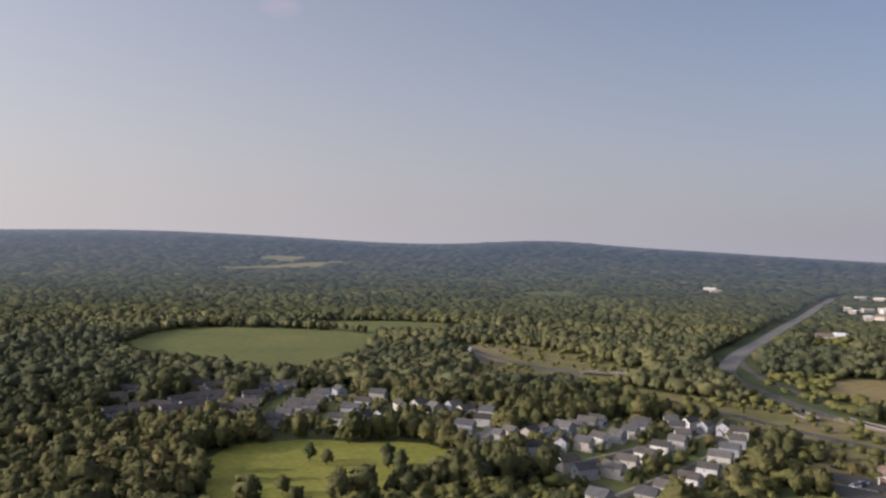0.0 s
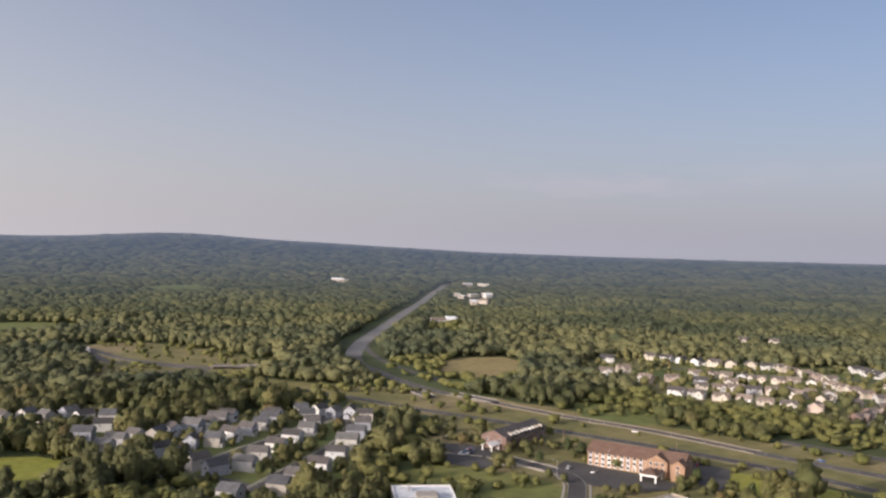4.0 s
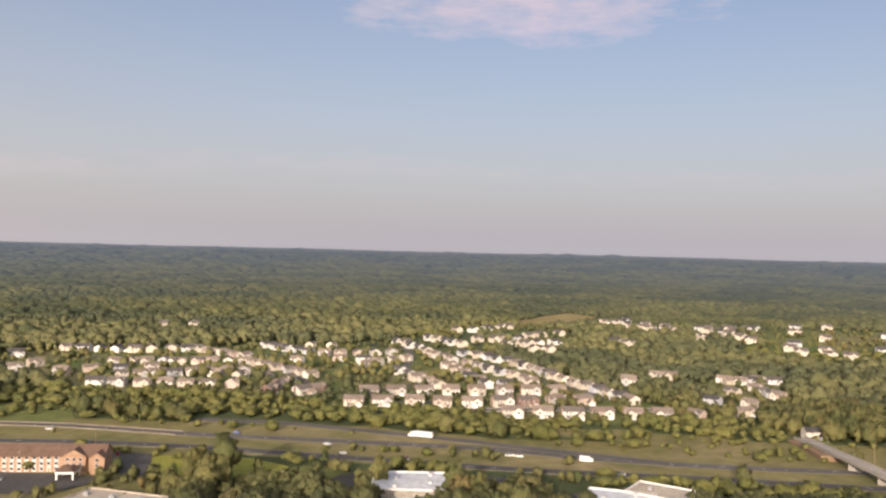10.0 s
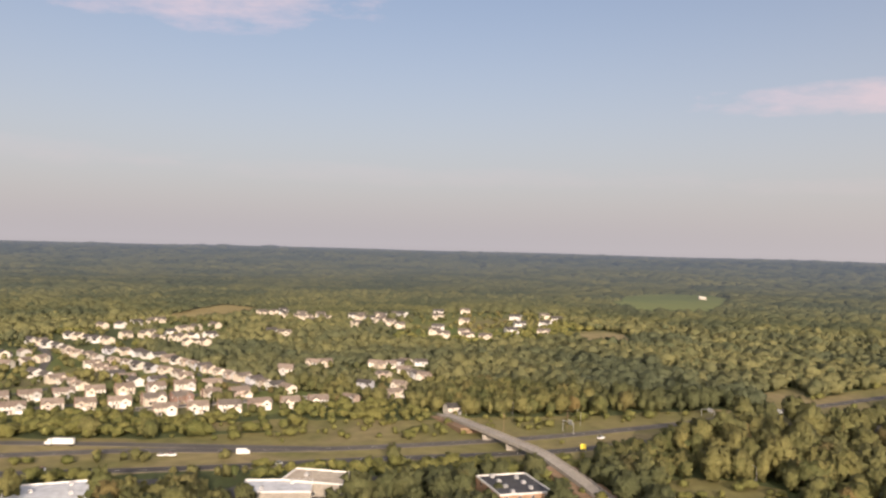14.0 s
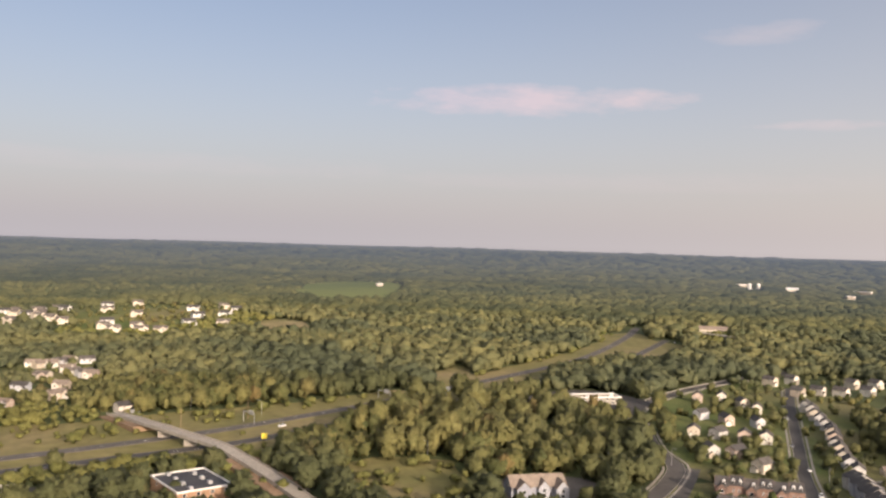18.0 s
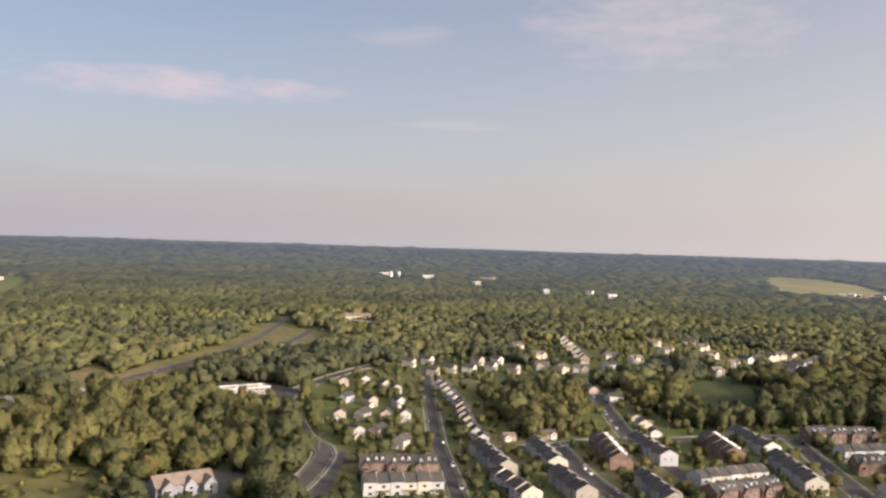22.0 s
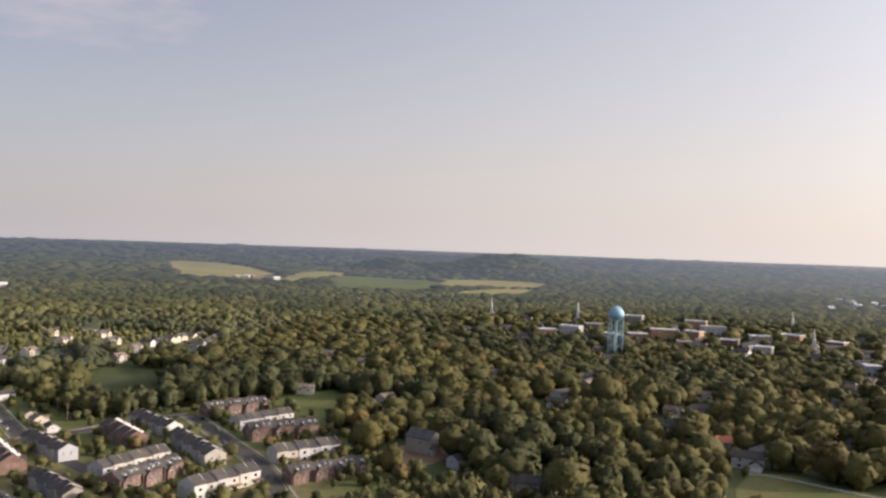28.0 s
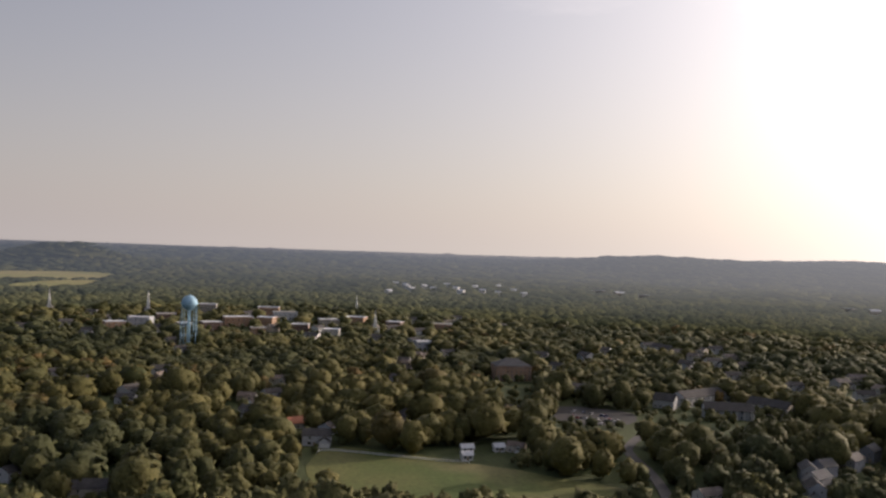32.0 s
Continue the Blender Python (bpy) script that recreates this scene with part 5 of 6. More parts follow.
def gabled_wing(label, a, b, deep, high, columns=0):
    """A long gabled wing whose near long side runs from a to b."""
    mx, my = (a[0] + b[0]) / 2, (a[1] + b[1]) / 2
    d = math.hypot(mx, my)
    mx, my = mx * (1 + deep / 2 / d), my * (1 + deep / 2 / d)
    L = math.hypot(b[0] - a[0], b[1] - a[1])
    turn = math.degrees(math.atan2(b[1] - a[1], b[0] - a[0]))
    if math.sin(radians(turn)) * -mx - math.cos(radians(turn)) * -my < 0:
        turn += 180
    w_ = block("school_building", label, "school", mx, my, turn, L, deep, high, WHITESIDE, "gable", TERRACEROOF, 2, max(3, int(L / 5)), 4.2)
    for k in range(columns):
        cx = (k + 0.5) / columns * L - L / 2
        part("column", box(bmesh.new(), cx - 0.4, cx + 0.4, -deep / 2 - 2.2, -deep / 2 - 1.4, -0.4, high - 0.6), WHITE, w_, "white porch column")
    if columns:
        part("porch_roof", box(bmesh.new(), -L / 2, L / 2, -deep / 2 - 2.6, -deep / 2, high - 0.6, high - 0.2), TERRACEROOF, w_)


gabled_wing("long white school wing with a grey gabled roof", (-348, -576), (-402, -597), 13, 7.5)
gabled_wing("white school wing with a columned porch", (-346, -538), (-378, -526), 12, 7, 7)
gabled_wing("short white gabled end wing of the school", (-398, -556), (-412, -528), 12, 7)
block("church_hall", "white gabled church hall", "church", -339, -578, 130, 16, 10, 6.5, WHITESIDE, "gable", TERRACEROOF, 1, 4, 4.5)
for x, y in ((-308, -380), (-323, -386), (-288, -350), (-348, -394), (-301, -364), (-376, -412)):
    settle(STEPPED, rnd.randrange(3), x, y, facing(x, y, 0, 0) + rnd.uniform(-40, 40), 1.1, "white houses by the school road")
    clearing(x, y, 9, 45, 2)
for x, y in ((-530, -909), (-525, -872), (-523, -832), (-521, -795), (-564, -827), (-539, -761), (-524, -938), (-593, -900), (-563, -655), (-599, -676), (-572, -615), (-534, -593), (-397, -843), (-440, -890), (-331, -765), (-294, -642), (-346, -846), (-480, -700), (-500, -640)):
    settle(FARHOUSE, rnd.choice((0, 2, 2)), x, y, facing(x, y, 0, 0) + rnd.uniform(-60, 60), 1.15, "old houses among the trees")
    clearing(x, y, 10, 45, 2)
for x, y in ((-375, -560), (-345, -545), (-405, -545), (-267, -556), (-352, -590)):
    clearing(x, y, 24, 60, 2)
for x, y, b_ in ((-266, -719, 60),):
    clearing(x, y, 22, b_ + 32, 2)

clearing(571, -277, 26, 45, 2)

# ---- the town on its rise ----
TOWN = [(110, -1165, 30, 9), (82, -1222, 34, 10), (52, -1275, 30, 9), (-6, -1350, 28, 13), (-46, -1250, 44, 11), (-86, -1236, 26, 12), (-117, -1298, 40, 10),
        (-129, -1190, 26, 8), (-173, -1225, 34, 9), (-215, -1236, 32, 10), (-318, -1140, 34, 10), (-161, -1110, 24, 8), (-10, -1200, 30, 10), (25, -1190, 22, 9), (-70, -1170, 22, 7), (-95, -1330, 36, 12), (-240, -938, 22, 9), (-260, -1180, 26, 9)]
for i, (x, y, L, H) in enumerate(TOWN):
    wall = (TANBRICK, WHITESIDE, BRICK, CONCRETE, TANBRICK)[i % 5]
    k = (EYE - float(land(x, y))) / EYE
    x, y = x * k, y * k
    block("town_building", ("red brick town building with a flat roof", "white rendered town building with a flat roof", "brick shop building with tall windows", "pale concrete town building", "tan brick town building")[i % 5],
          "building", x, y, facing(x, y, 0, 0) + (12, -20, 5, -8)[i % 4], L * 0.78, 18, H, wall, "flat", (WHITE, ROOFPALE, ROOFTAN, ROOFPALE)[i % 4], 2, max(3, int(L / 8)), both=False, rim=ROOFPALE)
    clearing(x, y, L * 0.42, 42, 2)


def church(x, y, tall):
    k = (EYE - float(land(x, y))) / EYE
    x, y = x * k, y * k
    c = block("church", "white church with a slender pointed steeple", "church", x, y, facing(x, y, 0, 0) + 90, 22, 11, 7, WHITE, "gable", SHINGLE, 1, 5, 5.0)
    st = part("steeple", box(bmesh.new(), -14.0, -10.5, -1.8, 1.8, -0.5, tall * 0.5), WHITE, c)
    bm = bmesh.new()
    tube(bm, [(-12.25, 0, tall * 0.5), (-12.25, 0, tall * 0.62)], 1.6, 8, 1.4)
    part("belfry", bm, WHITE, st)
    bm = bmesh.new()
    tube(bm, [(-12.25, 0, tall * 0.62), (-12.25, 0, tall)], 1.3, 8, 0.05)
    part("spire", bm, WHITE, st, "pale pointed spire")
    clearing(x, y, 11, 20)


for x, y, tall in ((223, -1385, 34), (80, -1334, 34), (-236, -1361, 32), (-223, -1136, 30)):
    church(x, y, tall)


def water_tower(x, y):
    """A round tank on eight legs round a central riser."""
    t = new("water_tower")
    R, zc = 8.0, 46.0
    prof = [(0.05, zc - R)] + [(R * math.sin(a), zc - R * math.cos(a)) for a in np.linspace(0.12, math.pi - 0.12, 16)] + [(0.05, zc + R)]
    part("tank", mesh_of("tank", lathe(bmesh.new(), prof, 32), TANK, True), None, t, "pale blue round tank")
    part("walkway", lathe(bmesh.new(), [(R * 0.99, zc - 1.3), (R + 1.0, zc - 1.3), (R + 1.0, zc - 0.2), (R + 0.9, zc - 0.2), (R + 0.9, zc - 1.1), (R * 0.99, zc - 1.1)], 32), TANK, t)
    part("riser", tube(bmesh.new(), [(0, 0, -1), (0, 0, zc - R + 0.5)], 0.9, 14), TANK, t, "pale blue central riser pipe")
    for k in range(8):
        a = k * math.tau / 8 + 0.2
        c, s = math.cos(a), math.sin(a)
        part("leg", tube(bmesh.new(), [(c * (R + 0.6), s * (R + 0.6), -1), (c * (R - 0.3), s * (R - 0.3), zc - 1)], 0.32, 8), TANK, t, "pale blue steel leg")
        a2 = (k + 1) * math.tau / 8 + 0.2
        for z in (12, 24):
            part("strut", tube(bmesh.new(), [(c * (R + 0.3), s * (R + 0.3), z), (math.cos(a2) * (R + 0.3), math.sin(a2) * (R + 0.3), z)], 0.18, 5), TANK, t)
    part("vent", lathe(bmesh.new(), [(0.7, zc + R - 0.1), (0.7, zc + R + 0.8), (0.2, zc + R + 1.1)], 10), TANK, t)
    t.matrix_basis = pose(x, y, float(land(x, y)), 0, 0, 0)
    clearing(x, y, 10, 14)
    return tagged(t, "pale blue round water tower on tall steel legs", "water tower")


water_tower(15.0, -930.0)

# homes among the trees of the old town
for x, y, s in ((33, -724, 1.0), (-32, -628, 1.0), (-31, -577, 1.0), (-65, -492, 1.25), (-76, -520, 1.0), (-211, -562, 1.0), (-131, -540, 1.3), (115, -755, 0.9), (50, -628, 1.0), (-50, -640, 1.0),
                (171, -596, 1.0), (84, -438, 1.0), (46, -402, 1.2), (-175, -460, 0.8), (-185, -804, 1.2), (35, -1000, 0.9), (22, -915, 0.9), (-480, -778, 1.1), (-533, -928, 1.1), (-561, -885, 1.2),
                (-231, -352, 1.0)):
    settle(FARHOUSE, rnd.choice((0, 2, 2)), x, y, facing(x, y, 0, 0) + rnd.uniform(-70, 70), s, "old houses among the trees")
    clearing(x, y, 8 * s, 36, 2)
for x, y in ((154, -1313), (125, -1250), (60, -1160), (-4, -1400), (-63, -1317), (-93, -1190), (-150, -1160), (-206, -1400), (-248, -1142), (-275, -1100), (-385, -1297), (-350, -1220), (-300, -1250), (-243, -985), (-189, -790), (34, -760), (50, -660), (130, -1080), (170, -1180), (210, -1120), (-420, -1180), (-130, -1060), (-200, -1020),
             (-250, -870), (-215, -850), (-160, -700), (-60, -700), (90, -700), (240, -760), (290, -800)):
    settle(FARHOUSE, rnd.choice((0, 2, 2)), x, y, facing(x, y, 0, 0) + rnd.uniform(-60, 60), 1.1, "old houses among the trees")
    clearing(x, y, 9, 40 if y < -850 else 26, 2)
for x, y in ((-545, -2480), (-557, -2400), (-540, -2300), (-523, -2180), (-594, -2330), (-592, -2220), (-688, -2430), (-663, -2250), (-749, -2350), (-710, -2160), (-849, -2430), (-811, -2200), (-778, -2030), (-431, -2040), (-640, -2120), (-720, -2060)):
    settle(DISTANT, 3, x, y, facing(x, y, 0, 0) + rnd.uniform(-50, 50), 1.3, "white houses far beyond the town")
    clearing(x, y, 10, 60)
settle(STEPPED, 0, 110, -462, facing(110, -462, 0, 0) + 50, 1.45, "old houses among the trees")
clearing(112, -460, 12, 60, 2)
for x, y, L in ((-146, -462, 7.0), (-141, -446, 6.0), (-165, -462, 6.0)):
    block("garden_shed", "small white shed beside the paddock", "shed", x, y, facing(x, y, 0, 0) + 15, L, 5, 3.0, WHITE, "gable", ROOFPALE, 1, 2, 1.6)
    clearing(x, y, 7, 30, 1)
manor = block("stone_house", "large grey stone house with many gables", "house", 366, -150, facing(366, -150, 0, 0) + 20, 26, 11, 5.6, GREYSIDE, "gable", SHINGLE, 2, 5, 3.6)
for gx, gd, gw in ((-8, 3.5, 3.4), (2, 2.0, 2.6), (10, 4.5, 3.0)):
    part("front_gable", gable_wall(bmesh.new(), gx - gw, gx + gw, -5.5 - gd, -5.45, -0.4, 5.2, 3.0, "y"), GREYSIDE, manor)
    part("gable_roof", gable_roof(bmesh.new(), gx - gw, gx + gw, -5.5 - gd, -2.5, 5.2, 3.0, "y"), SHINGLE, manor)
    put("window", WINBIG, manor, gx, -5.5 - gd, 3.0)
    put("window", WINBIG, manor, gx, -5.5 - gd, 0.7)
red = block("house", "small house with a bright orange-red roof", "house", -57, -538, 200, 12, 8, 3.6, SIDING, "gable", material("orange_red_roof", two_tone((0.36, 0.14, 0.075), (0.42, 0.17, 0.095), 1.0, 0.2), 0.7), 1, 3, 3.0)
clearing(-57, -538, 9, 30)

# far pale roofs: shopping centres and farms in the woods
FARROOFS = [(524, 1167, 26, 1), (551, 1178, 22, 2), (899, 1801, 44, 0), (954, 1837, 48, 0), (815, 1581, 36, 1), (800, 1600, 24, 0), (780, 1560, 22, 2), (840, 1740, 30, 0), (920, 1770, 30, 2), (870, 1830, 26, 0), (1185, 2309, 60, 0), (1126, 2299, 50, 2), (823, 2566, 60, 0), (838, 2666, 70, 2),
            (2380, -1680, 90, 0), (2156, -1683, 60, 2), (2042, -1834, 90, 0), (1790, -1569, 36, 0), (1428, -1473, 24, 2), (1376, -1569, 30, 1), (1250, -1500, 40, 2), (1131, -2319, 40, 0), (1108, -2334, 30, 2), (1090, -2350, 36, 0), (1066, -2333, 50, 1), (1016, -2279, 60, 0), (996, -2285, 40, 2), (2084, -424, 30, 0), (-1118, -2300, 60, 0), (-1120, -2180, 50, 2), (-1143, -2080, 44, 0), (-1440, -1660, 50, 0), (-1450, -1590, 44, 2),
            (1021, -672, 44, 1)]
for i, (x, y, L, c) in enumerate(FARROOFS):
    L = L * (0.55 if math.hypot(x, y) > 1500 else 0.85)
    k = (EYE - float(land(x, y))) / EYE
    x, y = x * k, y * k
    block("far_building", ("low white-roofed building in far woods", "pale farm building in far woods", "distant white house cluster building")[c], "building", x, y, facing(x, y, 0, 0) + (10, -25, 30)[i % 3], L, 16, 7, (CONCRETE, SIDING, SIDING)[c], ("flat", "gable", "gable")[c],
          (ROOFPALE, SHINGLE, ROOFPALE)[c], 1, 3, both=False)
    clearing(x, y, 18, 110)
# white grain silos
for x, y in ((2300, -1640), (2290, -1665)):
    k = (EYE - float(land(x, y))) / EYE
    silo = new("silo")
    part("shell", lathe(bmesh.new(), [(5, -1), (5, 14), (3.5, 16), (0.5, 17)], 16), WHITE, silo)
    part("ladder", box(bmesh.new(), -0.4, 0.4, -5.3, -5.0, 0, 14), STEEL, silo)
    silo.matrix_basis = pose(x * k, y * k, float(land(x * k, y * k)), 0, 0, facing(x, y, 0, 0))
    tagged(silo, "tall white round storage silo", "silo")
    clearing(x * k, y * k, 14, 100)

# houses too far to tell apart singly
V, F, slot, mats = [], [], [], []
for k, g, m in FARAWAY:
    for ob in DISTANT["models"][k].children:
        base = len(V)
        V += [m @ ob.matrix_basis @ v.co for v in ob.data.vertices]
        for p in ob.data.polygons:
            mat = ob.data.materials[p.material_index]
            if mat not in mats:
                mats.append(mat)
            F.append([base + i for i in p.vertices])
            slot.append(mats.index(mat))
me = bpy.data.meshes.new("far_houses")
me.from_pydata(V, [], F)
for mat in mats:
    me.materials.append(mat)
me.polygons.foreach_set("material_index", slot)
tagged(new("far_houses", me), "pale gabled houses scattered far across the woods", "houses", kind="stuff")
for model, used in zip(DISTANT["models"], DISTANT["used"]):
    if not used:
        for ob in (*model.children, model):
            bpy.data.objects.remove(ob)

# ---- overpass ----
# woods before the far carriageways, tall trees between the lot and the road
mark_line([(664, -296), (735, -394)], 15, 0)
mark_line([(486, -92), (510, -125), (526, -150)], 12, 5)
mark_line([(578, -152), (604, -192)], 9, 5)
bridge_pts = [(572, 52), (548, 39), (518, 25), (490, 8), (465, -8), (436, -22), (405, -35), (375, -46), (340, -58), (300, -85)]
bl = smooth_line(bridge_pts, 6.0)
bs = np.concatenate([[0], np.cumsum(np.linalg.norm(np.diff(bl, axis=0), axis=1))])
mid_s = bs[np.argmin(np.hypot(bl[:, 0] - 486, bl[:, 1] - 5))]
rise_z = 5.4 * np.clip(1.35 - np.abs(bs - mid_s) / 95, 0, 1)
mark_line(bl, 7, 1)
mark_line(bl[len(bl) // 3:] * 0.955, 9, 4)
mark_line(bl[len(bl) // 2:] * 0.91, 9, 4)
over = new("overpass")
bm = bmesh.new()
strip(bm, bl, -4.0, 4.0, -0.9, 0.12, 0, rise_z)
part("deck", bm, CONCRETE, over, "pale concrete bridge deck")
for s in (-1, 1):
    bm = bmesh.new()
    strip(bm, bl, s * 3.75, s * 4.05, 0.12, 0.9, 0, rise_z)
    part("parapet", bm, CONCRETE, over, "pale concrete parapet")
for q in (-26, 0, 26):
    i = int(np.argmin(np.abs(bs - mid_s - q)))
    part("pier", box(bmesh.new(), bl[i, 0] - 0.8, bl[i, 0] + 0.8, bl[i, 1] - 3.5, bl[i, 1] + 3.5, -0.5, rise_z[i] - 0.85), CONCRETE, over)
fin = [i for i in range(len(bl)) if abs(bs[i] - mid_s) > 42 and rise_z[i] > 0.3]
for grp in ([i for i in fin if bs[i] < mid_s], [i for i in fin if bs[i] > mid_s]):
    if len(grp) > 2:
        bm = bmesh.new()
        strip(bm, bl[grp], -9.0, 9.0, -8.0, -1.2, 0, rise_z[grp])
        part("embankment", bm, DIRT, over, "bare earth embankment under the road")
tagged(over, "pale concrete road bridge over the highway", "bridge")
far_over = new("overpass")
part("deck", box(bmesh.new(), -34, 34, -5, 5, 5.0, 6.0), CONCRETE, far_over)
for px in (-18, 0, 18):
    part("pier", box(bmesh.new(), px - 0.7, px + 0.7, -4, 4, -1, 5.0), CONCRETE, far_over)
far_over.matrix_basis = pose(960, -640, 0, 0, 0, math.degrees(math.atan2(-17, -56)))
tagged(far_over, "distant concrete bridge over the highway", "bridge")
clearing(960, -640, 20, 60)



def small_bridge(x0, y0, x1, y1, label, z=0.0):
    b = new("overpass")
    L = math.hypot(x1 - x0, y1 - y0)
    part("deck", box(bmesh.new(), -L / 2, L / 2, -5, 5, 0.2 + z, 1.4 + z), WORN, b)
    for s in (-1, 1):
        part("parapet", box(bmesh.new(), -L / 2, L / 2, s * 5 - 0.2, s * 5 + 0.2, 1.41 + z, 2.0 + z), CONCRETE, b, "pale concrete parapet")
        part("abutment", box(bmesh.new(), s * L / 2 - 1, s * L / 2 + 1, -5.5, 5.5, -1, 0.19 + z), CONCRETE, b)
    b.matrix_basis = pose((x0 + x1) / 2, (y0 + y1) / 2, 0, 0, 0, math.degrees(math.atan2(y1 - y0, x1 - x0)))
    mark_line([(x0, y0), (x1, y1)], 9, 4)
    tagged(b, label, "bridge")


small_bridge(133, 795, 190, 776, "pale concrete bridge of the interchange", 1.5)
small_bridge(262, 622, 262, 596, "short pale concrete bridge beside the ramp")
small_bridge(286, 602, 300, 562, "long pale concrete bridge on the highway ramp")
for off in (-4.9, 4.9):
    bm = bmesh.new()
    strip(bm, smooth_line(WEST[7:12], 6.0), off - 0.3, off + 0.3, -0.1, 0.95)
    tagged(new("crash_barrier", mesh_of("crash_barrier", bm, GRAVEL)), "weathered concrete crash barrier along the highway", "barrier", kind="structure")

# low pale walls round the hotel car parks
def low_wall(pts):
    bm = bmesh.new()
    strip(bm, smooth_line(pts, 4.0), -0.25, 0.25, -0.2, 0.9)
    tagged(new("low_wall", mesh_of("low_wall", bm, CONCRETE)), "low pale concrete wall edging the car park", "wall", kind="structure")


low_wall([(201, 432), (209, 425), (217, 419)])
low_wall([(215, 402), (220, 398), (225, 392)])

# ---- vehicles ----


def wheel_mesh(r, w):
    bm = bmesh.new()
    tube(bm, [(0, -w / 2, 0), (0, w / 2, 0)], r, 12)
    return mesh_of("wheel", bm, TYRE)


WHEEL = wheel_mesh(0.34, 0.24)
BIGWHEEL = wheel_mesh(0.52, 0.5)


def car_model(kind):
    c = new("car")
    L, W, H = (4.6, 1.8, 0.75) if kind == 0 else (4.9, 1.9, 0.95)
    bm = box(bmesh.new(), -L / 2, L / 2, -W / 2, W / 2, 0.3, 0.3 + H)
    bmesh.ops.bevel(bm, geom=bm.edges[:], offset=0.16, segments=2, affect="EDGES")
    part("body", bm, CARPAINT, c)
    bm = bmesh.new()
    z0, z1 = 0.3 + H - 0.05, 0.3 + H + (0.55 if kind == 0 else 0.7)
    lo = [bm.verts.new(p) for p in ((-1.9, -0.8, z0), (1.1, -0.8, z0), (1.1, 0.8, z0), (-1.9, 0.8, z0))]
    hi = [bm.verts.new(p) for p in ((-1.4 if kind == 0 else -1.8, -0.65, z1), (0.4, -0.65, z1), (0.4, 0.65, z1), (-1.4 if kind == 0 else -1.8, 0.65, z1))]
    bm.faces.new(hi)
    for i in range(4):
        bm.faces.new((lo[i], lo[(i + 1) % 4], hi[(i + 1) % 4], hi[i]))
    cab = part("cabin", bm, GLASS, c, "dark glazed cabin")
    part("roof_panel", box(bmesh.new(), -1.35, 0.35, -0.62, 0.62, z1, z1 + 0.04), CARPAINT, cab)
    for wx in (-L / 2 + 0.9, L / 2 - 0.9):
        for wy in (-W / 2 + 0.1, W / 2 - 0.1):
            put("wheel", WHEEL, c, wx, wy, 0.34)
    return tagged(c, ("parked saloon car with dark windows", "large passenger car with dark windows")[kind], "car")


def van_model():
    c = new("van")
    bm = box(bmesh.new(), -3.6, 2.0, -1.1, 1.1, 0.5, 3.1)
    bmesh.ops.bevel(bm, geom=bm.edges[:], offset=0.1, segments=1, affect="EDGES")
    part("cargo_box", bm, WHITE, c, "white cargo box")
    bm = box(bmesh.new(), 2.05, 3.7, -1.0, 1.0, 0.45, 2.2)
    bmesh.ops.bevel(bm, geom=bm.edges[:], offset=0.25, segments=2, affect="EDGES")
    part("cab", bm, WHITE, c)
    part("windscreen", box(bmesh.new(), 3.45, 3.73, -0.85, 0.85, 1.4, 1.95), GLASS, c)
    for wx in (-2.4, 2.7):
        for wy in (-0.95, 0.95):
            put("wheel", WHEEL, c, wx, wy, 0.34)
    return tagged(c, "white box van on the highway", "van")


def lorry_model():
    c = new("articulated_lorry")
    tr = part("trailer", box(bmesh.new(), -7.2, 4.2, -1.28, 1.28, 1.2, 4.1), WHITE, c, "long plain white trailer")
    for wx in (-6.4, -5.2):
        for wy in (-0.95, 0.95):
            put("wheel", BIGWHEEL, tr, wx, wy, 0.52)
    bm = box(bmesh.new(), 4.8, 7.0, -1.2, 1.2, 0.7, 3.7)
    bmesh.ops.bevel(bm, geom=bm.edges[:], offset=0.25, segments=2, affect="EDGES")
    cb = part("cab", bm, WHITE, c)
    part("windscreen", box(bmesh.new(), 6.8, 7.03, -1.0, 1.0, 2.3, 3.2), GLASS, cb)
    bm = box(bmesh.new(), 6.95, 8.6, -1.0, 1.0, 0.7, 2.1)
    bmesh.ops.bevel(bm, geom=bm.edges[:], offset=0.25, segments=2, affect="EDGES")
    part("bonnet", bm, WHITE, cb)
    for wx in (4.9, 6.0, 8.0):
        for wy in (-1.0, 1.0):
            put("wheel", BIGWHEEL, c, wx, wy, 0.52)
    return tagged(c, "white articulated lorry with a long trailer", "lorry")


CARS = bank([car_model(0), car_model(1)])
VANS = bank([van_model()])
LORRY = bank([lorry_model()])


def drive(store, line, s, side, flip=False, k=0, group="traffic on the highway"):
    """A vehicle standing on a road, s of the way along it."""
    L = smooth_line(line, 5.0)
    i = int(s * (len(L) - 2))
    d = L[i + 1] - L[i]
    d /= np.linalg.norm(d)
    x, y = L[i] + np.array([d[1], -d[0]]) * side
    a = math.degrees(math.atan2(d[1], d[0])) + (180 if flip else 0)
    ob = store["models"][k]
    m = pose(x, y, float(land(x, y)) + 0.14, 0, 0, a)
    if store["used"][k]:
        ob = copy_thing(ob, m)
    else:
        store["used"][k] = True
        ob.matrix_basis = m
    ob["group"] = group


SLIP = [(410, 395), (432, 340), (440, 300), (450, 240), (458, 175), (466, 110)]
drive(LORRY, [(27, 973), (37, 918), (49, 861)], 0.35, 0.0)


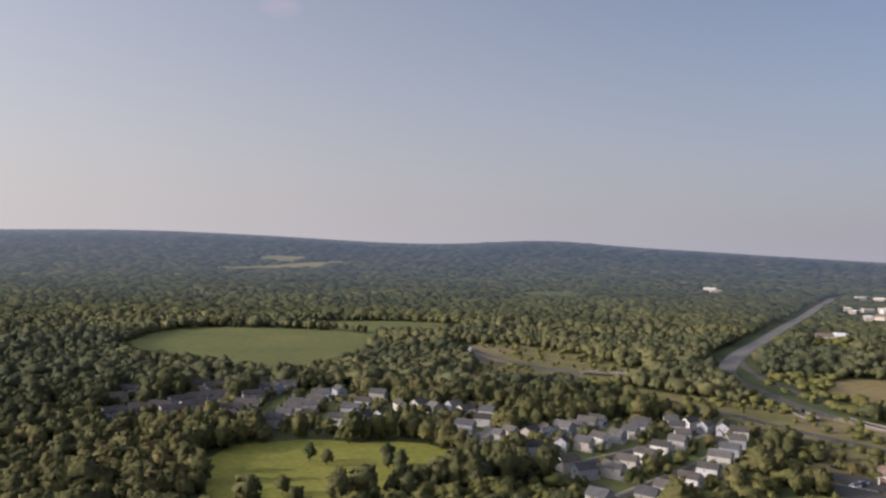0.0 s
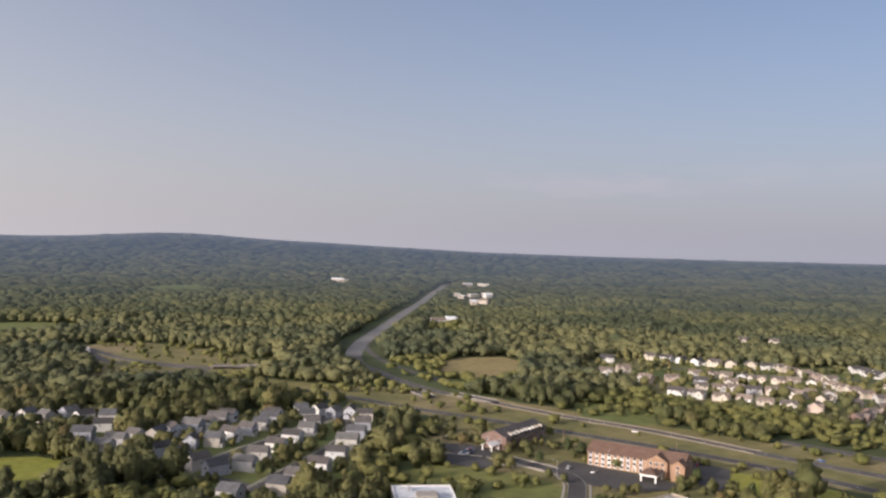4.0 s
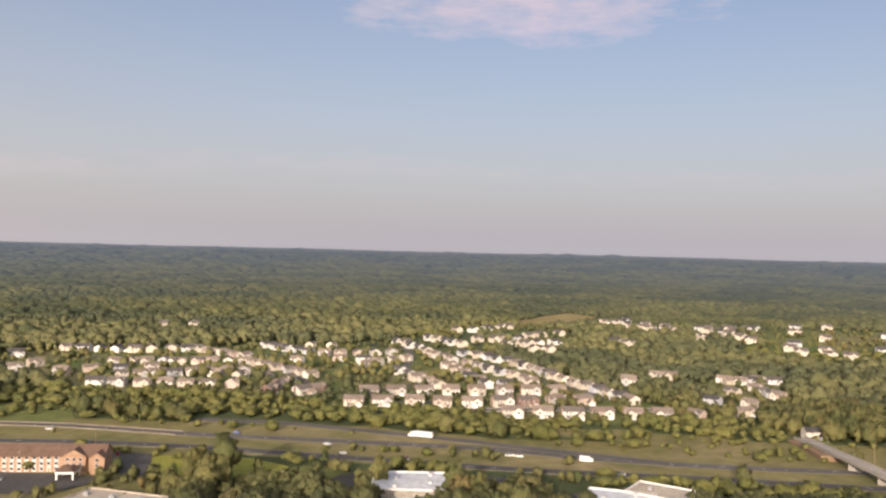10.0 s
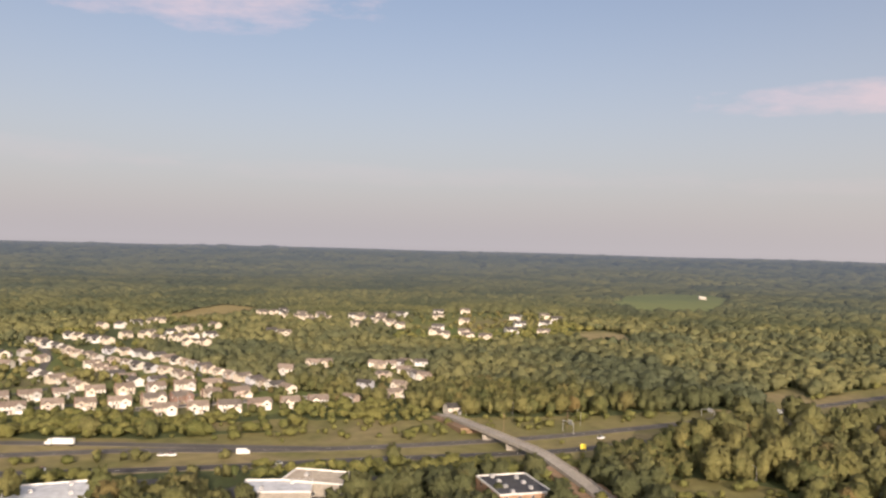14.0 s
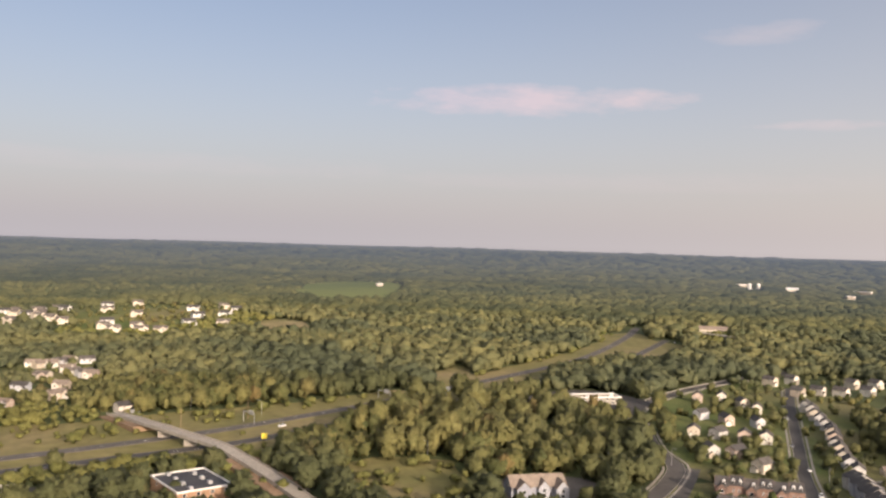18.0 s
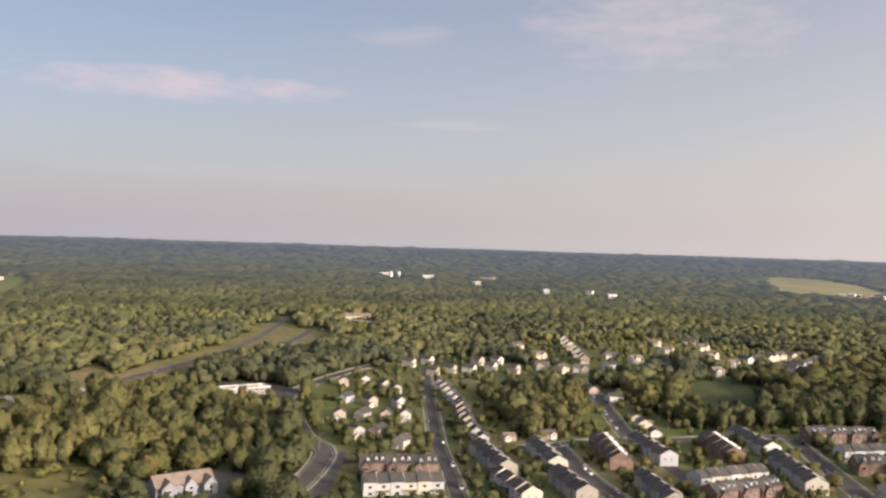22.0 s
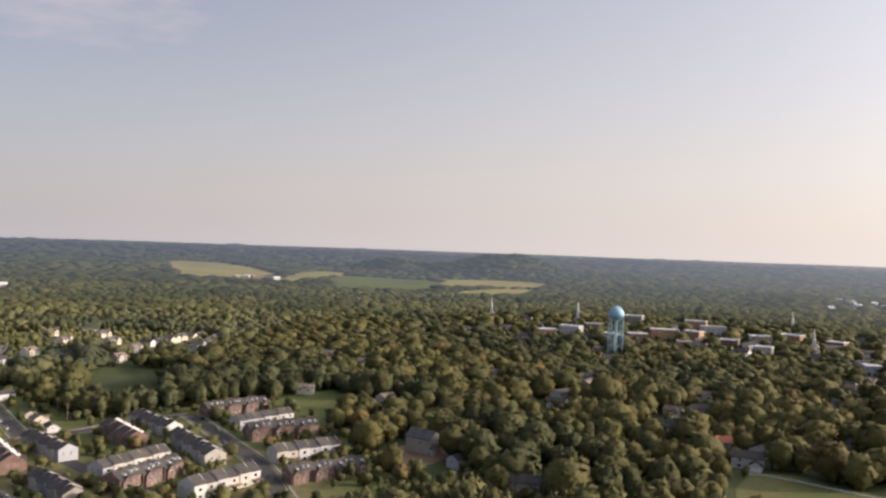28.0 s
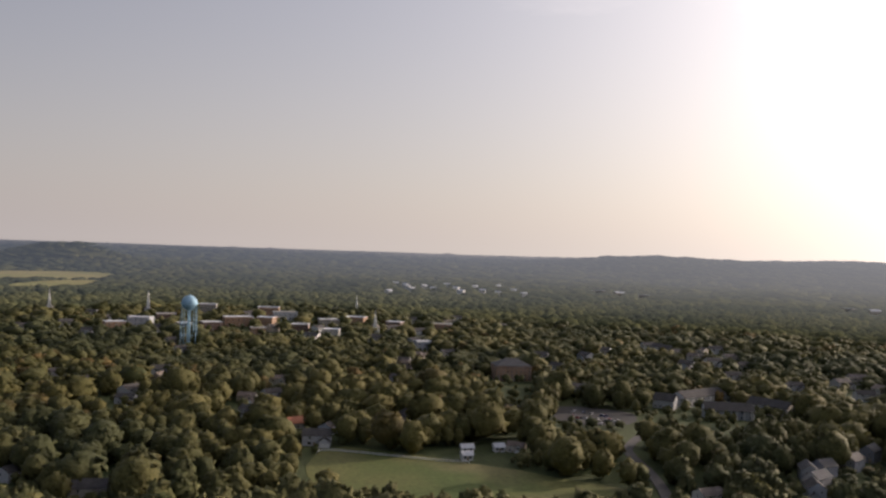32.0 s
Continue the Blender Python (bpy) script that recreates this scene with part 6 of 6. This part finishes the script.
def stand_on(store, line, x, y, flip=False, k=0):
    """A vehicle at x, y, turned along the nearest stretch of a road."""
    L = smooth_line(line, 5.0)
    i = min(int(np.argmin(np.hypot(L[:, 0] - x, L[:, 1] - y))), len(L) - 2)
    d = L[i + 1] - L[i]
    a = math.degrees(math.atan2(d[1], d[0])) + (180 if flip else 0)
    ob, m = store["models"][k], pose(x, y, float(land(x, y)) + 0.14, 0, 0, a)
    if store["used"][k]:
        ob = copy_thing(ob, m)
    else:
        store["used"][k] = True
        ob.matrix_basis = m
    ob["group"] = "traffic on the highway"


stand_on(LORRY, SLIP, 444, 249, True)
stand_on(VANS, WEST, 445, 147)
stand_on(VANS, WEST, 632, -184)
for x, y in ((393, 347), (433, 187), (434, 182), (339, 444), (399, 285), (810, -416)):
    stand_on(CARS, WEST, x, y, False, rnd.randrange(2))
for x, y in ((387, 266), (394, 231), (428, 123), (524, -49), (927, -558)):
    stand_on(CARS, EAST, x, y, True, rnd.randrange(2))
ST1 = [(284, -385), (315, -403), (373, -453), (440, -512), (490, -550)]
ST2 = [(275, -503), (221, -447), (180, -403), (149, -357), (120, -320)]
ST3 = [(341, -363), (288, -328), (250, -309), (215, -285)]
ST4 = [(291, -248), (333, -276), (373, -302), (435, -347), (511, -402)]
for line, n in ((ST1, 12), (ST2, 8), (ST3, 7), (ST4, 5)):
    for i in range(n):
        drive(CARS, line, (i + rnd.uniform(0.1, 0.9)) / n, rnd.choice((-3.4, 3.4)), rnd.random() < 0.5, rnd.randrange(2), "parked cars along the streets")


def park(x, y, ang, n, gap=2.8):
    for i in range(n):
        if rnd.random() < 0.5:
            px, py = x + math.cos(radians(ang)) * gap * i, y + math.sin(radians(ang)) * gap * i
            k = rnd.randrange(2)
            copy_thing(CARS["models"][k], pose(px, py, 0.3, 0, 0, ang + 90))["group"] = "cars in the car parks"


park(244, 388, -56, 9)
park(308, 372, -40, 7)
park(206, 424, 40, 6)
park(212, 462, 35, 6)
park(-255, -572, 130, 12)
park(-250, -548, 145, 12)
park(-240, -540, 145, 10)
park(575, -240, -100, 8)
park(365, 190, -60, 5)
park(395, 118, -75, 5)

# ---- small things ----


def street_lamp(x, y, turn):
    s = new("street_lamp")
    part("pole", tube(bmesh.new(), [(0, 0, -0.3), (0, 0, 9)], 0.12, 7, 0.08), STEEL, s)
    part("arm", tube(bmesh.new(), [(0, 0, 9), (1.0, 0, 9.5), (2.2, 0, 9.6)], 0.06, 6), STEEL, s)
    part("lamp_head", box(bmesh.new(), 1.9, 2.7, -0.18, 0.18, 9.5, 9.68), STEEL, s)
    s.matrix_basis = pose(x, y, 0, 0, 0, turn)
    s["group"] = "street lamps"
    tagged(s, "grey steel street lamp on a tall pole", "street lamp")


for x, y, a in ((435, -117, 30), (400, -241, 200), (394, -203, 20), (270, 376, 40), (232, 366, 120), (586, 5, 90), (560, -39, 60), (300, -262, 140), (352, -300, 140), (244, 440, 0)):
    street_lamp(x, y, a)


def utility_pole(x, y, turn):
    s = new("utility_pole")
    part("pole", tube(bmesh.new(), [(0, 0, -0.3), (0, 0, 12)], 0.18, 7, 0.12), WOOD, s)
    for z in (10.6, 11.5):
        part("crossarm", box(bmesh.new(), -1.3, 1.3, -0.07, 0.07, z, z + 0.14), WOOD, s)
    s.matrix_basis = pose(x, y, 0, 0, 0, turn)
    s["group"] = "utility poles"
    tagged(s, "weathered wooden utility pole with two crossarms", "utility pole")


for x, y, a in ((530, 10, 30), (550, -30, 30), (330, -455, 60), (348, -470, 60), (312, 372, 30), (270, 420, 30)):
    utility_pole(x, y, a)


def gantry(x, y, turn):
    s = new("sign_gantry")
    for py in (-5.5, 5.5):
        part("post", tube(bmesh.new(), [(0, py, -0.3), (0, py, 7)], 0.18, 8), STEEL, s)
    part("beam", box(bmesh.new(), -0.2, 0.2, -5.6, 5.6, 6.6, 7.0), STEEL, s)
    part("sign_panel", box(bmesh.new(), 0.25, 0.33, -4.2, 0.5, 5.4, 8.2), STEEL, s, "back of a large grey sign panel")
    s.matrix_basis = pose(x, y, 0, 0, 0, turn)
    tagged(s, "grey steel sign gantry over the carriageway", "sign gantry")


gantry(538, -30, -57)
gantry(600, -128, -52)
board = new("roadside_sign")
part("panel", box(bmesh.new(), -0.08, 0.08, -1.6, 1.6, 1.6, 4.6), material("yellow_sign_sheet", two_tone((0.75, 0.6, 0.05), (0.8, 0.66, 0.08), 1.0, 0.2), 0.5), board, "bright yellow sign panel")
for py in (-1.2, 1.2):
    part("post", box(bmesh.new(), 0.09, 0.2, py - 0.08, py + 0.08, -0.3, 4.4), STEEL, board)
board.matrix_basis = pose(488, -36, 0, 0, 0, facing(488, -36, 0, 0) + 90)
tagged(board, "yellow roadside sign panel on two posts", "sign")

# white paddock fence
fence = new("fence")
fl = smooth_line([(-62, -470), (-72, -473), (-120, -446), (-140, -438)], 3.0)
for i, (x, y) in enumerate(fl):
    part("post", box(bmesh.new(), x - 0.12, x + 0.12, y - 0.12, y + 0.12, -0.2, 1.5), WHITE, fence)
for z in (0.45, 0.9, 1.3):
    bm = bmesh.new()
    strip(bm, fl, -0.06, 0.06, z, z + 0.16)
    part("rail", bm, WHITE, fence)
mark_line(fl * 0.97, 9, 1)
tagged(fence, "white post and rail paddock fence", "fence")

# ---- trees ----


def ball(level):
    bm = bmesh.new()
    bmesh.ops.create_icosphere(bm, subdivisions=level, radius=1.0)
    bm.verts.ensure_lookup_table()
    got = np.array([v.co[:] for v in bm.verts]), np.array([[v.index for v in f.verts] for f in bm.faces])
    bm.free()
    return got


FINE, COARSE = ball(2), ball(1)
# a low dome, for crowns seen from afar
DOME = (np.array([(math.cos(a), math.sin(a), -0.6) for a in np.arange(4) * math.tau / 4] + [(0.8 * math.cos(a + 0.7), 0.8 * math.sin(a + 0.7), 0.35) for a in np.arange(4) * math.tau / 4] + [(0, 0, 0.98)]),
        np.array([t for i in range(4) for t in ((i, (i + 1) % 4, 4 + i), ((i + 1) % 4, 4 + (i + 1) % 4, 4 + i), (4 + i, 4 + (i + 1) % 4, 8))]))
SPRAY_V = np.array([(1, 1, 1), (1, -1, -1), (-1, 1, -1), (-1, -1, 1)]) / math.sqrt(3)
SPRAY_T = np.array([(0, 1, 2), (0, 3, 1), (0, 2, 3), (1, 3, 2)])
gen = np.random.default_rng(11)


def unit(v):
    return v / (np.linalg.norm(v, axis=-1, keepdims=True) + 1e-9)


def crown_arrays(g, body=COARSE, sprays=0, lumps=0.2, size=0.17, lift=0.0):
    """An uneven crown one metre high and wide: a lumpy mass of leaves with ragged sprays standing out of it. Gives places, triangles and normals."""
    B, BT = body
    D = unit(B)
    swell = np.zeros(len(B))
    bulges = unit(g.normal(0, 1, (7, 3)) + np.array([0, 0, 0.25]))
    for b in bulges:
        swell = np.maximum(swell, np.clip((D @ b - 0.55) / 0.45, 0, 1))
    rad = 1 - lumps + 1.6 * lumps * swell + g.uniform(-0.5, 0.5, len(B)) * lumps * 0.6
    lean = g.uniform(0.85, 1.15)
    shape = np.array([0.5 * lean, 0.5 / lean, 0.5])
    low = 1 - 0.25 * np.clip(-B[:, 2:], 0, 1)
    V = B * rad[:, None] * shape * np.concatenate([low, low, np.ones_like(low)], 1) + np.array([0, 0, 0.5])
    # leaves turn outwards from the crown and from their own bulge
    near_b = bulges[np.argmax(D @ bulges.T, 1)]
    N = unit(0.62 * D + 0.45 * (D - 0.75 * near_b))
    T = [BT]
    VV, NN = [V], [N]
    for i in range(sprays):
        d = unit(g.normal(0, 1, 3) + np.array([0, 0, 0.45]))
        j = int(np.argmax(D @ d))
        c = (d * (0.4 + 0.6 * rad[j]) * g.uniform(0.72, 1.08)) * shape + np.array([0, 0, 0.5])
        turn = np.array(Euler(g.uniform(0, 6.28, 3)).to_matrix())
        own = SPRAY_V @ turn
        T.append(SPRAY_T + len(B) + 4 * i)
        VV.append(c + own * size * g.uniform(0.6, 1.25) * np.array([1, 1, 0.8]))
        NN.append(unit(0.75 * unit(c - np.array([0, 0, 0.4])) + 0.7 * own))
    return np.concatenate(VV), np.concatenate(T), unit(np.concatenate(NN) + np.array([0, 0, lift]))


def spread(r0, r1, spacing, az0=-31.0, az1=227.0):
    """Jittered points on rings in the sector of the plan that is wooded."""
    out = []
    r = r0
    while r < r1:
        gap = spacing(r)
        m = int(radians(az1 - az0) * r / gap)
        a = np.radians(az0) + (np.arange(m) + gen.uniform(-0.45, 0.45, m)) * radians(az1 - az0) / m
        d = r + gen.uniform(-0.5, 0.5, m) * gap
        out.append(np.stack([d * np.sin(a), d * np.cos(a)], 1))
        r += gap
    P = np.concatenate(out)
    return P + gen.normal(0, 0.32, P.shape) * np.array([spacing(v) for v in np.hypot(P[:, 0], P[:, 1])])[:, None]


def kind_at(P):
    i = np.clip(((P[:, 0] + SPAN) / CELL).astype(int), 0, NC - 1)
    j = np.clip(((P[:, 1] + SPAN) / CELL).astype(int), 0, NC - 1)
    k = cover_map[i, j].copy()
    k[np.hypot(P[:, 0], P[:, 1]) > SPAN * 0.98] = 0
    return k


home = np.array(HOMES)


def clear_of_homes(P, reach):
    ok = np.ones(len(P), bool)
    for lo in range(0, len(P), 4000):
        q = P[lo:lo + 4000]
        ok[lo:lo + 4000] = (np.hypot(q[:, None, 0] - home[None, :, 0], q[:, None, 1] - home[None, :, 1]) > reach).all(1)
    return ok


def woods(name, P, tall, wide, model, mat, label, templates=12):
    """Many trees joined into one mesh."""
    if len(P) == 0:
        return
    shapes = [crown_arrays(gen, *model) for _ in range(templates)]
    pick = gen.integers(0, templates, len(P))
    VV, TT, NN, tint, base = [], [], [], [], 0
    H = land(P[:, 0], P[:, 1])
    for k, (V, T, N) in enumerate(shapes):
        sel = np.nonzero(pick == k)[0]
        if len(sel) == 0:
            continue
        a = gen.uniform(0, 2 * np.pi, len(sel))
        c, s = np.cos(a)[:, None], np.sin(a)[:, None]
        w_, h_ = wide[sel][:, None], tall[sel][:, None]
        x = (V[None, :, 0] * c - V[None, :, 1] * s) * w_ + P[sel, 0][:, None]
        y = (V[None, :, 0] * s + V[None, :, 1] * c) * w_ + P[sel, 1][:, None]
        z = V[None, :, 2] * h_ + H[sel][:, None] + h_ * 0.02
        NN.append(np.stack([N[None, :, 0] * c - N[None, :, 1] * s, N[None, :, 0] * s + N[None, :, 1] * c, np.broadcast_to(N[None, :, 2], x.shape)], -1).reshape(-1, 3))
        tint.append(np.repeat(gen.uniform(0, 1, len(sel)), len(V)))
        VV.append(np.stack([x, y, z], -1).reshape(-1, 3))
        TT.append((T[None] + (np.arange(len(sel)) * len(V))[:, None, None]).reshape(-1, 3) + base)
        base += len(sel) * len(V)
    me = arrays_mesh(name, np.concatenate(VV), np.concatenate(TT), mat, True)
    me.attributes.new("custom_normal", "FLOAT_VECTOR", "POINT").data.foreach_set("vector", np.concatenate(NN).astype(np.float32).ravel())
    me.attributes.new("tree_tint", "FLOAT", "POINT").data.foreach_set("value", np.concatenate(tint).astype(np.float32))
    tagged(new(name, me), label, "trees", kind="stuff")


def lone_tree_model(g, mat, label):
    """A tree with a tapered trunk, limbs and a crown of leaf masses and sprays, about 10 m high."""
    t = new("tree")
    bm = bmesh.new()
    tube(bm, [(0, 0, -0.3), (0.1, 0, 1.5), (0.05, 0.1, 4.5), (0.2, 0, 7.0)], 0.32, 7, 0.08)
    for i in range(5):
        a = i * 1.3 + g.uniform(-0.3, 0.3)
        z = 2.2 + i * 0.7
        tube(bm, [(0.05, 0.05, z), (math.cos(a) * 1.2, math.sin(a) * 1.2, z + 1.1), (math.cos(a) * 2.3, math.sin(a) * 2.3, z + 1.9)], 0.13, 5, 0.04)
    part("trunk", bm, BARK, t)
    VV, TT, NN, base = [], [], [], 0
    for i in range(6):
        V, T, N = crown_arrays(g, COARSE, 22, 0.25, 0.2)
        a, far_out = i * 2.4 + g.uniform(-0.4, 0.4), (0.0 if i == 5 else g.uniform(1.2, 2.0))
        wide = g.uniform(3.6, 4.8)
        V = V * np.array([wide, wide, wide * 0.95]) + np.array([math.cos(a) * far_out, math.sin(a) * far_out, 1.6 + i * 0.85])
        VV.append(V), TT.append(T + base), NN.append(unit(0.6 * unit(V - np.array([0, 0, 4.2])) + 0.5 * N))
        base += len(V)
    me = arrays_mesh("crown", np.concatenate(VV), np.concatenate(TT), mat, True)
    me.attributes.new("custom_normal", "FLOAT_VECTOR", "POINT").data.foreach_set("vector", np.concatenate(NN).astype(np.float32).ravel())
    part("crown", me, None, t)
    return tagged(t, label, "tree")


lone = bank([lone_tree_model(gen, LEAF, "leafy green shade tree with a rounded uneven crown"),
             lone_tree_model(gen, LEAF, "broad yellow-green tree in full leaf"),
             lone_tree_model(gen, LEAFDARK, "dark green tree with a dense crown"),
             lone_tree_model(gen, LEAF, "young green tree with an open crown")])


def plant(P, lo, hi, group):
    for x, y in P:
        k = int(gen.integers(0, 4))
        ob = lone["models"][k]
        s = gen.uniform(lo, hi)
        m = pose(x, y, float(land(x, y)) - 0.1, 0, 0, gen.uniform(0, 360)) @ Matrix.Diagonal((s, s, s * gen.uniform(0.85, 1.15), 1))
        if lone["used"][k]:
            ob = copy_thing(ob, m)
        else:
            lone["used"][k] = True
            ob.matrix_basis = m
        ob["group"] = group


# trees of the meadow, then of the gardens and verges
plant([(-67, 448), (-57, 442), (-25, 440), (-70, 388), (-18, 436), (-26, 443)], 0.9, 1.25, "trees on the meadow")
P = spread(330, 520, lambda r: 14.0)
k = kind_at(P)
P = P[(k == 2) & clear_of_homes(P, 9.0)]
plant(P[::max(1, len(P) // 150)][:165], 0.45, 0.85, "garden trees")


def stand(name, P, wide, tall, vary, model, mat, label, scale=90.0):
    """Trees of about that width and height; sizes vary from tree to tree and in drifts."""
    drift = 1 + 0.22 * wave(P[:, 0], P[:, 1], scale, 6)
    g = np.exp(gen.normal(0, vary, len(P)))
    wd = np.clip(wide * g * (0.5 + 0.5 * drift), wide * 0.5, wide * 2.0)
    ht = np.clip(tall * g ** 0.55 * drift * gen.uniform(0.85, 1.15, len(P)), tall * 0.45, tall * 1.8)
    woods(name, P, ht, wd, model, mat, label)


OLDTREE, NEARTREE, BUSH, MIDTREE, FARTREE, RIMTREE = (FINE, 52, 0.30, 0.15), (COARSE, 44, 0.33, 0.195), (COARSE, 22, 0.33, 0.22), (COARSE, 9, 0.3, 0.25), (COARSE, 3, 0.28, 0.28), (DOME, 0, 0.2, 0.2, 0.9)
near = spread(310, 680, lambda r: 7.0)
k = kind_at(near)
ok = clear_of_homes(near, 8.0)
draw = gen.uniform(0, 1, len(near))
old = (near[:, 1] < -380) & (near[:, 0] < 200)
stand("woodland", near[(k == 0) & ok & ~old & (draw < 0.85)], 7.6, 10.5, 0.3, NEARTREE, LEAF, "mixed broadleaf woodland in full summer leaf")
stand("tall_trees", near[(k == 5) & ok & (draw < 0.6)], 8.6, 14.5, 0.25, NEARTREE, LEAF, "stand of tall broadleaf trees", 40.0)
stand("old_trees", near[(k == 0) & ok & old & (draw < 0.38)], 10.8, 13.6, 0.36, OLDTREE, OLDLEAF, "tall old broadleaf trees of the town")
stand("scrub", near[(k == 3) & ok & (draw < 0.9)], 6.5, 5.0, 0.35, BUSH, HEDGE, "low scrub and young trees beside the highway", 30.0)
tight = (near[:, 1] > 370) & (near[:, 0] < 230)
stand("garden_trees", near[(k == 2) & ok & (draw < np.where(tight, 0.5, 0.36))], 4.8, 5.2, 0.3, BUSH, LEAF, "small garden trees and shrubs between houses", 30.0)
stand("bushes", near[(k == 4) & ok & (draw < 0.28)], 4.6, 3.6, 0.4, BUSH, HEDGE, "bushes scattered on rough grass", 30.0)
mid = spread(680, 1300, lambda r: 7.0 + (r - 680) * 0.004)
k = kind_at(mid)
ok = clear_of_homes(mid, 9.5)
draw = gen.uniform(0, 1, len(mid))
town = (mid[:, 1] < -300) & (mid[:, 0] < 420)
close = np.hypot(mid[:, 0], mid[:, 1]) < 950
for sel, model in ((close, MIDTREE), (~close, FARTREE)):
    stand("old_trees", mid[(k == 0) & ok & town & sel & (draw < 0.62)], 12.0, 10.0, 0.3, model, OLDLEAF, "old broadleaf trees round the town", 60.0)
    stand("woodland", mid[(k == 0) & ok & ~town & sel], 8.8, 9.5, 0.32, model, MIDLEAF, "broadleaf woodland farther off", 110.0)
stand("bushes", mid[(k == 4) & ok & (draw < 0.2)], 6, 4.2, 0.3, FARTREE, HEDGE, "bushes on far rough grass", 30.0)
stand("scrub", mid[(k == 3) & ok & (draw < 0.9)], 7.5, 5.0, 0.3, FARTREE, HEDGE, "low scrub on the far slopes")
stand("garden_trees", mid[(k == 2) & ok & (draw < 0.3)], 5.5, 5.8, 0.3, FARTREE, LEAF, "garden trees of the farther estates")
# from here on the haze is painted into the leaf material
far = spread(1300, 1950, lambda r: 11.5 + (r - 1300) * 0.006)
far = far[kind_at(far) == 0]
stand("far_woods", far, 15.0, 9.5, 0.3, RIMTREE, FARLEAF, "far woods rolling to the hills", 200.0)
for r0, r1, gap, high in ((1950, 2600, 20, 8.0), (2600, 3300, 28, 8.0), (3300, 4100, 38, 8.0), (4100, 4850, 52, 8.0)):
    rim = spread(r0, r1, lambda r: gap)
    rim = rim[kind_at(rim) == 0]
    stand("far_backdrop", rim, gap * 1.5, high, 0.3, RIMTREE, FARLEAF, "distant wooded hills with painted-in evening haze", 400.0)
